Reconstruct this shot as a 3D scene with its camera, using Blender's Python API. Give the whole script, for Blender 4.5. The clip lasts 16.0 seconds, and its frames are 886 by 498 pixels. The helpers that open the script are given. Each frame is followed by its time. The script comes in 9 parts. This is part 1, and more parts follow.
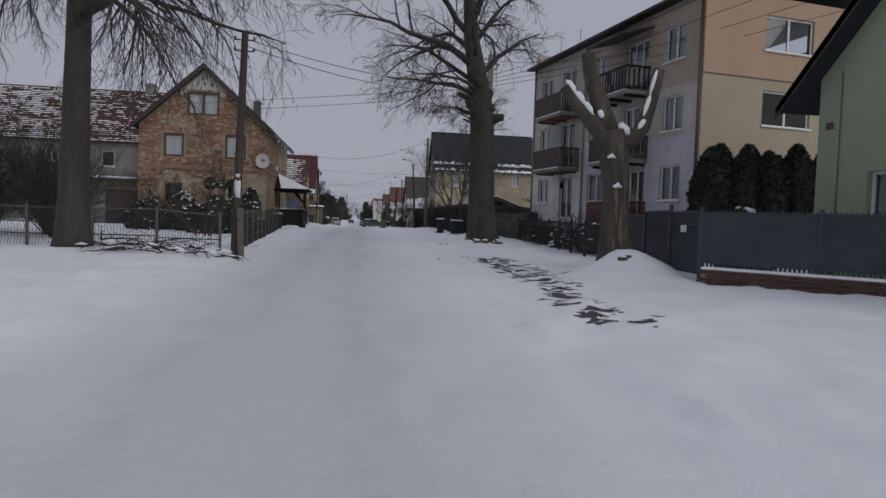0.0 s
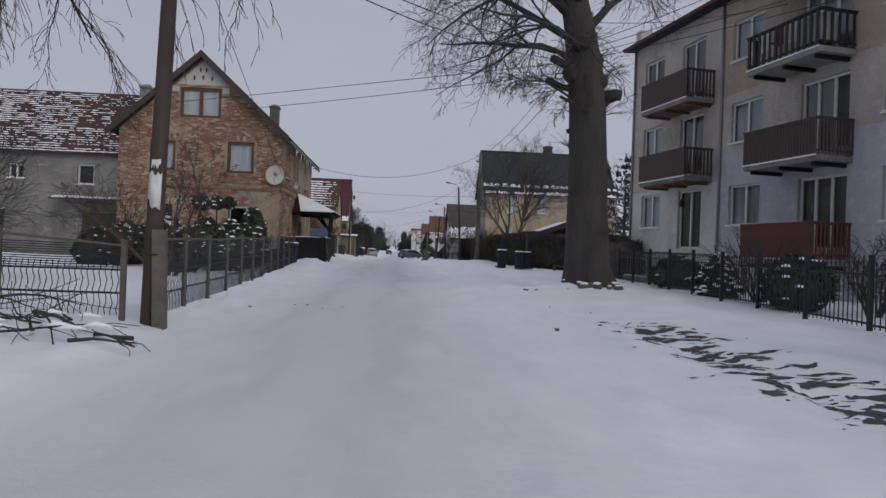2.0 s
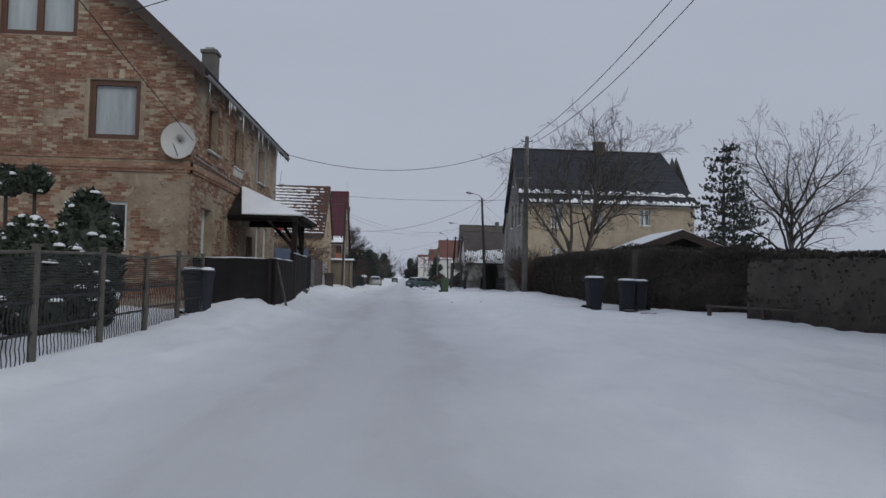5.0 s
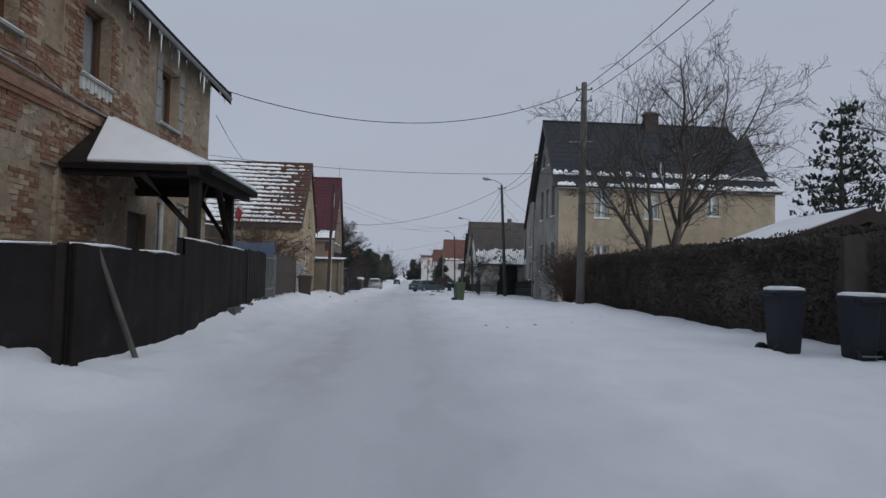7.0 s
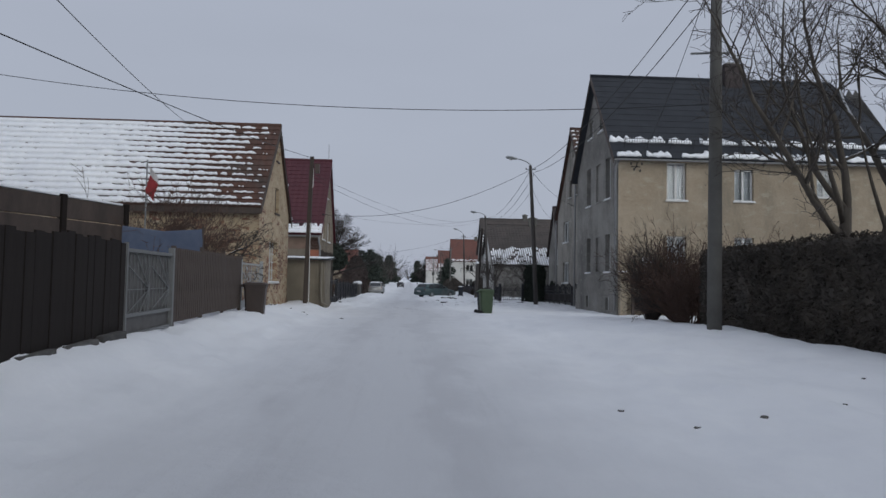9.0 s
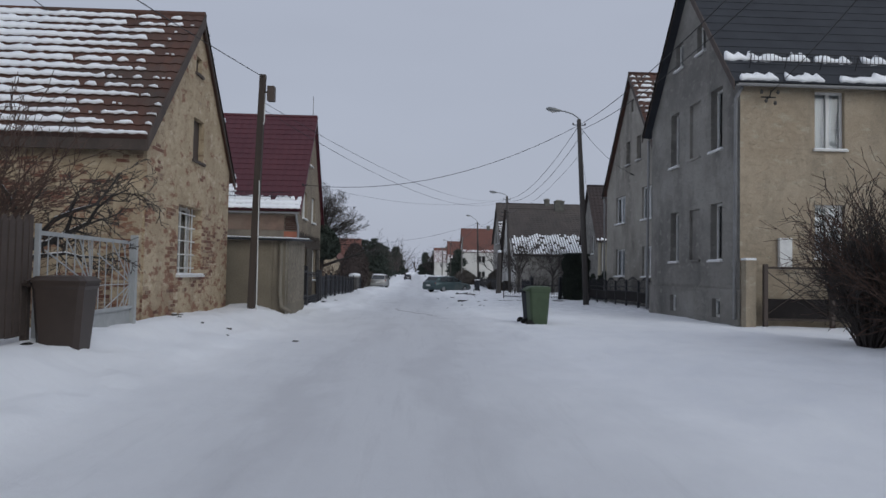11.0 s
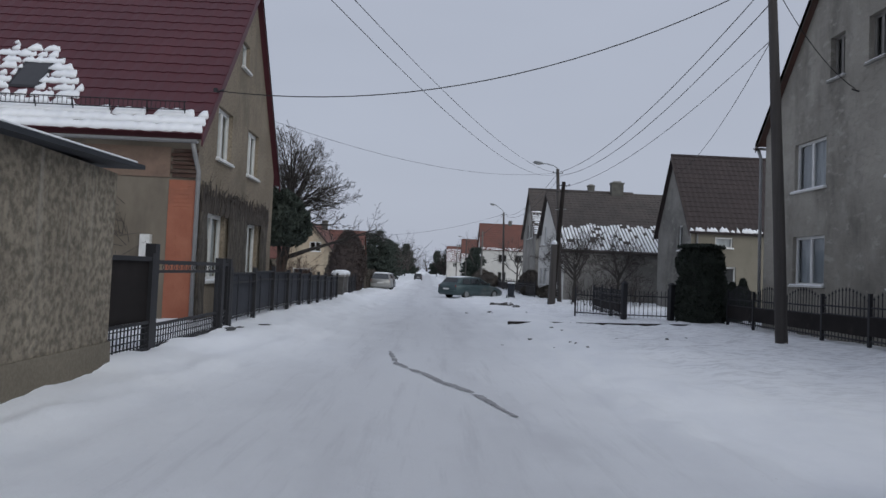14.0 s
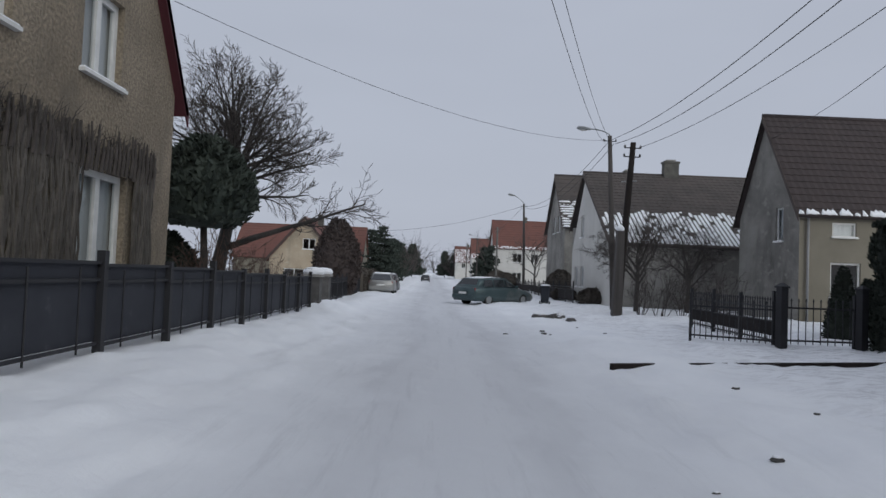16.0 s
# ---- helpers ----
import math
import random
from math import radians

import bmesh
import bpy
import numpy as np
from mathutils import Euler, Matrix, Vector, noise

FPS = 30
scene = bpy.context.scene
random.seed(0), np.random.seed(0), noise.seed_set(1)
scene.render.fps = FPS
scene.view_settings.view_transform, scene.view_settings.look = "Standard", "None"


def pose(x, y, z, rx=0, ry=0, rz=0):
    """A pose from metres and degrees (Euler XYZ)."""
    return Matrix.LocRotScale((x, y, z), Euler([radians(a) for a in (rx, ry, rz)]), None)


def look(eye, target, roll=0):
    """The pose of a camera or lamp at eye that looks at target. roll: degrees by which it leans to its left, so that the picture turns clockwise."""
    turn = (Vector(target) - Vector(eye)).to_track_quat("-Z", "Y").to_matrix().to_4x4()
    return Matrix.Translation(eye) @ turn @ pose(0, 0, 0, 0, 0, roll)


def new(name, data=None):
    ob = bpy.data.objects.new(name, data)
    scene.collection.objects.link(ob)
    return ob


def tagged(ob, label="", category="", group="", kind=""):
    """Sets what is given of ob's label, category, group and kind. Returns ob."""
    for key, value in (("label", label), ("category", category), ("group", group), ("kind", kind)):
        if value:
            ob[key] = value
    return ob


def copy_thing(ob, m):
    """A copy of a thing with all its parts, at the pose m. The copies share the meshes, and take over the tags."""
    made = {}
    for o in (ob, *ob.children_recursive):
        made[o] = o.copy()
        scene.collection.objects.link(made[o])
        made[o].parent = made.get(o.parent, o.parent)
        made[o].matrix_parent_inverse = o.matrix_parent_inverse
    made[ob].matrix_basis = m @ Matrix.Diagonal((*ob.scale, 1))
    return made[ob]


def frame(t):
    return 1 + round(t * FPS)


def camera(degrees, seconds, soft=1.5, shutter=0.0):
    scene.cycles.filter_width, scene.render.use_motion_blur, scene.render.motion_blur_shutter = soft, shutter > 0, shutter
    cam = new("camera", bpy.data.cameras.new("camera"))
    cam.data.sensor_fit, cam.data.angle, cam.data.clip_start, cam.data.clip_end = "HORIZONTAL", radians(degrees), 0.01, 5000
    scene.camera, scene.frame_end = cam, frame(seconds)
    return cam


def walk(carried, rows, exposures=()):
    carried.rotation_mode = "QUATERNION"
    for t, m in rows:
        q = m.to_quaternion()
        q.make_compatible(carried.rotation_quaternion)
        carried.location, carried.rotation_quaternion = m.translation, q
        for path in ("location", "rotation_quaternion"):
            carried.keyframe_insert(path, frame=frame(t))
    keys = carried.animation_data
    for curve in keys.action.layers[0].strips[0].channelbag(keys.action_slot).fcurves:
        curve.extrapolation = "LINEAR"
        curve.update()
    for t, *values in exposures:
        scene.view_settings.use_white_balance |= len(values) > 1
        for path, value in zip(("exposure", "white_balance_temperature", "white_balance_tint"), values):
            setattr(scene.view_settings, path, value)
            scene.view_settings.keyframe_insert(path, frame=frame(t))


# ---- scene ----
cam = camera(68.3, 16.0)
PATH = [
    (0, (0.819, 0.7, 0.92), (1.074, 2.682, 0.836), 2.0),
    (0.5, (0.718, 3.26, 0.913), (0.954, 5.245, 0.858), 2.2),
    (1, (0.732, 5.781, 0.926), (0.934, 7.77, 0.893), 2.5),
    (1.5, (0.772, 8.248, 0.925), (0.935, 10.241, 0.911), 2.3),
    (2, (0.738, 10.748, 0.945), (0.876, 12.743, 0.95), 2.0),
    (2.5, (0.673, 13.294, 0.933), (0.8, 15.29, 0.97), 1.7),
    (3, (0.625, 15.763, 0.923), (0.746, 17.759, 0.978), 1.1),
    (3.5, (0.604, 18.357, 0.925), (0.728, 20.352, 0.991), 0.3),
    (4, (0.47, 20.942, 0.974), (0.602, 22.936, 1.046), -0.2),
    (4.2, (0.442, 21.964, 0.98), (0.579, 23.957, 1.061), 0.3),
    (6.3, (0.431, 32.566, 1.067), (0.545, 34.561, 1.155), 1.5),
    (6.5, (0.412, 33.578, 1.084), (0.525, 35.573, 1.172), 1.4),
    (7, (0.376, 36.118, 1.129), (0.488, 38.113, 1.219), 1.4),
    (7.5, (0.358, 38.574, 1.172), (0.469, 40.569, 1.263), 1.3),
    (8, (0.364, 41.033, 1.203), (0.471, 43.028, 1.297), 1.4),
    (8.5, (0.308, 43.503, 1.251), (0.413, 45.498, 1.344), 1.3),
    (9, (0.262, 45.917, 1.266), (0.363, 47.912, 1.361), 1.0),
    (9.2, (0.241, 46.848, 1.262), (0.339, 48.843, 1.357), 1.0),
    (11.3, (0.24, 56.982, 1.245), (0.313, 58.98, 1.313), 1.2),
    (11.5, (0.231, 57.912, 1.26), (0.3, 59.909, 1.327), 1.3),
    (12, (0.194, 60.585, 1.251), (0.261, 62.583, 1.317), 1.5),
    (12.5, (0.11, 62.912, 1.231), (0.171, 64.91, 1.299), 1.8),
    (13, (0.032, 65.489, 1.202), (0.087, 67.487, 1.271), 2.1),
    (13.5, (0.065, 67.775, 1.162), (0.11, 69.773, 1.231), 2.3),
    (14, (0.006, 70.293, 1.161), (0.051, 72.292, 1.231), 2.4),
    (14.5, (-0.069, 72.544, 1.121), (-0.025, 74.542, 1.194), 2.1),
    (15, (-0.022, 74.854, 1.062), (0.011, 76.853, 1.136), 2.1),
    (15.5, (-0.121, 77.057, 1.065), (-0.089, 79.056, 1.139), 2.2),
    (16, (-0.211, 79.477, 1.027), (-0.187, 81.476, 1.101), 2.3),
]
# the clip's camera darkens its first second a little and drifts towards cyan later
EXPOSURE = ((0, -0.26, 6500, 10), (1, -0.1, 6500, 10), (2, 0.0, 6480, 10), (3.5, 0.02, 6400, 8), (6.5, 0.02, 6250, 5.5), (9, 0.03, 6250, 6), (12.5, 0.1, 6200, 7), (14, 0.13, 6250, 6.5), (16, 0.17, 6350, 6))
walk(cam, [(t, look(eye, target, roll)) for t, eye, target, roll in PATH], EXPOSURE)

# ---- world and light: an even winter overcast ----
world = bpy.data.worlds.new("overcast_sky")
scene.world = world
world.use_nodes = True
wn, wl = world.node_tree.nodes, world.node_tree.links
sky = wn.new("ShaderNodeTexSky")
sky.sky_type, sky.sun_disc = "NISHITA", False
sky.sun_elevation, sky.sun_rotation = radians(24), radians(147)
sky.air_density, sky.dust_density = 1.5, 4.0
tone = wn.new("ShaderNodeMix")
tone.data_type = "RGBA"
tone.inputs[0].default_value = 0.965
tone.inputs[7].default_value = (4.05, 4.22, 5.0, 1)
wl.new(sky.outputs[0], tone.inputs[6])
cl_co = wn.new("ShaderNodeTexCoord")
cl_map = wn.new("ShaderNodeMapping")
cl_map.inputs["Scale"].default_value = (1.2, 1.2, 4.0)
cl = wn.new("ShaderNodeTexNoise")
cl.inputs["Scale"].default_value, cl.inputs["Detail"].default_value = 1.6, 3
wl.new(cl_co.outputs["Generated"], cl_map.inputs[0])
wl.new(cl_map.outputs[0], cl.inputs["Vector"])
clr = wn.new("ShaderNodeMapRange")
clr.inputs[3].default_value, clr.inputs[4].default_value = 0.93, 1.07
wl.new(cl.outputs[0], clr.inputs[0])
clm = wn.new("ShaderNodeMix")
clm.data_type, clm.blend_type = "RGBA", "MULTIPLY"
clm.inputs[0].default_value = 1.0
wl.new(tone.outputs[2], clm.inputs[6])
wl.new(clr.outputs[0], clm.inputs[7])
bg = wn["Background"]
bg.inputs[1].default_value = 0.1
wl.new(clm.outputs[2], bg.inputs[0])

sun = new("sun", bpy.data.lights.new("sun", "SUN"))
sun.data.energy, sun.data.angle, sun.data.color = 1.0, radians(45), (1.0, 0.98, 0.95)
sun.matrix_world = look((32, -50, 29), (0, 0, 0))
scene.view_settings.exposure = 0.0


# ---- materials ----
class Nodes:
    """A small builder of node materials."""

    def __init__(self, name):
        self.m = bpy.data.materials.new(name)
        self.m.use_nodes = True
        self.t = self.m.node_tree
        self.b = self.t.nodes["Principled BSDF"]
        self.geo = self.t.nodes.new("ShaderNodeNewGeometry")
        self.tc = self.t.nodes.new("ShaderNodeTexCoord")
        self.co = self.tc.outputs["Object"]

    def n(self, kind, **inputs):
        node = self.t.nodes.new(kind)
        for key, value in inputs.items():
            self.set(node.inputs[key.replace("_", " ")], value)
        return node

    def set(self, socket, value):
        if isinstance(value, bpy.types.NodeSocket):
            self.t.links.new(value, socket)
        else:
            socket.default_value = value

    def noise(self, scale, detail=3, rough=0.55, stretch=(1, 1, 1), vec=None):
        mp = self.n("ShaderNodeMapping", Scale=stretch, Vector=vec or self.co)
        return self.n("ShaderNodeTexNoise", Scale=scale, Detail=detail, Roughness=rough, Vector=mp.outputs[0]).outputs[0]

    def ramp(self, fac, lo, hi, a=0.0, b=1.0):
        r = self.n("ShaderNodeMapRange")
        for i, v in enumerate((fac, lo, hi, a, b)):
            self.set(r.inputs[i], v)
        return r.outputs[0]

    def mix(self, fac, a, b, mode="MIX"):
        x = self.t.nodes.new("ShaderNodeMix")
        x.data_type, x.blend_type = "RGBA", mode
        for i, v in ((0, fac), (6, a), (7, b)):
            if isinstance(v, tuple) and len(v) == 3:
                v = (*v, 1)
            self.set(x.inputs[i], v)
        return x.outputs[2]

    def bump(self, height, strength=0.3, distance=0.01):
        return self.n("ShaderNodeBump", Height=height, Strength=strength, Distance=distance).outputs[0]

    def done(self, colour=None, rough=None, normal=None, metal=None):
        for key, value in (("Base Color", colour), ("Roughness", rough), ("Normal", normal), ("Metallic", metal)):
            if value is not None:
                if isinstance(value, tuple) and len(value) == 3:
                    value = (*value, 1)
                self.set(self.b.inputs[key], value)
        return self.m


def surface(name, c1, c2, scale=2.0, rough=0.8, grain=60, bump=0.3, dist=0.004, stretch=(1, 1, 1), var=0.0, metal=0.0, dirt=None, dirt_lo=0.55, dirt_hi=0.75, dirt_scale=0.7, dirt_stretch=(1, 1, 1), speckle=(0.82, 1.14)):
    """Two tones mixed by a wide noise, with a fine grain, bump, per-object variation and stains."""
    k = Nodes(name)
    wide = k.ramp(k.noise(scale, 4, 0.6, stretch), 0.3, 0.7)
    fine = k.noise(grain, 3, 0.6, stretch)
    col = k.mix(wide, c1, c2)
    col = k.mix(1.0, col, k.ramp(fine, 0.25, 0.75, *speckle), "MULTIPLY")
    if dirt:
        col = k.mix(k.ramp(k.noise(dirt_scale, 5, 0.65, dirt_stretch), dirt_lo, dirt_hi), col, dirt)
    if var:
        info = k.t.nodes.new("ShaderNodeObjectInfo")
        col = k.mix(1.0, col, k.ramp(info.outputs["Random"], 0, 1, 1 - var, 1 + var), "MULTIPLY")
    rr = k.ramp(fine, 0.2, 0.8, max(rough - 0.08, 0.02), min(rough + 0.08, 1.0))
    return k.done(col, rr, k.bump(fine, bump, dist), metal)


def brick_material(name, c1, c2, c3, islands=True, smear=0.55):
    """Bricks of mixed firing, with pale remains of plaster and soot lying over them in blotches."""
    k = Nodes(name)
    pos = k.geo.outputs["Position"]
    src = k.geo.outputs["Random Per Island"] if islands else k.t.nodes.new("ShaderNodeObjectInfo").outputs["Random"]
    col = k.mix(k.ramp(src, 0, 1, 0.2, 0.85), c1, c2)
    w = k.n("ShaderNodeTexWhiteNoise")
    w.noise_dimensions = "1D"
    k.set(w.inputs["W"], src)
    col = k.mix(k.ramp(w.outputs[0], 0.72, 0.95), col, c3)
    dark = k.ramp(k.noise(1.5, 5, 0.7, (1, 1, 2.0), pos), 0.5, 0.66, 0, 0.5)
    col = k.mix(dark, col, tuple(v * 0.45 for v in c1))
    pale = k.ramp(k.noise(3.6, 5, 0.75, (1, 1, 3.0), pos), 0.49, 0.6, 0, 0.8)
    broad = k.ramp(k.noise(0.45, 3, 0.6, (1, 1, 1), pos), 0.36, 0.6, 0.25, 1.0)
    both = k.n("ShaderNodeMath")
    both.operation = "MULTIPLY"
    k.set(both.inputs[0], pale)
    k.set(both.inputs[1], broad)
    col = k.mix(k.ramp(both.outputs[0], 0, 1, 0, smear / 0.55), col, c3)
    fine = k.noise(70, 3)
    col = k.mix(1.0, col, k.ramp(fine, 0.25, 0.75, 0.75, 1.2), "MULTIPLY")
    return k.done(col, 0.9, k.bump(fine, 0.4, 0.004))


def old_plaster(name, c1, c2, pit, stain, wash, size=1.0, pitted=0.8, pit_lo=0.58, bare=None):
    """Weathered lime plaster: rain-washed tones, rough pits and brown stains."""
    k = Nodes(name)
    pos = k.geo.outputs["Position"]
    col = k.mix(k.ramp(k.noise(0.8 * size, 5, 0.65, (1, 1, 1.4), pos), 0.35, 0.65), c1, c2)
    col = k.mix(k.ramp(k.noise(1.3 * size, 6, 0.7, (1, 1, 0.4), pos), 0.48, 0.68, 0, 0.85), col, stain)
    col = k.mix(k.ramp(k.noise(2.2, 5, 0.7, (1, 1, 1.8), pos), 0.56, 0.64, 0, 0.7), col, wash)
    pits = k.noise(5.5, 5, 0.75, (1, 1, 1.6), pos)
    if bare:
        # ragged places where the plaster has fallen off the brick
        z = k.n("ShaderNodeSeparateXYZ", Vector=pos).outputs[2]
        low = k.ramp(z, 1.5, 4.0, 0.0, 0.05)
        shift = k.n("ShaderNodeMath")
        shift.operation = "SUBTRACT"
        k.set(shift.inputs[0], k.noise(2.1, 8, 0.76, (1, 1, 1.9), pos))
        k.set(shift.inputs[1], low)
        fallen = k.ramp(shift.outputs[0], 0.525, 0.56, 0, 0.85)
        col = k.mix(fallen, col, bare)
    deep = k.ramp(pits, pit_lo, pit_lo + 0.08, 0, pitted)
    col = k.mix(deep, col, pit)
    fine = k.noise(45, 3, 0.6, (1, 1, 1), pos)
    col = k.mix(1.0, col, k.ramp(fine, 0.25, 0.75, 0.8, 1.15), "MULTIPLY")
    h = k.mix(0.4, k.ramp(pits, 0.5, 0.68, 1, 0), fine)
    return k.done(col, 0.95, k.bump(h, 0.8, 0.03))


def snow_material(name, tracks=False):
    k = Nodes(name)
    pos = k.geo.outputs["Position"]
    fine = k.noise(90, 2)
    mid = k.noise(5, 5, 0.6)
    wide = k.noise(0.35, 3)
    col = k.mix(k.ramp(wide, 0.3, 0.7), (0.88, 0.895, 0.92), (0.94, 0.95, 0.965))
    # bluish mottling in the colour, standing in for faint shading of low lumps
    col = k.mix(k.ramp(k.noise(1.1, 5, 0.62, (1, 0.7, 1), pos), 0.42, 0.66, 0, 0.55), col, (0.77, 0.79, 0.83))
    h = k.mix(0.15, mid, fine)
    if tracks:
        col = k.mix(0.35, col, (0.80, 0.815, 0.84))
        # packed and greyed wheel lanes along the street, loose snow between and beside them
        def math_(op, a, b=0.0):
            m = k.n("ShaderNodeMath")
            m.operation = op
            k.set(m.inputs[0], a)
            k.set(m.inputs[1], b)
            return m.outputs[0]

        sway = k.ramp(k.noise(0.06, 2, 0.5, (0, 1, 0), pos), 0.2, 0.8, -0.7, 0.7)
        x = math_("ADD", k.n("ShaderNodeSeparateXYZ", Vector=pos).outputs[0], sway)
        ragged = math_("ADD", x, k.ramp(k.noise(1.2, 4, 0.6, (1, 0.5, 1), pos), 0.2, 0.8, -0.5, 0.5))
        road = k.ramp(math_("ABSOLUTE", ragged), 0.9, 2.9, 1, 0)
        col = k.mix(math_("MULTIPLY", road, 0.9), col, (0.635, 0.645, 0.67))
        lane = math_("MAXIMUM", k.ramp(math_("ABSOLUTE", math_("ADD", ragged, 0.72)), 0.1, 0.42, 1, 0), k.ramp(math_("ABSOLUTE", math_("SUBTRACT", ragged, 0.72)), 0.1, 0.42, 1, 0))
        broken = k.ramp(k.noise(0.5, 4, 0.65, (1.5, 0.3, 1), pos), 0.36, 0.6)
        col = k.mix(math_("MULTIPLY", math_("MULTIPLY", lane, broken), 0.55), col, (0.54, 0.545, 0.57))
        streak = math_("MULTIPLY", k.ramp(k.noise(1.0, 6, 0.72, (5.0, 0.35, 1), pos), 0.54, 0.7), road)
        worn = k.ramp(k.n("ShaderNodeSeparateXYZ", Vector=pos).outputs[1], 45.0, 78.0, 0.12, 0.5)
        col = k.mix(math_("MULTIPLY", streak, worn), col, (0.50, 0.505, 0.53))
        # trodden, patchy snow on the verges further along
        verge = math_("MULTIPLY", k.ramp(x, 3.2, 4.4), k.ramp(k.n("ShaderNodeSeparateXYZ", Vector=pos).outputs[1], 76.0, 80.0))
        scuff = k.ramp(k.noise(2.6, 6, 0.78, (0.9, 2.4, 1), pos), 0.48, 0.6)
        col = k.mix(math_("MULTIPLY", math_("MULTIPLY", verge, scuff), 0.7), col, (0.56, 0.565, 0.585))
        grit = math_("MULTIPLY", k.ramp(k.noise(26, 3, 0.7), 0.66, 0.75), k.ramp(k.noise(0.5, 3), 0.48, 0.7))
        col = k.mix(math_("MULTIPLY", grit, 0.45), col, (0.38, 0.37, 0.36))
    return k.done(col, 0.78, k.bump(h, 0.5, 0.05 if tracks else 0.02))


def plain(name, c, rough=0.5, metal=0.0):
    return surface(name, c, tuple(v * 0.82 for v in c), 6, rough, 120, 0.08, 0.001, metal=metal)


def glass_material(name, tint=(0.8, 0.85, 0.88)):
    k = Nodes(name)
    out = k.t.nodes["Material Output"]
    fres = k.n("ShaderNodeFresnel", IOR=1.75)
    tr = k.n("ShaderNodeBsdfTransparent", Color=(*tint, 1))
    gl = k.n("ShaderNodeBsdfGlossy", Roughness=0.03)
    mx = k.t.nodes.new("ShaderNodeMixShader")
    for i, v in enumerate((fres.outputs[0], tr.outputs[0], gl.outputs[0])):
        k.t.links.new(v, mx.inputs[i])
    k.t.links.new(mx.outputs[0], out.inputs[0])
    return k.m


def streaked_cast(name, base, pale, dark, rough_scale, throw, grain=(0.5, 1.4)):
    """Thrown roughcast over a rubble wall: coarse grit, smooth patches and pale runs hanging from the eave."""
    k = Nodes(name)
    pos = k.geo.outputs["Position"]
    wide = k.noise(0.7, 4, 0.6, (1, 1, 1.2), pos)
    grit = k.noise(rough_scale, 2, 0.55, (1, 1, 1), pos)
    col = k.mix(k.ramp(wide, 0.3, 0.7), base, dark)
    col = k.mix(1.0, col, k.ramp(grit, 0.36, 0.64, *grain), "MULTIPLY")
    z = k.n("ShaderNodeSeparateXYZ", Vector=pos).outputs[2]
    runs = k.ramp(k.noise(1.0, 5, 0.65, (4.5, 4.5, 0.16), pos), 0.56, 0.66)
    both = k.n("ShaderNodeMath")
    both.operation = "MULTIPLY"
    k.set(both.inputs[0], runs)
    k.set(both.inputs[1], k.ramp(z, 0.5, 1.9, 0.0, 0.6))
    col = k.mix(both.outputs[0], col, pale)
    h = k.mix(k.ramp(wide, 0.4, 0.6, 0.15, 0.5), grit, k.noise(60, 2, 0.6, (1, 1, 1), pos))
    return k.done(col, 0.96, k.bump(h, 0.9, throw))


SNOW = snow_material("snow")
GROUND = snow_material("street_snow", True)
BARK = surface("dark_bark", (0.03333, 0.03023, 0.02867), (0.06355, 0.05658, 0.05193), 3, 0.95, 22, 0.9, 0.03, (1, 1, 0.22), dirt=(0.04991, 0.0513, 0.03735), dirt_lo=0.6, dirt_hi=0.8)
TWIG = surface("twig_bark", (0.046, 0.0398, 0.0365), (0.08, 0.068, 0.061), 4, 0.9, 40, 0.3)
BARE_WOOD = surface("stripped_wood", (0.165, 0.132, 0.0935), (0.11, 0.0825, 0.055), 3, 0.8, 40, 0.4, stretch=(1, 1, 0.2))
POLE_WOOD = surface("pole_wood", (0.043, 0.034, 0.029), (0.07, 0.052, 0.042), 2, 0.85, 50, 0.5, 0.006, (4, 4, 0.15), dirt=(0.04739, 0.04739, 0.03559))
DARK_WOOD = surface("dark_stained_wood", (0.054, 0.0415, 0.036), (0.094, 0.071, 0.0595), 3, 0.75, 40, 0.4, stretch=(1, 1, 0.3))
RED_WOOD = surface("red_brown_board", (0.091, 0.0315, 0.028), (0.126, 0.049, 0.0385), 3, 0.7, 50, 0.3)
CONCRETE = surface("weathered_concrete", (0.24, 0.235, 0.22), (0.34, 0.33, 0.31), 2, 0.9, 80, 0.4, 0.004, dirt=(0.14, 0.14, 0.13), dirt_stretch=(1, 1, 0.2))
MORTAR = old_plaster("old_lime_mortar", (0.27, 0.21, 0.148), (0.4, 0.325, 0.235), (0.15, 0.1, 0.07), (0.19, 0.14, 0.1), (0.5, 0.42, 0.31))
BRICK = brick_material("weathered_brick", (0.15, 0.066, 0.042), (0.272, 0.14, 0.087), (0.43, 0.35, 0.25))
BRICK_ONE = brick_material("weathered_brick_piece", (0.15, 0.066, 0.042), (0.272, 0.14, 0.087), (0.43, 0.35, 0.25), False)
BRICK_RED = brick_material("bare_red_brick", (0.125, 0.058, 0.043), (0.24, 0.115, 0.08), (0.38, 0.305, 0.215), True, 0.75)
OCHRE = old_plaster("crumbling_ochre_plaster", (0.4, 0.315, 0.205), (0.53, 0.43, 0.295), (0.26, 0.17, 0.112), (0.36, 0.275, 0.185), (0.62, 0.53, 0.39), 1.2, 0.8, 0.57, (0.25, 0.118, 0.076))
GREY_PLASTER = old_plaster("stained_grey_plaster", (0.165, 0.158, 0.145), (0.315, 0.303, 0.276), (0.125, 0.12, 0.11), (0.088, 0.084, 0.078), (0.3, 0.29, 0.262), 0.3, 0.4)
YELLOW_PLASTER = old_plaster("faded_yellow_plaster", (0.36, 0.292, 0.208), (0.42, 0.35, 0.258), (0.237, 0.209, 0.157), (0.257, 0.223, 0.166), (0.437, 0.389, 0.294), 0.6, 0.35)
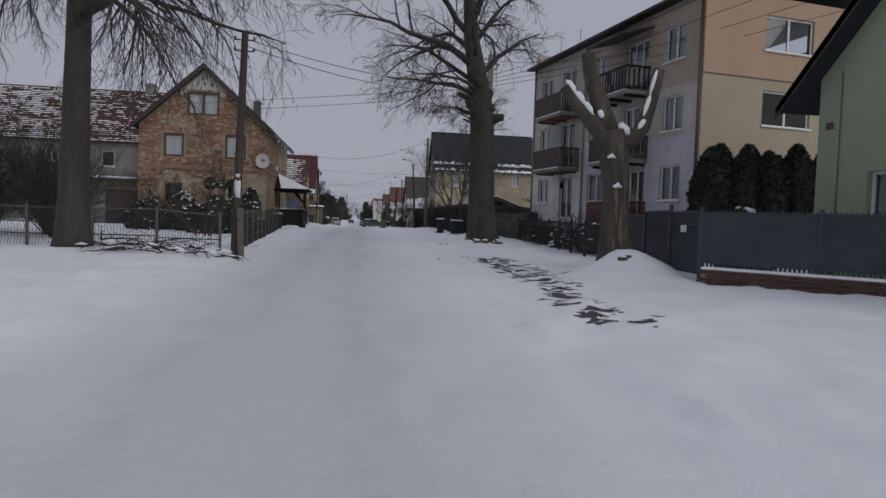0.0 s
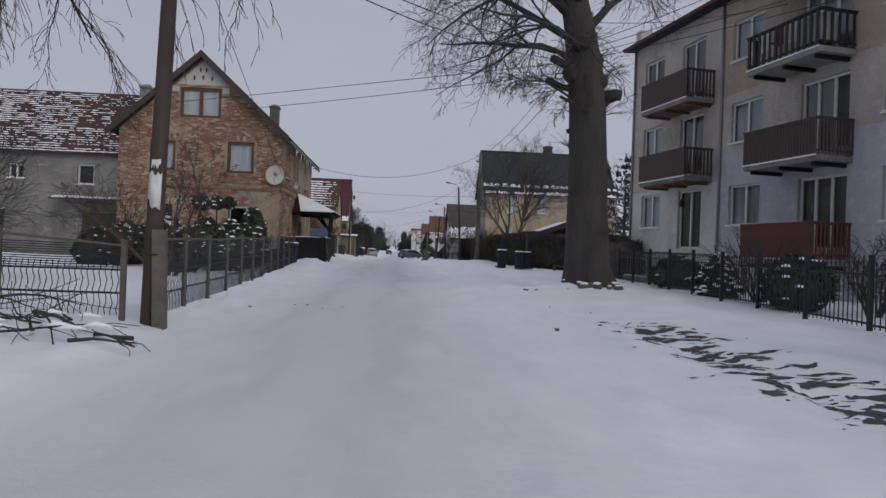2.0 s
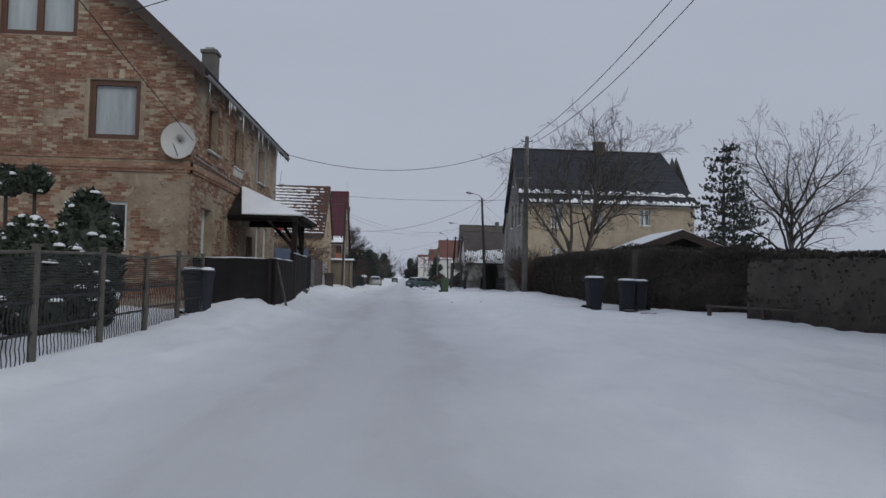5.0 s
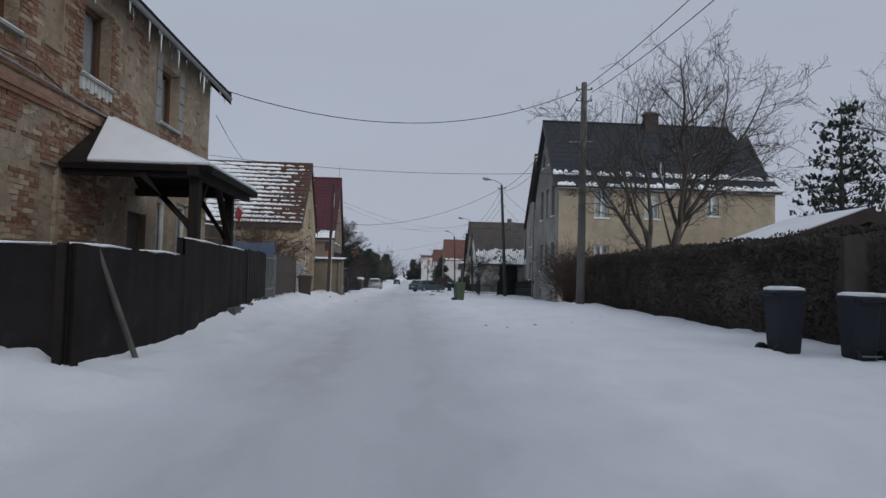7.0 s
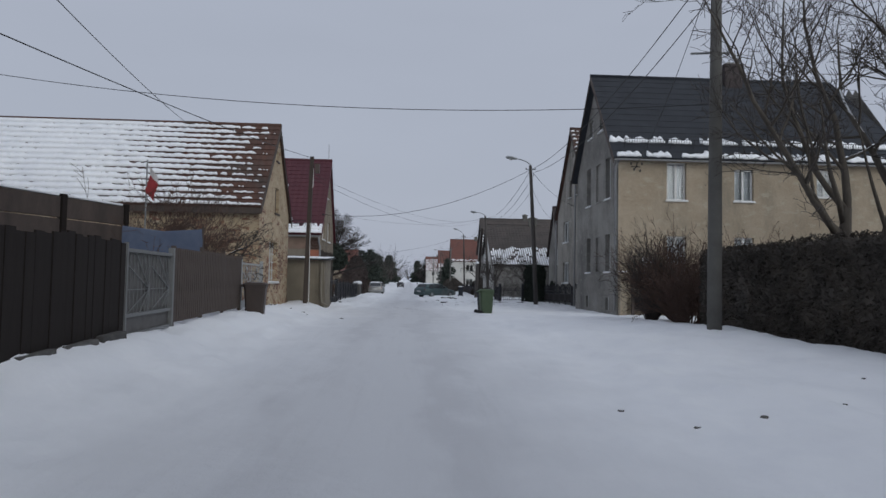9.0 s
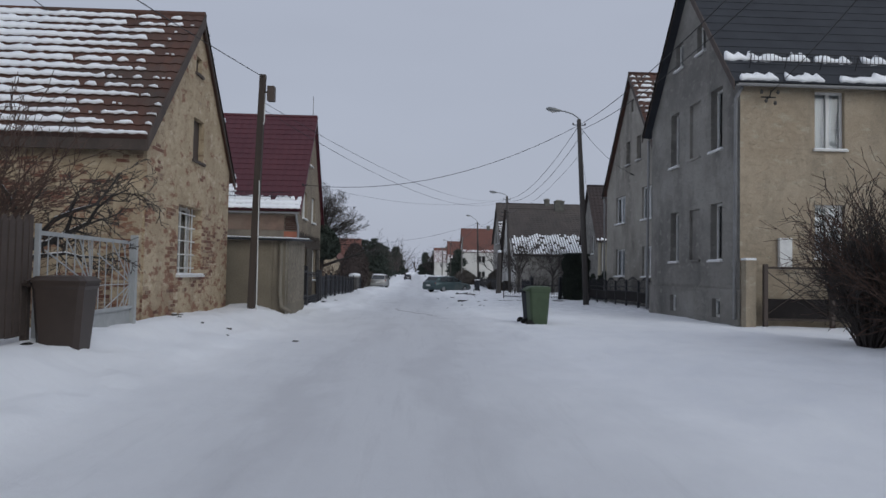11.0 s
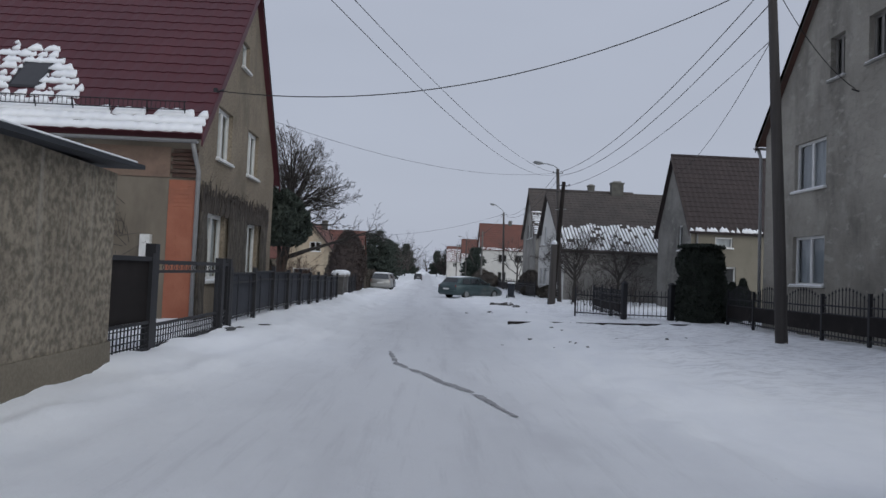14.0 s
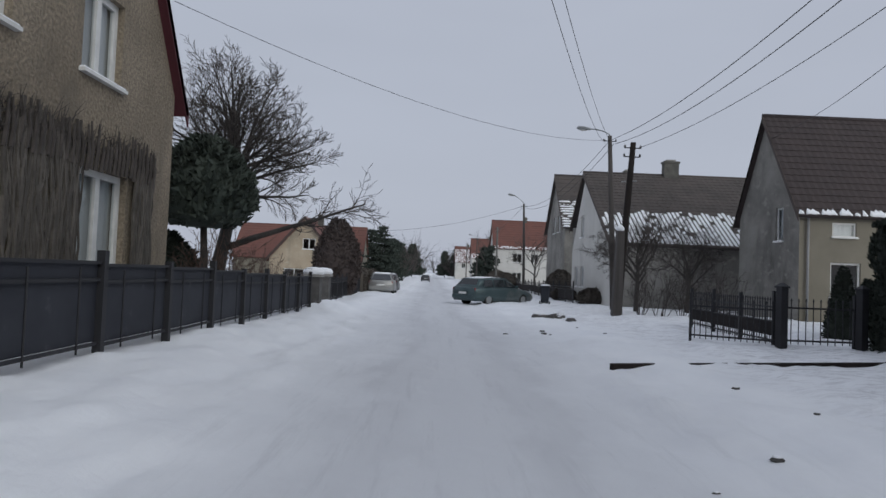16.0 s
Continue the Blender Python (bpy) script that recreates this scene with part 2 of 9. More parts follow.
ROUGHCAST = surface("brown_grey_roughcast", (0.205, 0.168, 0.122), (0.285, 0.238, 0.177), 0.8, 0.97, 20, 1.0, 0.045, speckle=(0.5, 1.45), dirt=(0.1464, 0.1237, 0.09421), dirt_lo=0.48, dirt_hi=0.72, dirt_scale=0.9, dirt_stretch=(1, 1, 0.45))
SHED_CAST = streaked_cast("grey_roughcast", (0.27, 0.235, 0.18), (0.38, 0.35, 0.295), (0.195, 0.168, 0.128), 13, 0.05, (0.62, 1.3))
APT_GREY = old_plaster("dingy_apartment_render", (0.4719, 0.432, 0.3821), (0.5699, 0.5299, 0.4719), (0.3905, 0.3587, 0.3174), (0.3422, 0.3091, 0.2691), (0.6182, 0.5864, 0.5368), 0.4, 0.3)
APT_WHITE = old_plaster("off_white_apartment_render", (0.6122, 0.6063, 0.5748), (0.7101, 0.7043, 0.6739), (0.5387, 0.527, 0.5014), (0.4897, 0.4781, 0.4536), (0.7591, 0.7591, 0.7346), 0.4, 0.3)
APT_LILAC = old_plaster("pale_lilac_render", (0.4956, 0.4827, 0.5364), (0.576, 0.5632, 0.6168), (0.4431, 0.4291, 0.4687), (0.4023, 0.3883, 0.4361), (0.6168, 0.6028, 0.6576), 0.4, 0.3)
APT_PEACH = surface("peach_apartment_render", (0.41, 0.287, 0.193), (0.451, 0.324, 0.221), 0.5, 0.9, 80, 0.2, 0.003, dirt=(0.344, 0.246, 0.172), dirt_stretch=(1, 1, 0.3))
APT_CREAM = surface("cream_apartment_render", (0.37, 0.311, 0.222), (0.407, 0.348, 0.255), 0.5, 0.9, 80, 0.2, 0.003, dirt=(0.296, 0.252, 0.185), dirt_stretch=(1, 1, 0.3))
GREEN_RENDER = surface("pale_green_render", (0.285, 0.323, 0.228), (0.318, 0.356, 0.257), 0.6, 0.9, 90, 0.25, 0.003)
OFFWHITE = surface("offwhite_render", (0.50, 0.49, 0.46), (0.57, 0.56, 0.53), 0.7, 0.9, 80, 0.25, 0.003, dirt=(0.36, 0.35, 0.33), dirt_stretch=(1, 1, 0.3))
ORANGE = surface("orange_brick_slips", (0.31, 0.11, 0.067), (0.37, 0.146, 0.09), 2, 0.85, 60, 0.4, dirt=(0.2, 0.09, 0.06), dirt_lo=0.5, dirt_hi=0.75)
DARK_ROOF = surface("dark_slate_sheet", (0.0189, 0.0216, 0.02835), (0.0297, 0.03375, 0.04185), 1.5, 0.8, 60, 0.3)
RED_ROOF = surface("wine_red_metal_tile", (0.064, 0.0122, 0.0198), (0.082, 0.0175, 0.0245), 0.7, 0.55, 30, 0.15)
BROWN_ROOF = surface("dark_brown_tile", (0.034, 0.025, 0.0245), (0.048, 0.0345, 0.033), 1.2, 0.75, 40, 0.4)
CLAY = surface("old_clay_tile", (0.112, 0.053, 0.038), (0.072, 0.044, 0.036), 1.3, 0.9, 30, 0.5, 0.006, var=0.12, dirt=(0.07, 0.06, 0.052), dirt_lo=0.5, dirt_hi=0.75, dirt_scale=1.0)
CLAY_FAR = surface("red_clay_tile", (0.168, 0.072, 0.056), (0.136, 0.064, 0.052), 0.8, 0.85, 30, 0.4)
GREY_TILE = surface("greyed_tile", (0.0612, 0.054, 0.0504), (0.0936, 0.0792, 0.072), 0.9, 0.9, 30, 0.5)
WHITE_FRAME = plain("white_window_frame", (0.72, 0.72, 0.70), 0.45)
BROWN_FRAME = plain("brown_window_frame", (0.11, 0.05, 0.03), 0.55)
GREY_FRAME = plain("weathered_grey_frame", (0.2, 0.19, 0.175), 0.7)
GREY_METAL = plain("galvanised_metal", (0.33, 0.34, 0.34), 0.45, 0.7)
PIPE_GREY = plain("grey_drainpipe", (0.30, 0.30, 0.30), 0.5, 0.3)
PIPE_BROWN = plain("brown_drainpipe", (0.10, 0.05, 0.038), 0.5)
BLACK_METAL = plain("black_painted_iron", (0.026, 0.026, 0.03), 0.6, 0.2)
GREY_PAINT = plain("pale_grey_painted_iron", (0.215, 0.22, 0.22), 0.5, 0.2)
BLUE_GREY = surface("blue_grey_painted_boards", (0.0447, 0.052, 0.061), (0.065, 0.0728, 0.0813), 2, 0.7, 60, 0.3)
MESH_CLOTH = surface("dark_screen_cloth", (0.0165, 0.0145, 0.0145), (0.029, 0.0255, 0.025), 1.2, 0.85, 300, 0.5, 0.002, dirt=(0.05, 0.044, 0.041), dirt_lo=0.6, dirt_hi=0.8, dirt_scale=2.0)
BIN_BLACK = plain("black_bin_plastic", (0.0145, 0.0185, 0.027), 0.75)
BIN_GREEN = plain("green_bin_plastic", (0.056, 0.088, 0.044), 0.6)
BIN_BROWN = plain("brown_bin_plastic", (0.05, 0.035, 0.028), 0.5)
RUBBER = plain("black_rubber", (0.012, 0.012, 0.012), 0.8)
CABLE = plain("black_cable", (0.012, 0.012, 0.013), 0.6)
GLASS = glass_material("window_glass")
# window cloths: net curtains, and in places a painted stand-in for reflected sky
SKY_CURTAIN = surface("pale_curtain_sky_reflection", (0.74, 0.75, 0.76), (0.53, 0.54, 0.55), 1.2, 0.9, 80, 0.3, stretch=(3, 3, 0.3))
DIM_SKY_CLOTH = surface("dim_curtain_sky_reflection", (0.16, 0.165, 0.165), (0.26, 0.265, 0.26), 1.2, 0.9, 80, 0.3, stretch=(3, 3, 0.3))
NEEDLE = surface("dark_conifer_needles", (0.026, 0.037, 0.03), (0.048, 0.06, 0.047), 3, 0.85, 60, 0.3)
HEDGE_LEAF = surface("dark_hedge_twigs", (0.048, 0.042, 0.036), (0.094, 0.08, 0.065), 2, 0.9, 60, 0.3)
SHRUB = surface("evergreen_shrub_leaf", (0.032, 0.043, 0.032), (0.06, 0.073, 0.05), 3, 0.7, 60, 0.3)
DIRT = surface("bare_frozen_dirt", (0.051, 0.051, 0.054), (0.09, 0.09, 0.093), 4, 0.95, 60, 0.6, 0.01)
STONE = surface("dark_rubble", (0.06, 0.0576, 0.0552), (0.12, 0.114, 0.108), 4, 0.9, 40, 0.5, var=0.2)
LAMP_GREY = plain("lamp_grey_paint", (0.26, 0.27, 0.27), 0.45, 0.4)


# ---- mesh helpers ----
class MB:
    """Collects vertices and faces of one mesh."""

    def __init__(self):
        self.v, self.f = [], []

    def add(self, verts, faces):
        o = len(self.v)
        self.v.extend(tuple(p) for p in verts)
        self.f.extend(tuple(i + o for i in q) for q in faces)
        return self

    def quad(self, a, b, c, d):
        return self.add((a, b, c, d), ((0, 1, 2, 3),))

    def box(self, x0, x1, y0, y1, z0, z1):
        v = [(x, y, z) for z in (z0, z1) for x, y in ((x0, y0), (x1, y0), (x1, y1), (x0, y1))]
        return self.add(v, ((3, 2, 1, 0), (4, 5, 6, 7), (0, 1, 5, 4), (1, 2, 6, 5), (2, 3, 7, 6), (3, 0, 4, 7)))

    def slab(self, pts, th):
        """A polygon thickened by th below itself (along its normal)."""
        p = [Vector(q) for q in pts]
        n = (p[1] - p[0]).cross(p[2] - p[0]).normalized()
        k = len(p)
        v = p + [q - n * th for q in p]
        f = [tuple(range(k)), tuple(range(2 * k - 1, k - 1, -1))]
        f += [(i, k + i, k + (i + 1) % k, (i + 1) % k) for i in range(k)]
        return self.add(v, f)

    def tube(self, path, radii, sides=6, cap=True):
        p = [Vector(q) for q in path]
        if not hasattr(radii, "__len__"):
            radii = [radii] * len(p)
        o, ref = len(self.v), None
        for i, q in enumerate(p):
            d = (p[min(i + 1, len(p) - 1)] - p[max(i - 1, 0)])
            d = d.normalized() if d.length > 1e-9 else Vector((0, 0, 1))
            if ref is None:
                ref = d.orthogonal().normalized()
            ref = (ref - d * ref.dot(d))
            ref = ref.normalized() if ref.length > 1e-6 else d.orthogonal().normalized()
            w = d.cross(ref)
            for s in range(sides):
                a = 2 * math.pi * s / sides
                self.v.append(tuple(q + (ref * math.cos(a) + w * math.sin(a)) * radii[i]))
        for i in range(len(p) - 1):
            for s in range(sides):
                a, b = o + i * sides + s, o + i * sides + (s + 1) % sides
                self.f.append((a, b, b + sides, a + sides))
        if cap and sides > 2:
            self.f.append(tuple(o + s for s in reversed(range(sides))))
            e = o + (len(p) - 1) * sides
            self.f.append(tuple(e + s for s in range(sides)))
        return self

    def loft(self, rings, cap=True):
        o, k = len(self.v), len(rings[0])
        for r in rings:
            self.v.extend(tuple(q) for q in r)
        for i in range(len(rings) - 1):
            for s in range(k):
                a, b = o + i * k + s, o + i * k + (s + 1) % k
                self.f.append((a, b, b + k, a + k))
        if cap:
            self.f.append(tuple(o + s for s in reversed(range(k))))
            e = o + (len(rings) - 1) * k
            self.f.append(tuple(e + s for s in range(k)))
        return self

    def weld(self):
        """Join vertices that lie in one place."""
        seen, ids, out = {}, [], []
        for p in self.v:
            k = tuple(round(c, 4) for c in p)
            if k not in seen:
                seen[k] = len(out)
                out.append(p)
            ids.append(seen[k])
        faces = []
        for q in self.f:
            r = [ids[i] for i in q]
            r = [a for i, a in enumerate(r) if a != r[i - 1]]
            if len(r) > 2:
                faces.append(tuple(r))
        used = sorted({i for q in faces for i in q})
        back = {i: k for k, i in enumerate(used)}
        self.v, self.f = [out[i] for i in used], [tuple(back[i] for i in q) for q in faces]
        return self

    def mesh(self, name, material, smooth=False):
        me = bpy.data.meshes.new(name)
        me.from_pydata(self.v, [], self.f)
        me.materials.append(material)
        if smooth:
            me.polygons.foreach_set("use_smooth", [True] * len(me.polygons))
        me.update()
        return me


def part(name, mb, material, parent, label="", smooth=False, kind="", bevel=0.0):
    """One mesh under a thing or under a part."""
    ob = new(name, mb if isinstance(mb, bpy.types.Mesh) else mb.mesh(name, material, smooth))
    ob.parent = parent
    if bevel:
        mod = ob.modifiers.new("bevel", "BEVEL")
        mod.width, mod.segments, mod.limit_method, mod.angle_limit = bevel, 2, "ANGLE", radians(40)
    return tagged(ob, label=label, kind=kind)


def piece(name, mesh, parent, m):
    """One of many alike pieces that share a mesh."""
    ob = new(name, mesh)
    ob.parent = parent
    ob.matrix_basis = m
    return ob


def thing(name, label, category, at=(0, 0, 0), yaw=0.0, group="", kind=""):
    ob = new(name)
    ob.matrix_basis = pose(*at, 0, 0, yaw)
    ob.empty_display_size = 0.3
    return tagged(ob, label, category, group, kind)


def single(name, mb, material, label, category, at=(0, 0, 0), yaw=0.0, smooth=False, group="", kind="", bevel=0.0):
    ob = part(name, mb, material, None, "", smooth, "", bevel)
    ob.matrix_basis = pose(*at, 0, 0, yaw)
    return tagged(ob, label, category, group, kind)


def hash1(*a):
    return noise.noise(Vector((a[0] * 1.73 + 11.3, a[1] * 2.31 + 4.7, (a[2] if len(a) > 2 else 0) * 1.37 + 0.5)))

DARK_POST = surface("mossy_concrete", (0.085, 0.083, 0.075), (0.14, 0.135, 0.12), 3, 0.9, 60, 0.5, dirt=(0.06, 0.062, 0.05))
DRAB = surface("drab_yellow_render", (0.175, 0.158, 0.122), (0.222, 0.202, 0.158), 0.8, 0.93, 60, 0.4, dirt=(0.14, 0.13, 0.10), dirt_stretch=(1, 1, 0.35))
DARK_TILE = surface("weathered_dark_tile", (0.098, 0.045, 0.038), (0.05, 0.034, 0.032), 1.0, 0.9, 30, 0.5, var=0.15)
DARK_BRICK = brick_material("soot_dark_brick", (0.054, 0.027, 0.021), (0.084, 0.045, 0.033), (0.096, 0.072, 0.057))

SLUSH = surface("grey_slush", (0.2, 0.2, 0.21), (0.4, 0.4, 0.415), 6, 0.8, 40, 0.6, 0.01)
NH_RENDER = old_plaster("patchy_grey_render", (0.27, 0.252, 0.218), (0.38, 0.357, 0.312), (0.24, 0.223, 0.192), (0.145, 0.135, 0.118), (0.4, 0.378, 0.333), 0.33, 0.2, 0.62)
APT_TAN = old_plaster("brownish_apartment_render", (0.4104, 0.342, 0.2736), (0.4788, 0.4036, 0.3283), (0.342, 0.2873, 0.2326), (0.3146, 0.2599, 0.212), (0.5198, 0.4514, 0.3762), 0.4, 0.3)
LAMP_POLE = surface("grey_weathered_pole", (0.05, 0.045, 0.042), (0.085, 0.076, 0.07), 2, 0.9, 50, 0.5, 0.006, (4, 4, 0.15), dirt=(0.06, 0.052, 0.046))
POLE_CONCRETE = surface("grey_pole_concrete", (0.1013, 0.0975, 0.09), (0.1425, 0.1387, 0.1275), 2, 0.9, 80, 0.4, 0.004, dirt=(0.075, 0.0735, 0.0675), dirt_stretch=(1, 1, 0.2))

BLACK_WOOD = surface("blackened_timber", (0.018, 0.015, 0.0138), (0.033, 0.027, 0.0245), 3, 0.8, 40, 0.4, stretch=(1, 1, 0.3))
for m in (MESH_CLOTH, BLACK_WOOD):
    m.node_tree.nodes["Principled BSDF"].inputs["Specular IOR Level"].default_value = 0.12
OLD_POST = surface("weathered_brown_post", (0.085, 0.08, 0.07), (0.14, 0.13, 0.112), 4, 0.9, 50, 0.5, dirt=(0.045, 0.042, 0.036))
PALE_BARK = surface("grey_stripped_bark", (0.04493, 0.03869, 0.0337), (0.0936, 0.07987, 0.06614), 3, 0.95, 24, 0.9, 0.03, (1, 1, 0.2), dirt=(0.1498, 0.1248, 0.09734), dirt_lo=0.58, dirt_hi=0.7, dirt_scale=2.0, dirt_stretch=(2, 2, 0.35))

SHED_PLINTH = streaked_cast("smooth_brown_cement", (0.225, 0.196, 0.148), (0.3, 0.27, 0.22), (0.158, 0.137, 0.104), 30, 0.006, (0.88, 1.08))

SCREEN_BLUE = surface("blue_grey_screen_cloth", (0.036, 0.039, 0.05), (0.058, 0.061, 0.074), 1.1, 0.8, 220, 0.4, 0.003, dirt=(0.078, 0.08, 0.09), dirt_lo=0.6, dirt_hi=0.8, dirt_scale=1.6)
NAVY_SCREEN = surface("navy_fence_screen", (0.018, 0.02, 0.029), (0.031, 0.034, 0.044), 1.5, 0.75, 200, 0.4, 0.003, dirt=(0.075, 0.077, 0.085), dirt_lo=0.62, dirt_hi=0.75, dirt_scale=3.0)

BROWN_RENDER = surface("smooth_brown_render", (0.15, 0.128, 0.1), (0.205, 0.177, 0.14), 0.8, 0.95, 60, 0.4, 0.005, dirt=(0.1, 0.085, 0.068), dirt_lo=0.5, dirt_hi=0.75, dirt_stretch=(1, 1, 0.4))


# ---- ground: one snow sheet with the street, its verges and banks ----
PROFILE = ((-400, -0.6), (-40, -0.40), (0, -0.37), (14, -0.36), (22, -0.32), (30, -0.22), (40, -0.12), (50, -0.03), (60, -0.01),
           (70, -0.08), (80, -0.22), (90, -0.33), (100, -0.42), (112, -0.50), (130, -0.60), (200, -0.8), (600, -1.0), (2500, -2.0))
PY, PZ = [p[0] for p in PROFILE], [p[1] for p in PROFILE]


def smooth01(v):
    v = min(max(v, 0.0), 1.0)
    return v * v * (3 - 2 * v)


def bump_at(x, y, cx, cy, rx, ry, h):
    return h * math.exp(-((x - cx) / rx) ** 2 - ((y - cy) / ry) ** 2)


# the edges of the packed roadway: y, left x, right x
EDGE = ((-40, -2.6, 2.9), (20, -2.5, 2.9), (36, -2.4, 2.4), (47.4, -2.1, 2.2), (52, -2.2, 3.0), (58, -2.4, 3.4), (63, -2.6, 3.1), (68, -2.6, 2.3), (77, -2.7, 2.05), (82, -2.0, 2.0), (92, -2.0, 1.85), (112, -2.2, 2.0), (400, -2.4, 2.4))
EY, EL, ER = [p[0] for p in EDGE], [p[1] for p in EDGE], [p[2] for p in EDGE]


def ground_z(x, y):
    z = float(np.interp(y, PY, PZ))
    d = max(x - float(np.interp(y, EY, ER)), float(np.interp(y, EY, EL)) - x) + 0.18 * noise.noise(Vector((x * 0.7, y * 0.8, 5.5)))
    side = smooth01(d / 1.25) * (1 - 0.65 * math.exp(-((y - 73) / 7) ** 2) if x > 0 else 1)
    z += 0.17 * side
    z += (0.05 * noise.noise(Vector((x * 0.55, y * 0.32, 3.1))) + 0.055 * noise.noise(Vector((x * 1.7, y * 1.1, 7.7))) + 0.045 * noise.noise(Vector((x * 4.3, y * 3.1, 2.7))) + (0.03 * noise.noise(Vector((x * 8.0, y * 5.5, 6.1))) if -5 < x < -2 else 0.0)) * (0.2 + side)
    if -0.6 < d < 1.3:
        # the broken crest that the plough left
        crest = math.exp(-((d - 0.22) / 0.26) ** 2)
        z += crest * (0.06 + 0.08 * noise.noise(Vector((x * 1.3, y * 0.9, 12.0))) + 0.075 * noise.noise(Vector((x * 4.2, y * 2.9, 14.0))))
    z += (0.014 * noise.noise(Vector((x * 3.1, y * 0.22, 1.0))) + 0.012 * noise.noise(Vector((x * 6.5, y * 0.5, 4.0))) + 0.006 * noise.noise(Vector((x * 4.0, y * 3.4, 8.0)))) * (1 - side)
    # banks thrown up along the fences and round the trunks
    z += bump_at(x, y, -4.2, 65, 1.0, 8, 0.26) + bump_at(x, y, -4.2, 72.5, 0.9, 1.5, 0.14) + bump_at(x, y, -3.5, 49.5, 0.85, 7.5, 0.42)
    z += bump_at(x, y, 6.1, 29.1, 1.2, 1.2, 0.32) + bump_at(x, y, 7.2, 15.7, 0.95, 0.85, 0.6) + bump_at(x, y, 6.3, 14.6, 1.3, 1.0, 0.16)
    z += bump_at(x, y, 4.6, 15.5, 1.7, 7.5, -0.14)
    z += bump_at(x, y, 7.0, 60, 1.2, 7, 0.16) + bump_at(x, y, -6.6, 19, 1.3, 1.3, 0.1) + bump_at(x, y, -3.1, 42.2, 0.9, 2.0, 0.15) + bump_at(x, y, -4.0, 89, 0.95, 6.0, 0.13)
    z += bump_at(x, y, -4.0, 101, 0.8, 2.0, 0.2) + bump_at(x, y, 6.2, 102, 1.5, 2.0, 0.12)
    if abs(x) > 60:
        z += 0.004 * (abs(x) - 60)
    return z


def axis(spans):
    out = []
    for a, b, step in spans:
        k = max(1, round((b - a) / step))
        out += [a + (b - a) * i / k for i in range(k)]
    return out + [spans[-1][1]]


GX = axis(((-2500, -200, 400), (-200, -40, 20), (-40, -13, 2), (-13, -6, 0.5), (-6, -4, 0.2), (-4, 5, 0.11), (5, 9, 0.2), (9, 14, 0.5), (14, 40, 2), (40, 200, 20), (200, 2500, 400)))
GY = axis(((-400, -40, 60), (-40, -4, 3), (-4, 40, 0.26), (40, 100, 0.17), (100, 112, 0.3), (112, 200, 2.0), (200, 500, 20), (500, 2500, 300)))
gm = MB()
gm.v = [(x, y, ground_z(x, y)) for y in GY for x in GX]
nx = len(GX)
gm.f = [(j * nx + i, j * nx + i + 1, (j + 1) * nx + i + 1, (j + 1) * nx + i) for j in range(len(GY) - 1) for i in range(nx - 1)]


def sheet_z(x, y):
    """Height of the ground's mesh itself."""
    i = min(max(int(np.searchsorted(GX, x)) - 1, 0), len(GX) - 2)
    j = min(max(int(np.searchsorted(GY, y)) - 1, 0), len(GY) - 2)
    u, v = (x - GX[i]) / (GX[i + 1] - GX[i]), (y - GY[j]) / (GY[j + 1] - GY[j])
    a, b, c, d = (gm.v[q][2] for q in (j * nx + i, j * nx + i + 1, (j + 1) * nx + i, (j + 1) * nx + i + 1))
    return (a * (1 - u) + b * u) * (1 - v) + (c * (1 - u) + d * u) * v


single("ground", gm, GROUND, "snow-covered street and verges with packed wheel lanes", "ground", smooth=True, kind="structure")


# ---- walls, openings, roofs ----
def clip(poly, a, b, c):
    """Keep the part of a 2D polygon where a*u + b*z <= c."""
    out = []
    for i, p in enumerate(poly):
        q = poly[(i + 1) % len(poly)]
        dp, dq = a * p[0] + b * p[1] - c, a * q[0] + b * q[1] - c
        if dp <= 1e-9:
            out.append(p)
        if (dp < -1e-9 and dq > 1e-9) or (dp > 1e-9 and dq < -1e-9):
            s = dp / (dp - dq)
            out.append((p[0] + (q[0] - p[0]) * s, p[1] + (q[1] - p[1]) * s))
    return out


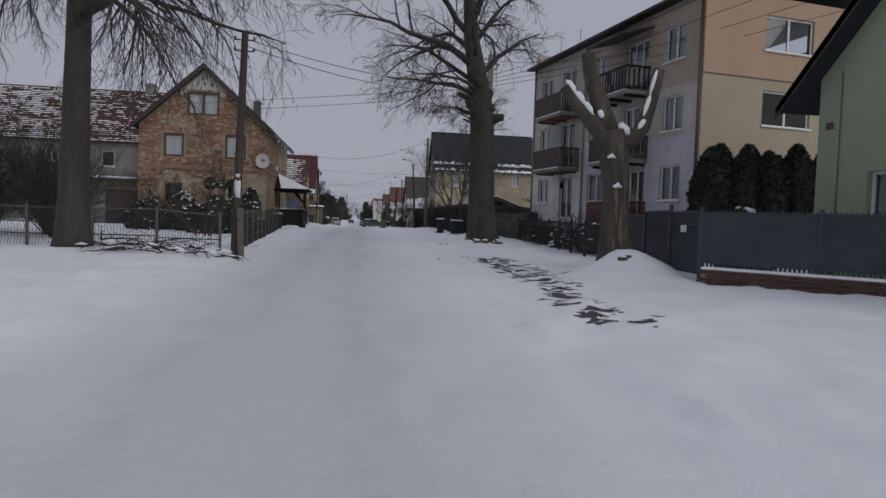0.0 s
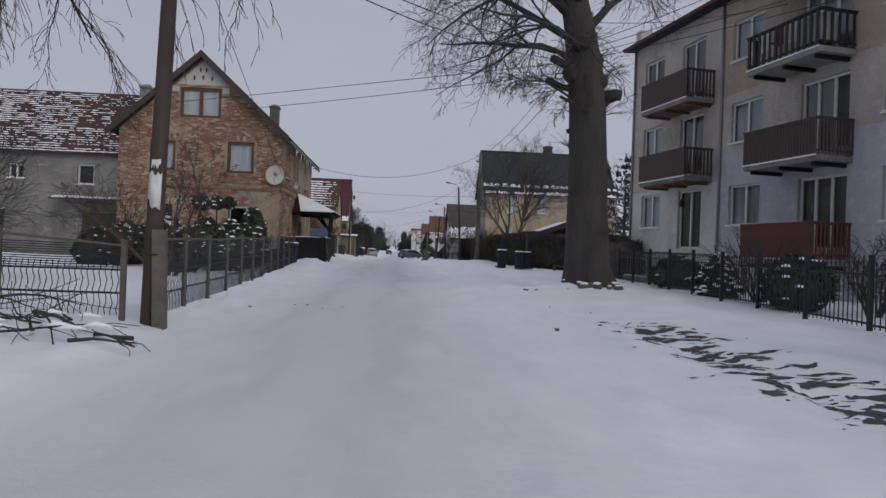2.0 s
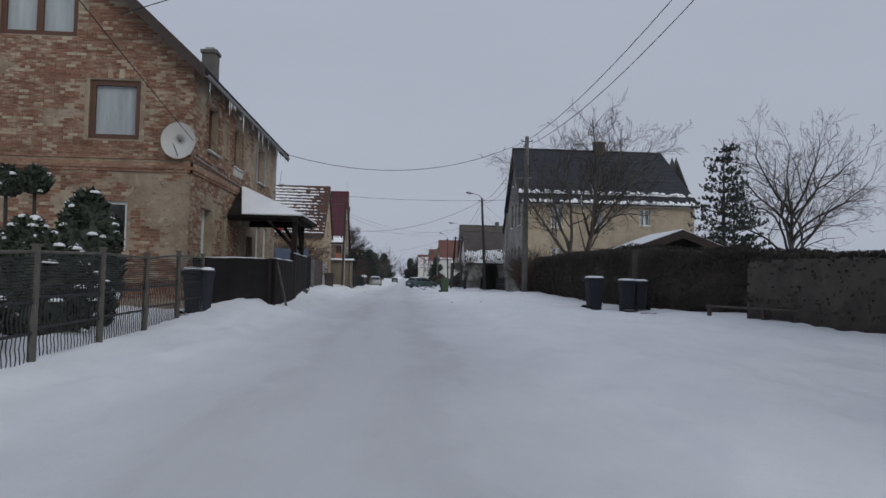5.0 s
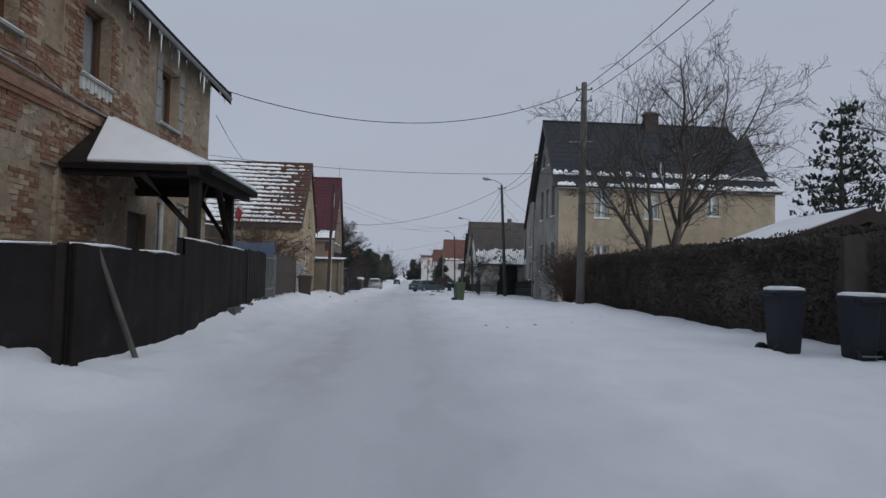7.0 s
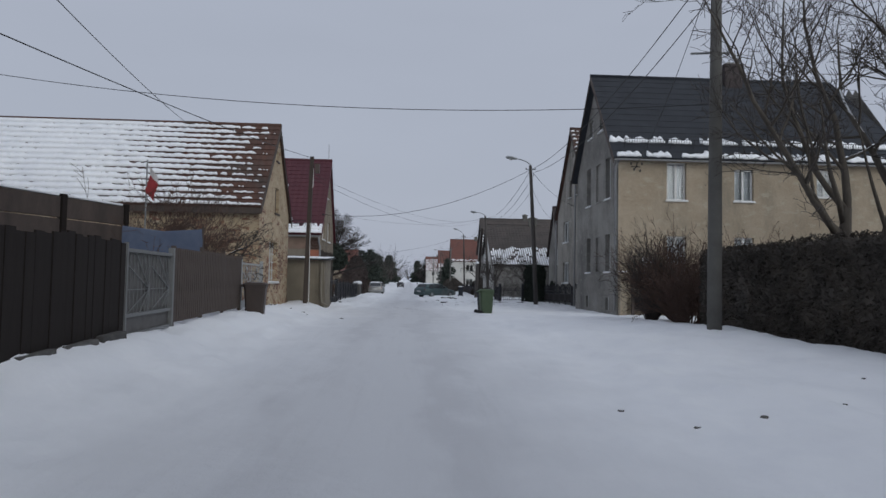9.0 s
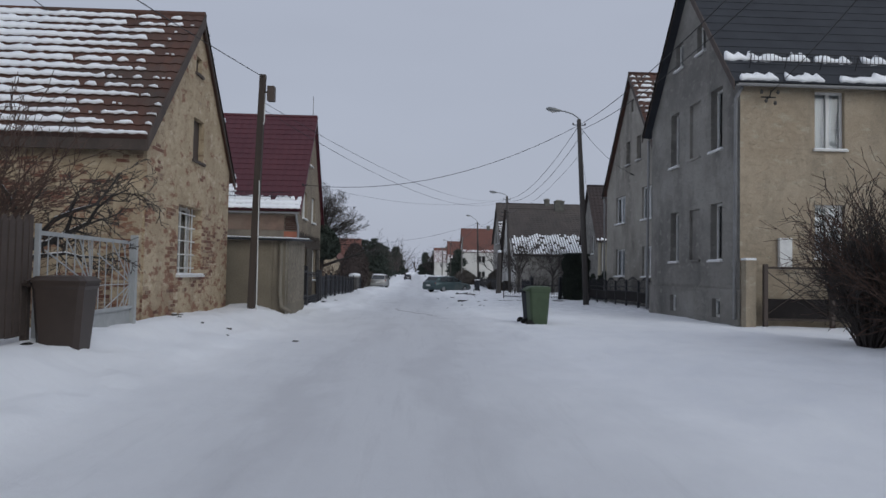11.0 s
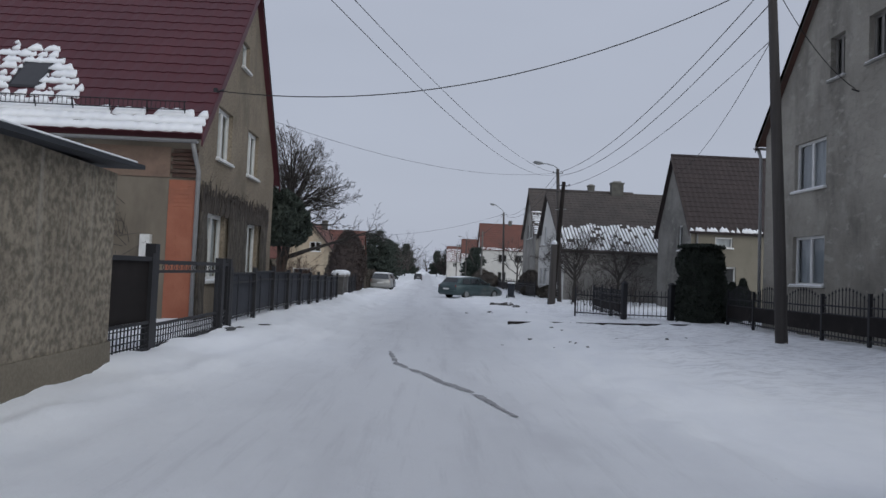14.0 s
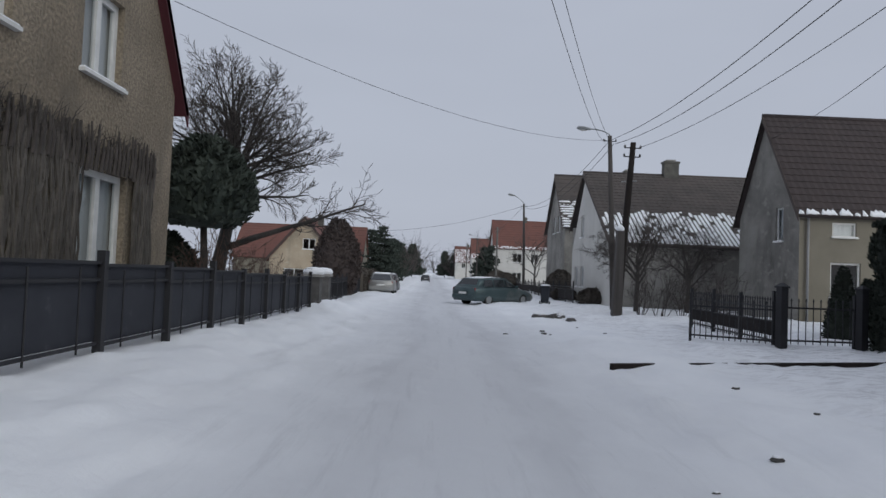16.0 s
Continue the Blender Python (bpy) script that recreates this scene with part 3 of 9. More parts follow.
class Wall:
    """A wall in its house's own axes: from a to b seen from outside, left to right; outside is to the right hand of a-b."""

    def __init__(self, a, b, zb, zt, gable=None, th=0.34):
        self.a, self.b = Vector((*a, 0)), Vector((*b, 0))
        self.len = (self.b - self.a).length
        self.u = (self.b - self.a) / self.len
        self.n = Vector((self.u.y, -self.u.x, 0))
        self.zb, self.zt, self.gable, self.th, self.holes = zb, zt, gable, th, []

    def p(self, u, z, depth=0.0):
        q = self.a + self.u * u - self.n * depth
        return (q.x, q.y, z)

    def hole(self, u0, u1, z0, z1):
        self.holes.append((u0, u1, z0, z1))
        return self

    def build(self, mb):
        us = sorted({0.0, self.len, *[h[0] for h in self.holes], *[h[1] for h in self.holes]})
        top = self.zt if not self.gable else max(self.zt, self.gable[1])
        zs = sorted({self.zb, self.zt, top, *[h[2] for h in self.holes], *[h[3] for h in self.holes]})
        for i in range(len(us) - 1):
            for j in range(len(zs) - 1):
                cu, cz = (us[i] + us[i + 1]) / 2, (zs[j] + zs[j + 1]) / 2
                if any(h[0] < cu < h[1] and h[2] < cz < h[3] for h in self.holes):
                    continue
                poly = [(us[i], zs[j]), (us[i + 1], zs[j]), (us[i + 1], zs[j + 1]), (us[i], zs[j + 1])]
                if self.gable:
                    gu, gz = self.gable
                    for eu in (0.0, self.len):
                        # the line from the eave (eu, zt) to the ridge (gu, gz)
                        a, b = -(gz - self.zt), (gu - eu)
                        c = a * eu + b * self.zt
                        if b < 0:
                            a, b, c = -a, -b, -c
                        poly = clip(poly, a, b, c)
                        if len(poly) < 3:
                            break
                elif zs[j + 1] > self.zt + 1e-6:
                    continue
                if len(poly) >= 3:
                    mb.add([self.p(u, z) for u, z in poly], [tuple(range(len(poly)))])
                    mb.add([self.p(u, z, self.th) for u, z in reversed(poly)], [tuple(range(len(poly)))])
        for u0, u1, z0, z1 in self.holes:
            c = [(u0, z0), (u1, z0), (u1, z1), (u0, z1)]
            for k in range(4):
                (ua, za), (ub, zb_) = c[k], c[(k + 1) % 4]
                mb.quad(self.p(ub, zb_), self.p(ua, za), self.p(ua, za, self.th), self.p(ub, zb_, self.th))
        return mb.weld()


def frame_box(mb, w, u0, u1, z0, z1, d0, d1):
    v = [w.p(u, z, d) for d in (d0, d1) for u, z in ((u0, z0), (u1, z0), (u1, z1), (u0, z1))]
    mb.add(v, ((0, 1, 2, 3), (7, 6, 5, 4), (4, 5, 1, 0), (5, 6, 2, 1), (6, 7, 3, 2), (7, 4, 0, 3)))


def window(house, w, u0, u1, z0, z1, frame_mat=None, sash=2, sill=True, curtain=True, depth=0.12, bars=0, cloth=None, label="", transom=False, name="window", surround=None, fw=0.075, snow=True):
    """A window in an opening: outer frame and mullions, pane, sill, cloth for curtains and painted sky reflection. Cuts
    the wall too.
    """
    w.hole(u0, u1, z0, z1)
    fm = frame_mat or WHITE_FRAME
    mb = MB()
    mb.loft([[w.p(u, z, dd) for u, z in ((u0 + i, z0 + i), (u1 - i, z0 + i), (u1 - i, z1 - i), (u0 + i, z1 - i))] for i, dd in ((0.0, depth + 0.07), (0.0, depth), (fw, depth), (fw, depth + 0.07), (0.0, depth + 0.07))], False)
    win = part(name, mb.weld(), fm, house, label)
    for k in range(1, sash):
        m, mb = u0 + (u1 - u0) * k / sash, MB()
        frame_box(mb, w, m - fw * 0.6, m + fw * 0.6, z0 + fw, z1 - fw, depth - 0.008, depth + 0.06)
        part("mullion", mb, fm, win)
    if transom:
        m, mb = z0 + (z1 - z0) * 0.7, MB()
        frame_box(mb, w, u0 + fw, u1 - fw, m - 0.03, m + 0.03, depth - 0.004, depth + 0.055)
        part("transom", mb, fm, win)
    g = MB()
    g.quad(w.p(u0 + fw * 0.5, z0 + fw * 0.5, depth + 0.035), w.p(u1 - fw * 0.5, z0 + fw * 0.5, depth + 0.035), w.p(u1 - fw * 0.5, z1 - fw * 0.5, depth + 0.035), w.p(u0 + fw * 0.5, z1 - fw * 0.5, depth + 0.035))
    part("pane", g, GLASS, win).visible_shadow = False
    if sill:
        s = MB()
        frame_box(s, w, u0 - 0.06, u1 + 0.06, z0 - 0.045, z0 + 0.004, -0.09, depth)
        part("sill", s, fm if fm is WHITE_FRAME else CONCRETE, win)
        if snow:
            s = MB()
            frame_box(s, w, u0 - 0.04, u1 + 0.04, z0 + 0.006, z0 + 0.035, -0.07, depth - 0.004)
            part("snow_cap", s, SNOW, win, "thin snow on the sill", bevel=0.012)
    back = MB()
    # cloth behind the pane; its tone also imitates sky mirrored in the glass
    if curtain:
        n = max(8, int((u1 - u0) / 0.09))
        for k in range(n):
            a, b = u0 + (u1 - u0) * k / n, u0 + (u1 - u0) * (k + 1) / n
            da, db = (depth + 0.12 + 0.008 * (k % 2)), (depth + 0.12 + 0.008 * ((k + 1) % 2))
            back.quad(w.p(a, z0, da), w.p(b, z0, db), w.p(b, z1, db), w.p(a, z1, da))
        part("curtain", back, cloth or SKY_CURTAIN, win)
    if bars:
        for k in range(bars):
            m = u0 + (u1 - u0) * (k + 0.5) / bars
            bm_ = MB()
            frame_box(bm_, w, m - 0.014, m + 0.014, z0, z1, 0.15, 0.175)
            part("bar", bm_, WHITE_FRAME, win)
        for k in range(bars + 1):
            m = z0 + (z1 - z0) * (k + 0.5) / (bars + 1)
            bm_ = MB()
            frame_box(bm_, w, u0, u1, m - 0.014, m + 0.014, 0.145, 0.17)
            part("bar", bm_, WHITE_FRAME, win)
    return win


def blind_panel(house, w, u0, u1, z0, z1, mat, depth=0.1, name="blind_window", label=""):
    """A walled-up opening: a recess with its own plain back and a sill."""
    w.hole(u0, u1, z0, z1)
    mb = MB()
    frame_box(mb, w, u0, u1, z0, z1, depth, depth + 0.05)
    frame_box(mb, w, u0 - 0.05, u1 + 0.05, z0 - 0.06, z0 - 0.002, -0.05, depth)
    return part(name, mb, mat, house, label)


def bilinear(c, u, v):
    a = Vector(c[0]).lerp(Vector(c[1]), u)
    b = Vector(c[3]).lerp(Vector(c[2]), u)
    return a.lerp(b, v)


def roof_plane(parent, c, material, th=0.1, name="roof", label="", rows=0, wave=0.0, step=0.03, amp=0.02):
    """A roof slope from corners eave-left, eave-right, ridge-right, ridge-left (seen from outside); with stepped rows laid on it."""
    slab = MB().slab([c[0], c[1], c[2], c[3]], th)
    roof = part(name, slab, material, parent, label)
    if rows:
        n = (Vector(c[1]) - Vector(c[0])).cross(Vector(c[3]) - Vector(c[0])).normalized()
        width = (Vector(c[1]) - Vector(c[0])).length
        k = max(2, int(width / wave)) * 2 if wave else 1
        for r in range(rows):
            v0, v1 = r / rows, min((r + 1.12) / rows, 1.0)
            mb = MB()
            for i in range(k + 1):
                u = i / k
                dz = amp * (1 if i % 2 else 0) if wave else 0.0
                lo, hi = bilinear(c, u, v0), bilinear(c, u, v1)
                mb.v += [tuple(lo + n * 0.004), tuple(lo + n * (step + dz)), tuple(hi + n * (0.006 + dz))]
            for i in range(k):
                o = i * 3
                mb.f += [(o, o + 3, o + 4, o + 1), (o + 1, o + 4, o + 5, o + 2)]
            part("roof_course", mb, material, roof)
    return roof


def roof_snow(parent, c, rows, keep, cover=0.75, cell=0.12, lift=0.05, th=0.03, name="roof_snow", label="", wob=0.25, start=0.0):
    """Snow lying row by row on a roof slope where keep(u, v) says so; uneven edges."""
    n = (Vector(c[1]) - Vector(c[0])).cross(Vector(c[3]) - Vector(c[0])).normalized()
    width = (Vector(c[1]) - Vector(c[0])).length
    k = max(2, int(width / cell))
    mb = MB()
    for r in range(rows):
        i = 0
        while i < k:
            if not keep((i + 0.5) / k, (r + 0.5) / rows):
                i += 1
                continue
            j = i
            while j < k and keep((j + 0.5) / k, (r + 0.5) / rows):
                j += 1
            ring = []
            for q in range(i, j + 1):
                u = q / k
                end = 0.35 if q in (i, j) else 1.0
                lo = (r + start + 0.06 + wob * 0.3 * (0.5 + hash1(q * 0.31, r * 3.1))) / rows
                hi = (r + start + 0.06 + ((cover(q / k, r / rows) if callable(cover) else cover) + wob * hash1(q * 0.23, r * 2.7, 5)) * end) / rows
                hi = min(max(hi, lo + 0.05 / rows), 0.999)
                ring.append((bilinear(c, u, lo), bilinear(c, u, hi)))
            o = len(mb.v)
            for lo, hi in ring:
                mb.v += [tuple(lo + n * (lift - 0.035)), tuple(lo + n * (lift + th)), tuple(hi + n * (lift + th * 0.6)), tuple(hi + n * (lift - 0.045))]
            for q in range(len(ring) - 1):
                a = o + q * 4
                mb.f += [(a, a + 4, a + 5, a + 1), (a + 1, a + 5, a + 6, a + 2), (a + 2, a + 6, a + 7, a + 3)]
            e = o + (len(ring) - 1) * 4
            mb.f += [(o, o + 1, o + 2, o + 3), (e + 3, e + 2, e + 1, e)]
            i = j
    return part(name, mb, SNOW, parent, label or "patchy snow lying on the roof tiles", True, "stuff")


def rib_snow(parent, c, n, top, lift=0.05, th=0.03):
    """Snow lying in the troughs of a ribbed roof: one strip to a trough, broken here and there."""
    nrm = (Vector(c[1]) - Vector(c[0])).cross(Vector(c[3]) - Vector(c[0])).normalized()
    mb = MB()
    for k in range(n):
        u0, u1, v = (k + 0.14) / n, (k + 0.86) / n, 0.015
        end = top((k + 0.5) / n)
        while v < end:
            w = min(v + 0.05, end)
            if hash1(k * 0.37, v * 9, 6) > -0.34:
                q = [bilinear(c, a, b) + nrm * (lift + th * h) for a, b, h in ((u0, v, 0), (u0 + 0.1 / n, v + 0.004, 1), (u1 - 0.1 / n, v + 0.004, 1), (u1, v, 0), (u1, w, 0), (u1 - 0.1 / n, w, 1), (u0 + 0.1 / n, w, 1), (u0, w, 0))]
                mb.add(q, ((0, 1, 6, 7), (1, 2, 5, 6), (2, 3, 4, 5), (0, 3, 2, 1)))
            v = w
    return part("roof_snow", mb.weld(), SNOW, parent, "snow lying in the troughs of the roof tiles", True, "stuff")


def chimney(parent, x, y, z0, z1, sx, sy, mat, cap=True, name="chimney"):
    mb = MB().box(x - sx / 2, x + sx / 2, y - sy / 2, y + sy / 2, z0, z1)
    mb.box(x - sx / 2 - 0.05, x + sx / 2 + 0.05, y - sy / 2 - 0.05, y + sy / 2 + 0.05, z1 - 0.12, z1 + 0.001)
    ch = part(name, mb, mat, parent)
    if cap:
        part("chimney_pot", MB().box(x - sx * 0.32, x + sx * 0.32, y - sy * 0.32, y + sy * 0.32, z1, z1 + 0.12), CONCRETE, ch)
    return ch


def gutter(parent, p, q, r=0.06, name="gutter", mat=None):
    p, q = Vector(p), Vector(q)
    d = (q - p).normalized()
    side = Vector((d.y, -d.x, 0)).normalized()
    mb, ring = MB(), []
    for e in (p, q):
        o = [e + side * r * math.cos(a) + Vector((0, 0, 1)) * r * math.sin(a) for a in [math.pi + math.pi * k / 6 for k in range(7)]]
        i = [e + side * r * 0.85 * math.cos(a) + Vector((0, 0, 1)) * r * 0.85 * math.sin(a) for a in [2 * math.pi - math.pi * k / 6 for k in range(7)]]
        ring.append(o + i)
    mb.loft(ring)
    return part(name, mb, mat or PIPE_GREY, parent)


def pipe(parent, pts, r=0.05, mat=None, name="drainpipe", sides=8, label=""):
    return part(name, MB().tube(pts, r, sides), mat or PIPE_GREY, parent, label, True)


# ---- houses ----
BROWN_SOFFIT = surface("brown_soffit_boards", (0.115, 0.075, 0.05), (0.16, 0.105, 0.07), 3, 0.85, 40, 0.4)
BARGE = surface("dark_brown_bargeboard", (0.045, 0.03, 0.02625), (0.0625, 0.04375, 0.0375), 2, 0.8, 50, 0.3)
def ridge_x(house, x0, x1, y0, y1, zb, zt, yr, zr, mats, roof_mat, e=0.35, g=0.25, th=0.14, rows=0, wave=0.0, ridge_in=(0.0, 0.0), step=0.03, openings=None, rows_n=0, north_zt=None, bargeboard=None):
    """House with its ridge along x. Returns the walls S, E, N, W and the corners of both slopes."""
    zn = zt if north_zt is None else north_zt
    s = Wall((x0, y0), (x1, y0), zb, zt)
    n = Wall((x1, y1), (x0, y1), zb, zn)
    e_ = Wall((x1, y0), (x1, y1), zb, min(zt, zn), (yr - y0, zr))
    w = Wall((x0, y1), (x0, y0), zb, min(zt, zn), (y1 - yr, zr))
    if openings:
        openings(s, e_, n, w)
    for k, m in zip((s, e_, n, w), mats):
        part("wall", k.build(MB()), m, house)
    ks, kn = (zr - zt) / (yr - y0), (zr - zn) / (y1 - yr)
    ds, dn = th * math.hypot(1, ks), th * math.hypot(1, kn)
    a, b = ridge_in
    south = [(x0 - g, y0 - e, zt - ks * e + ds), (x1 + g, y0 - e, zt - ks * e + ds), (x1 + g - b, yr, zr + ds), (x0 - g + a, yr, zr + ds)]
    north = [(x1 + g, y1 + e, zn - kn * e + dn), (x0 - g, y1 + e, zn - kn * e + dn), (x0 - g + a, yr, zr + dn), (x1 + g - b, yr, zr + dn)]
    roof_plane(house, south, roof_mat, th, rows=rows, wave=wave, step=step)
    roof_plane(house, north, roof_mat, th, rows=rows_n, wave=wave, step=step)
    if b:
        part("roof", MB().slab([Vector(k) + Vector((0.04, 0, 0.05)) for k in (south[1], north[0], north[3])], th), roof_mat, house)
    part("ridge_cap", MB().tube([(x0 - g + a, yr, zr + ds), (x1 + g - b, yr, zr + ds)], 0.085, 8), roof_mat, house, "", True)
    bb = bargeboard or DARK_WOOD
    for xx, on in ((x0 - g, not a), (x1 + g, not b)):
        if not on:
            continue
        for q in (south, north):
            lo = Vector((xx, q[0][1], q[0][2]))
            hi = Vector((xx, yr, zr + ds))
            dx = -0.03 if xx < x1 else 0.03
            mb = MB().slab([lo + Vector((0, 0, 0.02)), hi + Vector((0, 0, 0.02)), hi - Vector((0, 0, 0.24)), lo - Vector((0, 0, 0.24))], dx)
            part("bargeboard", mb, bb, house)
    return (s, e_, n, w), south, north


def ridge_y(house, x0, x1, y0, y1, zb, zt, xr, zr, mats, roof_mat, e=0.4, g=0.45, th=0.16, openings=None, rows=0, wave=0.0):
    s = Wall((x0, y0), (x1, y0), zb, zt, (xr - x0, zr))
    e_ = Wall((x1, y0), (x1, y1), zb, zt)
    n = Wall((x1, y1), (x0, y1), zb, zt, (x1 - xr, zr))
    w = Wall((x0, y1), (x0, y0), zb, zt)
    if openings:
        openings(s, e_, n, w)
    for k, m in zip((s, e_, n, w), mats):
        part("wall", k.build(MB()), m, house)
    kk = (zr - zt) / (x1 - xr)
    d = th * math.hypot(1, kk)
    east = [(x1 + e, y0 - g, zt - kk * e + d), (x1 + e, y1 + g, zt - kk * e + d), (xr, y1 + g, zr + d), (xr, y0 - g, zr + d)]
    west = [(x0 - e, y1 + g, zt - kk * e + d), (x0 - e, y0 - g, zt - kk * e + d), (xr, y0 - g, zr + d), (xr, y1 + g, zr + d)]
    roof_plane(house, east, roof_mat, th, rows=rows, wave=wave)
    roof_plane(house, west, roof_mat, th, rows=rows, wave=wave)
    for yy, dy in ((y0 - g, -1), (y1 + g, 1)):
        for q in (east, west):
            lo, hi = Vector((q[0][0], yy + dy * 0.004, q[0][2])), Vector((xr, yy + dy * 0.004, zr + d))
            up, out = Vector((0, 0, 0.03)), Vector((0, dy * 0.035, 0))
            dn = Vector((0, 0, 0.3))
            ring = [lo + up, hi + up, hi - dn, lo - dn]
            part("bargeboard", MB().loft([ring, [p + out for p in ring]]), BARGE, house)
    return (s, e_, n, w), east, west


def brick_mask(u, z, seed):
    return noise.noise(Vector((u * 0.45, z * 0.55, seed))) + 0.5 * noise.noise(Vector((u * 1.6, z * 1.9, seed + 9)))


def ragged(u, z, seed):
    """Fine break-up at the edges of a patch of bare bricks."""
    return 0.34 * noise.noise(Vector((u * 7.0, z * 11.0, seed))) + 0.3 * noise.noise(Vector((u * 17.0, z * 23.0, seed + 3)))


def lay_bricks(wall_part, w, material, one_material, want, holes, near=None, top=None, l=0.25, h=0.065, joint=0.012, proud=0.012, zb=None, cap=300):
    """Bricks standing proud of the bed joints where want(u, z) holds; those inside near=(u0, u1, z0, z1) are pieces of their own."""
    rest, singles = MB(), []
    z, row = (w.zb if zb is None else zb), 0
    rnd = random.Random(5)
    while z + h < (top or w.zt):
        u = -0.13 if row % 2 else 0.0
        header = row % 4 == 3
        bl = l * 0.5 if header else l
        while u < w.len:
            a, b = max(u, 0.0), min(u + bl - joint, w.len)
            u += bl
            cu, cz = (a + b) / 2, z + h / 2
            if b - a < 0.05 or not want(cu, cz):
                continue
            if any(a < q[1] + 0.01 and b > q[0] - 0.01 and z < q[3] + 0.01 and z + h > q[2] - 0.01 for q in holes):
                continue
            if w.gable:
                gu, gz = w.gable
                lim = w.zt + (gz - w.zt) * (cu / gu if cu < gu else (w.len - cu) / (w.len - gu))
                if z + h > lim - 0.08:
                    continue
            d = -(proud + rnd.uniform(-0.006, 0.006))
            if near and near[0] < cu < near[1] and near[2] < cz < near[3] and len(singles) < cap and not header and b - a > 0.2:
                singles.append((cu, z, d))
                continue
            v = [w.p(uu, zz, dd) for dd in (d, 0.01) for uu, zz in ((a, z), (b, z), (b, z + h), (a, z + h))]
            rest.add(v, ((0, 1, 2, 3), (4, 5, 1, 0), (5, 6, 2, 1), (6, 7, 3, 2), (7, 4, 0, 3)))
        z += h + joint
        row += 1
    part("brickwork", rest, material, wall_part, kind="stuff")
    if singles:
        me = MB().box(-(l - joint) / 2, (l - joint) / 2, 0, 0.03, 0, h).mesh("brick", one_material)
        rot = math.atan2(w.u.y, w.u.x)
        for cu, zz, d in singles:
            p = w.p(cu, zz, d)
            piece("brick", me, wall_part, Matrix.Translation(p) @ Matrix.Rotation(rot, 4, "Z"))


# bare brick house with a gable towards the street's start
bh = thing("brick_house", "unplastered old brick house with dark steep roof and brown windows", "house")
bh_holes = {"s": [], "e": []}


def bh_open(s, e, n, w):
    X = 12.75
    # the pale cloth behind these panes stands in for bright sky reflections
    window(bh, s, -9.95 + X, -8.02 + X, 6.95, 8.4, BROWN_FRAME, 2, False, True, 0.06, fw=0.13)
    window(bh, s, -11.3 + X, -10.1 + X, 4.36, 5.8, BROWN_FRAME, 1, False, True, 0.06, fw=0.13)
    window(bh, s, -7.65 + X, -6.38 + X, 4.34, 5.86, BROWN_FRAME, 1, False, True, 0.06, fw=0.13)
    window(bh, s, -11.2 + X, -10.15 + X, 1.5, 2.75, BROWN_FRAME, 2, False, False, 0.08)
    window(bh, s, -7.5 + X, -6.6 + X, 1.5, 2.75, WHITE_FRAME, 1, False, False, 0.08)
    for a, b in ((1.3, 2.3), (4.05, 5.1), (7.5, 8.6)):
        window(bh, e, a, b, 4.36, 5.7, BROWN_FRAME, 1, True, True, 0.2, fw=0.09)
    window(bh, e, 1.0, 2.0, 1.35, 2.75, WHITE_FRAME, 1, True, True, 0.22, fw=0.09)
    window(bh, e, 7.55, 8.25, 1.5, 2.75, WHITE_FRAME, 1, True, True, 0.1)
    window(bh, e, 8.8, 9.6, 1.5, 2.75, WHITE_FRAME, 1, True, True, 0.1)
    blind_panel(bh, e, 6.1, 7.0, 0.2, 2.3, DARK_WOOD, 0.15, "door", "dark wooden house door")
    blind_panel(bh, e, 3.0, 3.5, 1.4, 2.7, MORTAR, 0.06)
    blind_panel(bh, e, 2.95, 3.45, 4.5, 5.6, MORTAR, 0.05)


bh_walls, bh_east, bh_west = ridge_y(bh, -12.75, -5.05, 43.0, 54.0, -0.8, 6.3, -8.9, 9.84, (MORTAR, MORTAR, MORTAR, MORTAR), DARK_ROOF, 0.42, 0.5, openings=bh_open)
bh_wall_parts = [o for o in bh.children if o.name.startswith("wall")]
chimney(bh, -6.9, 50.5, 7.0, 9.2, 0.5, 0.5, DARK_POST)
for w, wp, lab in ((bh_walls[0], bh_wall_parts[0], "s"), (bh_walls[1], bh_wall_parts[1], "e")):
    band = MB()
    for z0, z1, d in ((3.52, 3.6, -0.05), (3.6, 3.68, -0.08), (3.68, 3.78, -0.05), (3.84, 3.9, -0.03)):
        frame_box(band, w, -0.05, w.len + 0.05, z0, z1, d, 0.0)
    part("brick_band", band, BRICK, bh)
    if lab == "s":
        frieze = MB()
        gu, gz = w.gable
        frieze.add([w.p(q, z, -0.016) for q, z in ((gu - 1.25, 8.52), (gu + 1.25, 8.52), (gu, 9.72))], ((0, 1, 2),))
        part("gable_plaster", frieze, OFFWHITE, bh, "patch of pale plaster in the gable's tip")
for du, z in ((-0.42, 8.75), (0.0, 8.78), (0.42, 8.75), (-0.14, 9.15), (0.14, 9.15)):
    mb = MB()
    frame_box(mb, bh_walls[0], 3.85 + du - 0.04, 3.85 + du + 0.04, z, z + 0.2, -0.035, -0.015)
    part("gable_ornament", mb, DARK_WOOD, bh)
for ua, ub in ((2.42, 2.75), (4.78, 5.1)):
    mb = MB()
    frame_box(mb, bh_walls[0], ua, ub, 8.16, 8.44, -0.04, 0.02)
    part("pale_block", mb, OFFWHITE, bh)
for u0, u1 in ((1.3, 2.8), (4.95, 6.55)):
    for k in range(11):
        q0, mb = u0 + (u1 - u0) * k / 11, MB()
        frame_box(mb, bh_walls[0], q0 + 0.006, q0 + (u1 - u0) / 11 - 0.006, 5.9, 6.14, -0.02, 0.02)
        part("lintel_brick", mb, BRICK_ONE, bh_wall_parts[0])
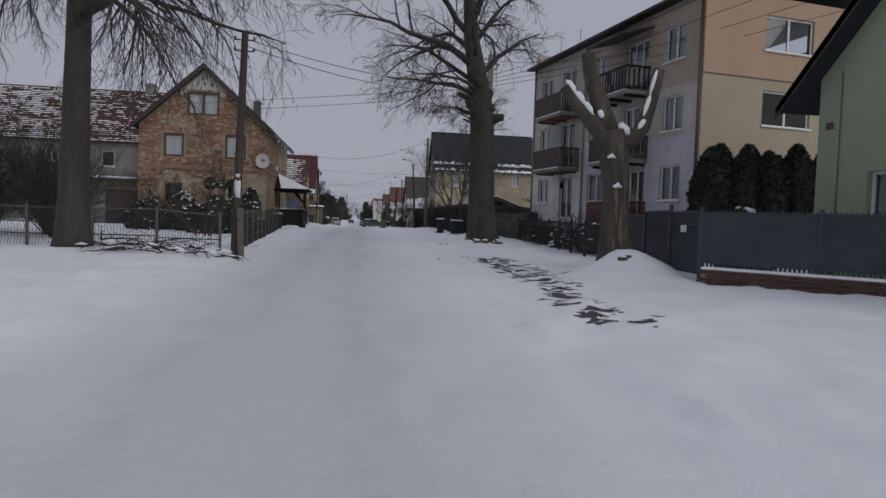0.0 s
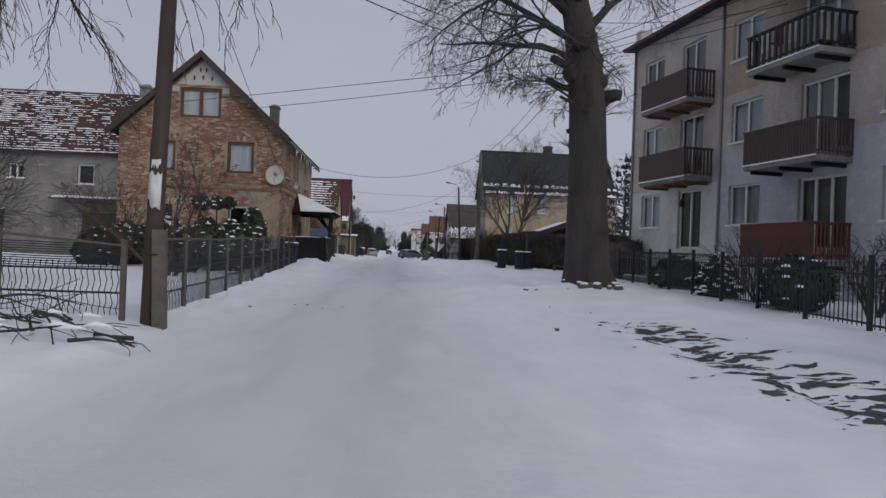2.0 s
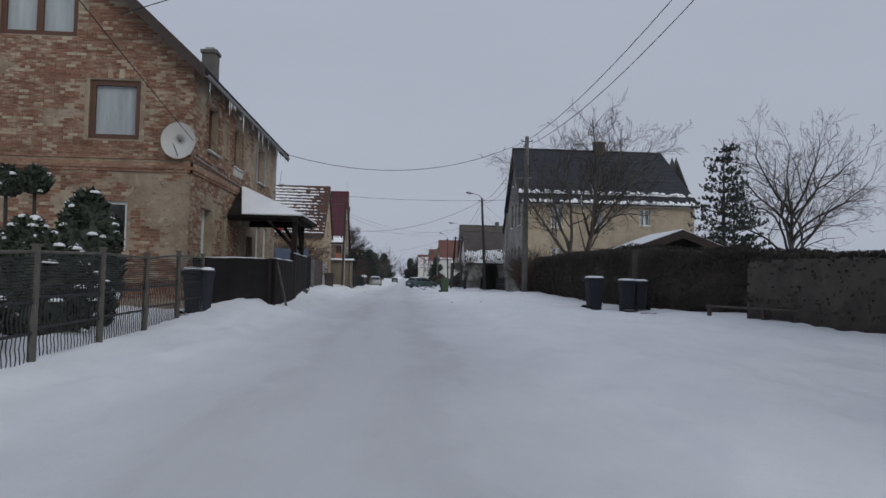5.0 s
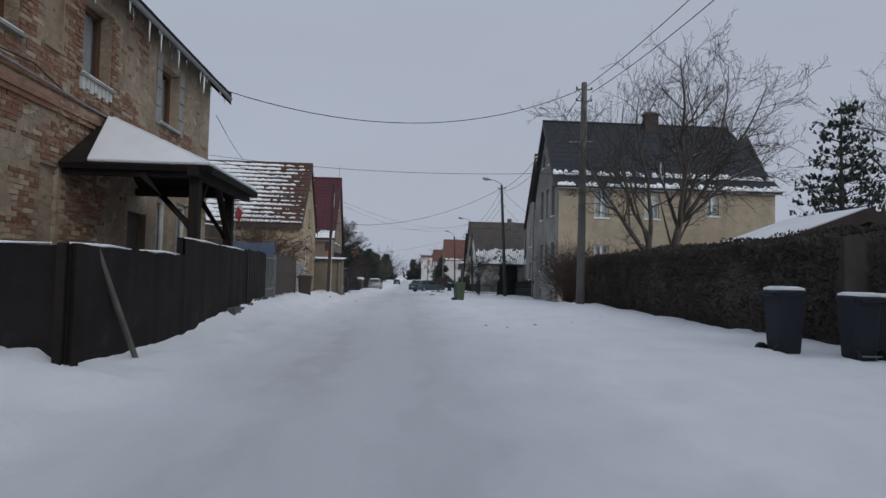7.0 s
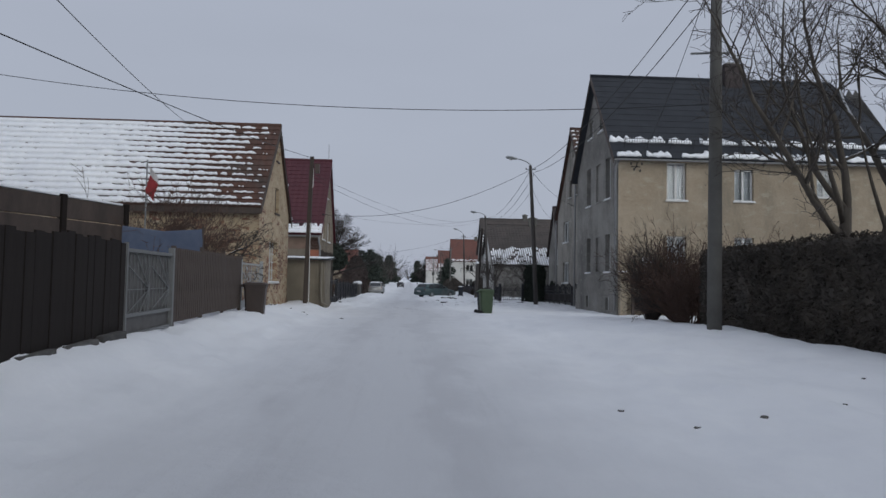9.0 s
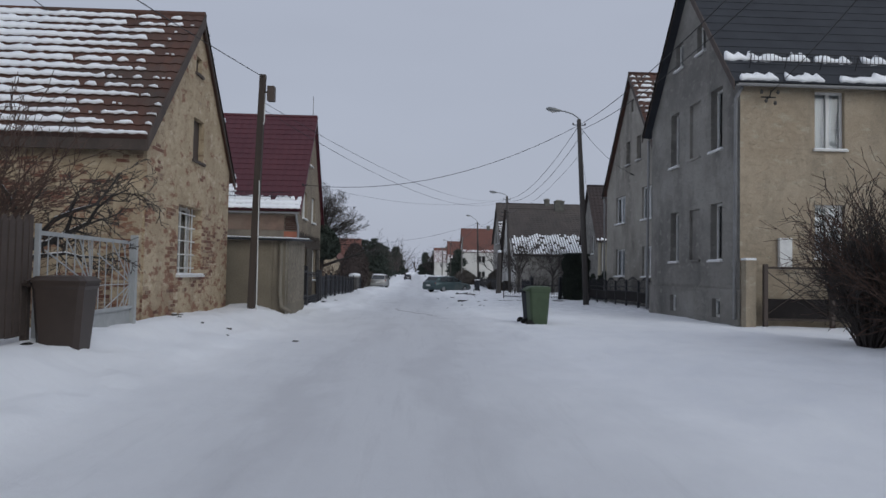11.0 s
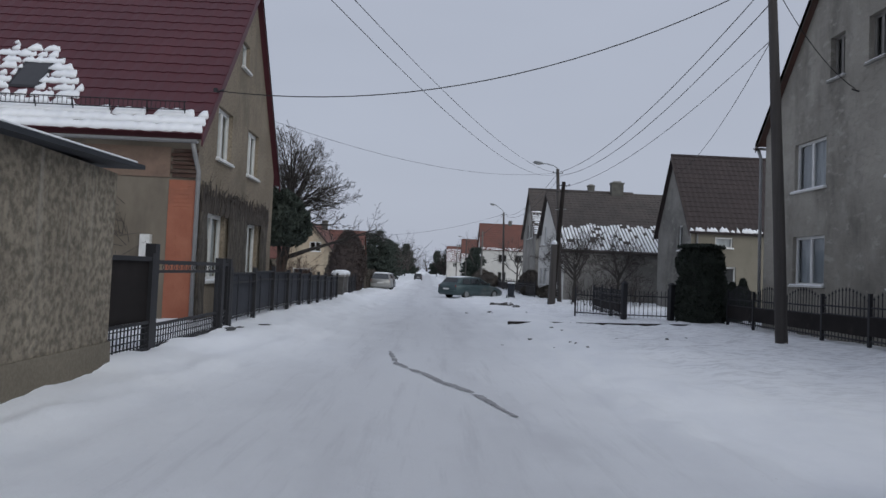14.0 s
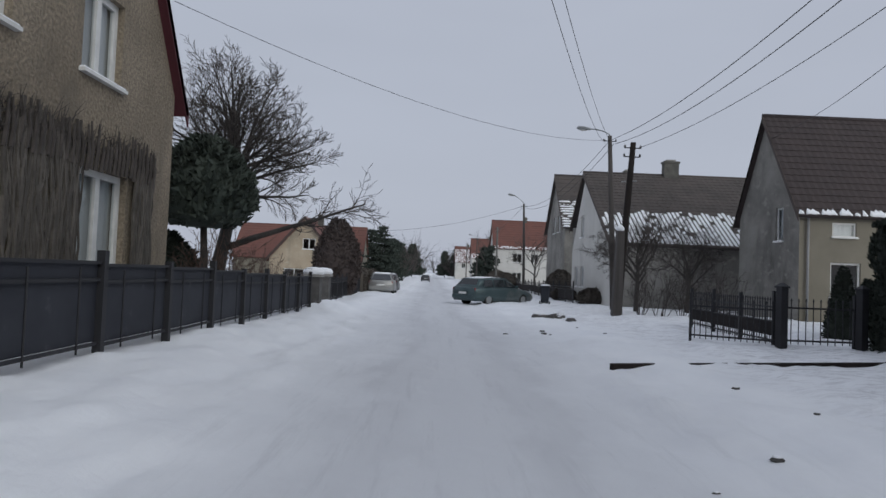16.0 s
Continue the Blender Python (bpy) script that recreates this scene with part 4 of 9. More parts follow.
lay_bricks(bh_wall_parts[0], bh_walls[0], BRICK, BRICK_ONE, lambda u, z: (z > 3.9 and brick_mask(u, z, 2.0) > -0.42 and not (z > 8.5)) or (z <= 3.5 and brick_mask(u, z, 2.0) > -0.1), bh_walls[0].holes, (4.6, 6.4, 6.0, 6.9), 9.8, zb=0.3)
lay_bricks(bh_wall_parts[1], bh_walls[1], BRICK, BRICK_ONE, lambda u, z: not (3.5 < z < 3.92) and brick_mask(u + 20, z, 4.0) + ragged(u, z, 5.0) > (-0.3 if u < 3 or (z < 3.5 and u < 5) else -0.12 if u < 5.3 or 3.3 < z < 4.5 else 0.2 + 0.02 * u), bh_walls[1].holes, (0.1, 2.6, 2.8, 4.3), 6.2, zb=0.3)
dish = part("satellite_dish", MB().loft([[(-5.3 + r * math.cos(a), 42.72 - d, 4.3 + r * 1.08 * math.sin(a)) for a in [2 * math.pi * k / 24 for k in range(24)]] for r, d in ((0.43, 0.0), (0.36, -0.05), (0.2, -0.09), (0.02, -0.1), (0.2, -0.075), (0.36, -0.03), (0.43, 0.012))], False), OFFWHITE, bh, "round white satellite dish on the wall", True)
part("dish_arm", MB().tube([(-5.3, 43.0, 4.1), (-5.3, 42.82, 4.2)], 0.025).tube([(-5.3, 42.75, 3.9), (-5.3, 42.37, 4.15)], 0.015), GREY_METAL, dish)
gutter(bh, (-4.62, 42.6, 5.98), (-4.62, 54.4, 5.98))
rnd = random.Random(3)
for k in range(34):
    y = 43 + 11 * rnd.random() ** 1.2
    ln = rnd.uniform(0.12, 0.6) * (1.2 if y < 47 else 0.8)
    part("icicle", MB().tube([(-4.66, y, 5.96), (-4.66, y, 5.96 - ln * 0.5), (-4.66, y + 0.01, 5.96 - ln)], [0.022, 0.014, 0.002], 5), GLASS if k % 2 else SNOW, bh, "icicle under the eave")
pipe(bh, [(-4.98, 43.1, 4.02), (-4.98, 44.5, 3.98), (-4.98, 45.6, 4.05), (-4.98, 46.6, 3.84), (-4.98, 47.6, 3.9)], 0.012, CABLE, "wall_cable", 5)
pipe(bh, [(-4.97, 43.0, 3.95), (-4.97, 48, 3.82), (-4.97, 53.9, 3.9)], 0.018, PIPE_GREY, "wall_cable", 5)

# brick reveals, pale stone jambs and a toothed sill course round the side windows
for u0, u1 in ((1.3, 2.3), (4.05, 5.1)):
    for k in range(17):
        for ua, ub in ((u0 - 0.26 if k % 2 else u0 - 0.14, u0 - 0.005), (u1 + 0.005, u1 + 0.26 if k % 2 else u1 + 0.14)):
            mb = MB()
            frame_box(mb, bh_walls[1], ua, ub, 4.36 + k * 0.08, 4.425 + k * 0.08, -0.03, 0.02)
            part("brick", mb, BRICK_ONE, bh_wall_parts[1])
for k in range(8):
    mb = MB()
    frame_box(mb, bh_walls[1], 4.02 + k * 0.14, 4.13 + k * 0.14, 4.1 + (0.05 if k % 2 else 0.0), 4.33, -0.05, 0.02)
    part("sill_brick", mb, OFFWHITE, bh)
for k in range(4):
    for ua, ub in ((7.22, 7.49), (8.61, 8.9)):
        mb = MB()
        frame_box(mb, bh_walls[1], ua, ub, 4.3 + k * 0.4, 4.66 + k * 0.4, -0.025, 0.02)
        part("jamb_stone", mb, CONCRETE, bh)

# hipped porch at the brick house's side door
po = thing("porch", "open timber porch with snowy hipped roof against the brick house", "porch")
pe = [(-5.0, 46.4, 2.78), (-2.68, 46.4, 2.78), (-2.68, 49.6, 2.78), (-5.0, 49.6, 2.78)]
apex = (-5.0, 48.0, 3.86)
for i in range(3):
    part("roof", MB().slab([pe[i], pe[i + 1], apex], 0.1), BLACK_WOOD, po)
    c = [Vector(pe[i]), Vector(pe[i + 1]), Vector(apex)]
    mid = (c[0] + c[1] + c[2]) / 3
    nrm = (c[1] - c[0]).cross(c[2] - c[0]).normalized()
    q = [mid + (p - mid) * 0.97 + nrm * 0.06 for p in c]
    if i == 0:
        q[0] = q[0].lerp(q[1], 0.18)
    part("snow_cap", MB().slab(q, 0.058), SNOW, po, "snow on the porch roof", bevel=0.02)
for y, dx in ((46.62, -0.04), (49.35, -0.24)):
    part("post", MB().box(-3.02 + dx, -2.86 + dx, y - 0.08, y + 0.08, -0.3, 2.7), BLACK_WOOD, po, bevel=0.008)
    part("brace", MB().slab([(-2.98 + dx, y + (0.08 if y < 47 else -0.08), 1.95), (-2.98 + dx, y + (0.9 if y < 47 else -0.9), 2.68), (-2.98 + dx, y + (0.75 if y < 47 else -0.75), 2.68), (-2.98 + dx, y + (0.08 if y < 47 else -0.08), 1.8)], 0.1), BLACK_WOOD, po)
    part("brace", MB().slab([(-3.02 + dx, y, 1.95), (-3.9, y, 2.68), (-3.74, y, 2.68), (-3.02 + dx, y, 1.8)], 0.1), BLACK_WOOD, po)
part("beam", MB().box(-3.02, -2.86, 46.3, 49.7, 2.62, 2.76), BLACK_WOOD, po)
for y in (46.62, 49.35):
    part("beam", MB().box(-5.0, -3.03, y - 0.07, y + 0.07, 2.62, 2.76), BLACK_WOOD, po)

# long house with a snow-streaked tile roof beyond the brick house
lh = thing("tiled_house", "long grey plastered house with a snow-streaked red tile roof", "house")


def lh_open(s, e, n, w):
    X = 34.0
    window(lh, s, -16.05 + X, -15.2 + X, 3.75, 4.8, WHITE_FRAME, 1, True, False)
    window(lh, s, -19.5 + X, -18.7 + X, 3.95, 4.7, WHITE_FRAME, 2, True, False)
    blind_panel(lh, s, -15.75 + X, -13.7 + X, 0.2, 2.3, DARK_WOOD, 0.1, "door", "dark wooden barn door")
    window(lh, s, -20.5 + X, -19.6 + X, 1.3, 2.4, WHITE_FRAME, 2, True, False)


_, lh_s, _ = ridge_x(lh, -34.0, -12.8, 46.0, 55.0, -0.8, 5.5, 50.3, 9.2, (GREY_PLASTER,) * 4, DARK_TILE, 0.4, 0.2, rows=28, wave=0.5, step=0.04, openings=lh_open)
roof_snow(lh, lh_s, 28, lambda u, v: hash1(u * 22, v * 30) + 0.7 * hash1(u * 190, v * 52, 2) > (-0.2 if u < 0.8 else 0.05) - (0.45 if v < 0.06 else 0), 0.27, 0.11, 0.055, 0.03, wob=0.3)
chimney(lh, -14.3, 50.3, 8.8, 9.95, 0.6, 0.6, GREY_PLASTER)
part("awning", MB().slab([(-16.9, 44.9, 2.95), (-13.4, 44.9, 2.95), (-13.4, 46.0, 3.15), (-16.9, 46.0, 3.15)], 0.08), GREY_TILE, lh)
part("snow_cap", MB().slab([(-16.8, 44.95, 3.02), (-13.5, 44.95, 3.02), (-13.5, 45.5, 3.12), (-16.8, 45.5, 3.12)], 0.06), SNOW, lh, "snow on the awning", bevel=0.02)
part("wall_panel", MB().box(-15.6, -13.3, 45.9, 45.99, 2.35, 2.85), plain("dull_yellow_board", (0.2, 0.165, 0.085), 0.8), lh, "dull yellow board above the door")

# cottage with crumbling plaster, gable to the street
co = thing("cottage", "derelict ochre plastered cottage with bare brick patches and snowy tiles", "house")


def co_open(s, e, n, w):
    Y = 67.6
    # grey cloth put in for the grey reflection on this pane
    window(co, e, 69.25 - Y, 70.7 - Y, 1.08, 2.56, WHITE_FRAME, 1, True, True, 0.27, bars=4, fw=0.05, cloth=DIM_SKY_CLOTH)
    blind_panel(co, e, 69.98 - Y, 70.68 - Y, 3.62, 4.55, DARK_WOOD, 0.12)
    blind_panel(co, e, 70.02 - Y, 70.4 - Y, 5.55, 5.92, DARK_WOOD, 0.1, "vent_opening")


co_walls, co_s, co_n = ridge_x(co, -20.0 + 0.0, -4.7, 67.6, 72.75, -0.8, 3.72, 70.2, 6.72, (OCHRE, OCHRE, OCHRE, OCHRE), CLAY, 0.28, 0.1, 0.1, rows=15, wave=0.24, step=0.035, openings=co_open)
co_parts = [o for o in co.children if o.name.startswith("wall")]
roof_snow(co, co_s, 15, lambda u, v: u < 0.86 or (hash1(u * 45, v * 17) + 0.4 * hash1(u * 130, v * 15, 4) < 0.95 - 9.0 * max(0.0, u - 0.88 + 0.035 * math.sin(v * 2.8))), lambda u, v: 0.99 - 2.1 * max(0.0, u - 0.62) + (0.05 if u < 0.6 else 0.2) * hash1(u * 60, v * 15), 0.055, 0.055, 0.018, wob=0.2)
roof_snow(co, co_n, 8, lambda u, v: hash1(u * 20, v * 10) > -0.2, 0.7, 0.3, 0.06, 0.03)
lay_bricks(co_parts[1], co_walls[1], BRICK_RED, BRICK_ONE, lambda u, z: brick_mask(u * 1.7, z * 1.7, 21.0) + ragged(u, z, 2.0) > (0.02 if z < 2.5 else 0.18 + 0.3 * (z - 2.5)) + 0.04 * u, co_walls[1].holes, (0.1, 1.7, 0.4, 2.9), 6.4, zb=0.2, proud=0.004)
lay_bricks(co_parts[0], co_walls[0], BRICK_RED, BRICK_ONE, lambda u, z: u > 9 and brick_mask(u * 1.2, z * 1.5, 41.0) + ragged(u, z, 7.0) > (-0.15 if 1.9 < z < 2.8 else 0.25), co_walls[0].holes, None, 3.5, zb=0.2, proud=0.004)
part("window_lintel", MB().box(-4.74, -4.685, 69.05, 70.9, 2.6, 2.92), OCHRE, co, bevel=0.008)
part("eave_board", MB().box(-20.0, -4.62, 67.36, 67.42, 3.32, 3.52), DARK_WOOD, co)
part("corner_pilaster", MB().box(-5.22, -4.74, 67.47, 67.6, -0.6, 2.55).box(-5.27, -4.71, 67.42, 67.6, 2.55, 2.64).slab([(-5.27, 67.42, 2.64), (-4.71, 67.42, 2.64), (-4.71, 67.6, 2.84), (-5.27, 67.6, 2.84)], 0.05), OCHRE, co, "plastered corner pilaster with a sloping cap")
for r in range(14):
    z, odd = 0.5 + r * 0.13 + 0.04 * hash1(r * 1.3, 4.0), r % 3
    part("bare_brick", MB().box(-5.19 + 0.11 * odd, -4.95 + 0.09 * (r % 2), 67.462, 67.48, z, z + 0.065), BRICK_ONE, co)

# low roughcast shed beside the street
sh = thing("shed", "low roughcast shed with a flat snow-edged roof and a downpipe", "shed")
sw = [Wall((-8.6, 73.1), (-3.25, 73.1), -0.8, 2.0), Wall((-3.25, 73.1), (-3.55, 77.75), -0.8, 2.12), Wall((-3.55, 77.75), (-8.6, 77.75), -0.8, 2.0), Wall((-8.6, 77.75), (-8.6, 73.1), -0.8, 2.0)]
blind_panel(sh, sw[0], 3.0, 3.55, 0.3, 1.6, DARK_WOOD, 0.08, "door", "weathered plank door")
for i, k in enumerate(sw):
    part("wall", k.build(MB()), SHED_CAST if i else SHED_PLINTH, sh, "" if i else "smooth brown cement wall")
part("plinth", MB().slab([(-3.22, 73.07, -0.8), (-3.52, 77.78, -0.8), (-3.53, 77.78, 0.22), (-3.235, 73.07, 0.3)], 0.025), SHED_PLINTH, sh, "smooth tan cement plinth")
part("roof", MB().slab([(-9.0, 72.85, 2.10), (-3.05, 72.85, 2.04), (-3.35, 78.0, 2.26), (-9.0, 78.0, 2.28)], 0.05), DARK_ROOF, sh)
part("snow_cap", MB().slab([(-8.97, 72.9, 2.144), (-3.13, 72.9, 2.084), (-3.42, 77.97, 2.304), (-8.97, 77.97, 2.324)], 0.036), SNOW, sh, "snow lying on the shed roof", bevel=0.03)
pipe(sh, [(-3.36, 73.02, 1.98), (-3.36, 73.0, 1.5), (-3.36, 73.0, 0.6), (-3.3, 72.95, 0.25), (-3.0, 72.85, 0.12)], 0.055, plain("drab_painted_pipe", (0.2, 0.178, 0.14), 0.7))

# house with the wine-red roof
rh = thing("red_roof_house", "roughcast house with a wine-red metal tile roof and white windows", "house")


def rh_open(s, e, n, w):
    Y = 84.45
    for a, b, c, d in ((85.66, 86.76, 3.6, 4.86), (88.2, 89.3, 3.58, 4.84), (85.12, 86.52, 0.72, 2.3), (88.3, 89.66, 0.72, 2.3)):
        window(rh, e, a - Y, b - Y, c, d, WHITE_FRAME, 2, True, True, 0.1, fw=0.1)
    window(rh, e, 87.3 - Y, 87.95 - Y, 6.3, 7.0, WHITE_FRAME, 1, True, True, 0.1)
    window(rh, s, 13.5 - 8.8, 13.5 - 7.6, 1.0, 2.2, WHITE_FRAME, 2, True, True)


rh_walls, rh_s, rh_n = ridge_x(rh, -13.5, -5.05, 84.45, 91.3, -0.9, 4.02, 88.22, 8.68, (BROWN_RENDER, ROUGHCAST, ROUGHCAST, ROUGHCAST), RED_ROOF, 0.3, 0.16, 0.12, rows=18, wave=0.36, step=0.025, openings=rh_open, bargeboard=RED_ROOF)
rh_w = rh_walls[1]
roof_snow(rh, rh_s, 26, lambda u, v: v < 0.105 + 0.02 * hash1(u * 40, 1) or (v < 0.2 + 0.26 * math.exp(-((u - 0.5) / (0.11 if u > 0.5 else 0.3)) ** 2) + 0.07 * hash1(u * 30, v * 22) - (0.12 if u > 0.66 else 0) and u < 0.8 and hash1(u * 60, v * 50) > -0.4 and not (abs(u - 0.51) < 0.035 and 0.2 < v < 0.36)), lambda u, v: 1.0 if v < 0.1 else 0.8 + 0.35 * hash1(u * 90, v * 30), 0.05, 0.055, 0.014, wob=0.3)
gutter(rh, (-13.6, 84.12, 3.72), (-4.95, 84.12, 3.72), 0.07)
pipe(rh, [(-5.05, 84.12, 3.66), (-5.05, 84.3, 3.4), (-5.0, 84.4, 3.1), (-5.0, 84.4, -0.3)], 0.05)
part("corner_facing", MB().box(-5.62, -5.02, 84.42, 84.46, -0.5, 2.9).box(-5.06, -5.015, 84.42, 84.56, -0.5, 2.9), ORANGE, rh, "orange brick facing on the house corner")
rows_ = MB()
for k in range(37):
    z = -0.4 + k * 0.088
    for j in range(3):
        x = -5.62 + j * 0.225 + (0.0 if k % 2 else 0.1)
        rows_.box(x, min(x + 0.2, -5.03), 84.412, 84.425, z, z + 0.07)
part("brickwork", rows_, ORANGE, rh, kind="stuff")
for k in range(7):
    part("brick_course", MB().box(-5.56 - 0.03 * (k % 2), -5.03, 84.4 - 0.015 * (k % 2), 84.44, 2.96 + k * 0.09, 3.03 + k * 0.09), DARK_BRICK, rh)
sg = MB().tube([(-12.8, 84.42, 4.42), (-5.35, 84.42, 4.42)], 0.012, 5).tube([(-12.8, 84.42, 4.6), (-5.35, 84.42, 4.6)], 0.012, 5)
for k in range(75):
    sg.tube([(-12.8 + k * 0.1, 84.42, 4.42), (-12.8 + k * 0.1, 84.42, 4.6)], 0.007, 4)
for k in range(10):
    sg.tube([(-12.6 + k * 0.8, 84.42, 4.6), (-12.6 + k * 0.8, 84.5, 4.35)], 0.014, 4)
part("snow_guard", sg, BLACK_METAL, rh, "black metal snow guard along the eave")
sk = bilinear(rh_s, 0.51, 0.28)
up = (Vector(rh_s[3]) - Vector(rh_s[0])).normalized()
nn = Vector((1, 0, 0)).cross(up).normalized()
q = [sk + Vector((1, 0, 0)) * a + up * b + nn * 0.045 for a, b in ((-0.36, -0.5), (0.36, -0.5), (0.36, 0.5), (-0.36, 0.5))]
sl = part("skylight", MB().slab(q, 0.1), BLACK_METAL, rh, "dark framed roof skylight")
q = [sk + Vector((1, 0, 0)) * a + up * b + nn * 0.049 for a, b in ((-0.3, -0.42), (0.3, -0.42), (0.3, 0.42), (-0.3, 0.42))]
part("pane", MB().slab(q, 0.003), plain("skylight_glass", (0.03, 0.03, 0.034), 0.25), sl)
chimney(rh, -11.2, 88.3, 8.3, 9.35, 0.7, 0.5, BROWN_ROOF)
pipe(rh, [(-5.1, 88.22, 8.8), (-5.1, 88.22, 9.9)], 0.018, GREY_METAL, "antenna", 5)
part("wall_bracket", MB().box(-5.0, -4.92, 85.05, 85.12, 4.9, 5.1).tube([(-4.95, 85.08, 5.0), (-4.75, 85.0, 5.05)], 0.02, 5), BLACK_METAL, rh)
part("painted_panel", MB().box(-8.6, -5.62, 84.425, 84.448, 2.95, 3.6), surface("faded_salmon_paint", (0.215, 0.142, 0.107), (0.18, 0.132, 0.1), 1.2, 0.9, 60, 0.3, dirt=(0.13, 0.09, 0.07), dirt_lo=0.5, dirt_hi=0.72, dirt_scale=1.6), rh, "faded salmon paint under the eave")
part("meter_box", MB().box(-6.15, -5.93, 84.33, 84.45, 0.75, 1.7), WHITE_FRAME, rh, "white meter box on the wall", bevel=0.01)

# grey gabled house with a dark roof, yellow towards its garden
dh = thing("grey_gable_house", "two-storey house with stained grey gable, yellow side wall and dark roof", "house")


def dh_open(s, e, n, w):
    Y = 79.85
    for z0, z1 in ((5.0, 6.86), (1.74, 3.44)):
        window(dh, w, Y - 78.0, Y - 77.3, z0, z1, WHITE_FRAME, 1, True, True, 0.2, fw=0.07, cloth=DIM_SKY_CLOTH)
        window(dh, w, Y - 74.9, Y - 74.15, z0, z1, WHITE_FRAME, 1, True, True, 0.2, fw=0.07, cloth=DIM_SKY_CLOTH)
        blind_panel(dh, w, Y - 76.42, Y - 75.66, z0 + 0.05, z1 - 0.05, GREY_PLASTER, 0.09)
    for a in (77.6, 74.4):
        window(dh, w, Y - a - 0.25, Y - a + 0.25, 0.08, 0.62, WHITE_FRAME, 1, False, True, 0.06)
    window(dh, w, Y - 77.6, Y - 77.0, 8.3, 9.2, WHITE_FRAME, 1, True, False, 0.15)
    window(dh, w, Y - 75.9, Y - 75.3, 8.3, 9.2, WHITE_FRAME, 1, True, False, 0.15)
    X = 9.05
    window(dh, s, 11.15 - X, 12.0 - X, 4.82, 6.46, WHITE_FRAME, 2, True, True, 0.12)
    window(dh, s, 14.1 - X, 14.95 - X, 4.84, 6.23, WHITE_FRAME, 2, True, True, 0.12)
    window(dh, s, 17.75 - X, 18.5 - X, 5.1, 6.3, WHITE_FRAME, 2, True, True, 0.12)
    window(dh, s, 11.15 - X, 12.0 - X, 1.8, 3.3, WHITE_FRAME, 2, True, True, 0.12)
    window(dh, s, 14.1 - X, 14.95 - X, 1.8, 3.3, WHITE_FRAME, 2, True, True, 0.12)


dh_walls, dh_s, dh_n = ridge_x(dh, 9.05, 21.9, 73.1, 79.85, -0.9, 6.72, 76.45, 10.95, (YELLOW_PLASTER, GREY_PLASTER, GREY_PLASTER, GREY_PLASTER), DARK_ROOF, 0.3, 0.3, 0.14, rows=14, step=0.02, ridge_in=(0.0, 1.6), openings=dh_open)
roof_snow(dh, dh_s, 13, lambda u, v: (v < 0.09 and hash1(u * 26, 2) > -0.5) or (0.12 < v < 0.24 and hash1(u * 18, v * 8) > -0.4), lambda u, v: 0.72 + 0.3 * hash1(u * 40, v * 9), 0.08, 0.05, 0.035, wob=0.5)
chimney(dh, 15.6, 76.3, 10.6, 11.85, 0.85, 0.5, BROWN_ROOF)
pl_ = MB().box(8.97, 9.05, 73.04, 79.92, 0.86, 0.92).box(8.99, 9.05, 73.06, 79.9, -0.9, 0.08).box(8.99, 9.05, 73.06, 79.9, 0.62, 0.86)
for y0, y1 in ((73.06, 74.15), (74.65, 77.35), (77.85, 79.9)):
    pl_.box(8.99, 9.05, y0, y1, 0.08, 0.62)
part("plinth", pl_, GREY_PLASTER, dh)
gutter(dh, (8.8, 72.75, 6.5), (22.1, 72.75, 6.5), 0.07)
pipe(dh, [(9.0, 72.9, 6.45), (8.95, 73.15, 6.2), (8.93, 73.16, 0.1)], 0.05)
pipe(dh, [(9.0, 80.1, 6.4), (8.95, 79.95, 6.1), (8.93, 79.95, 0.0)], 0.05)
sg = MB().tube([(9.2, 72.95, 7.2), (20.5, 72.95, 7.2)], 0.014, 5).tube([(9.2, 72.95, 7.42), (20.5, 72.95, 7.42)], 0.014, 5)
for k in range(100):
    sg.tube([(9.25 + k * 0.113, 72.95, 7.2), (9.25 + k * 0.113, 72.95, 7.42)], 0.008, 4)
for k in range(12):
    sg.tube([(9.3 + k * 1.0, 72.95, 7.42), (9.3 + k * 1.0, 73.1, 7.05)], 0.014, 4)
part("snow_guard", sg, BLACK_METAL, dh, "black metal snow guard along the eave")
for x, z in ((9.52, 6.32), (9.98, 6.32), (9.65, 6.08), (9.9, 6.02)):
    part("insulator", MB().tube([(x, 72.86, z - 0.05), (x, 72.86, z), (x, 72.86, z + 0.06)], [0.03, 0.045, 0.02], 7), STONE, dh, "", True)
pier = thing("gate_pier", "low plastered pier with a snow cap at the house corner", "pier", (9.2, 72.92, 0.0))
part("shaft", MB().box(-0.14, 0.14, -0.14, 0.14, -0.5, 1.72), YELLOW_PLASTER, pier, bevel=0.01)
part("snow_cap", MB().box(-0.15, 0.15, -0.15, 0.15, 1.722, 1.78), SNOW, pier, "snow on the pier", bevel=0.02)
br = part("wall_bracket", MB().tube([(9.75, 73.1, 6.15), (9.75, 72.85, 6.2), (9.75, 72.8, 6.35)], 0.018, 5).tube([(9.55, 72.95, 6.2), (9.95, 72.95, 6.2)], 0.02, 5), BLACK_METAL, dh)
part("meter_box", MB().box(10.1, 10.45, 72.98, 73.1, 1.5, 2.35), WHITE_FRAME, dh, "pale meter box on the yellow wall", bevel=0.01)
part("house_name_plate", MB().box(13.3, 13.6, 73.07, 73.09, 3.4, 3.46), DARK_WOOD, dh)

# neighbour with a steep grey gable
nh = thing("light_grey_house", "steep light grey rendered gable house with white windows", "house")


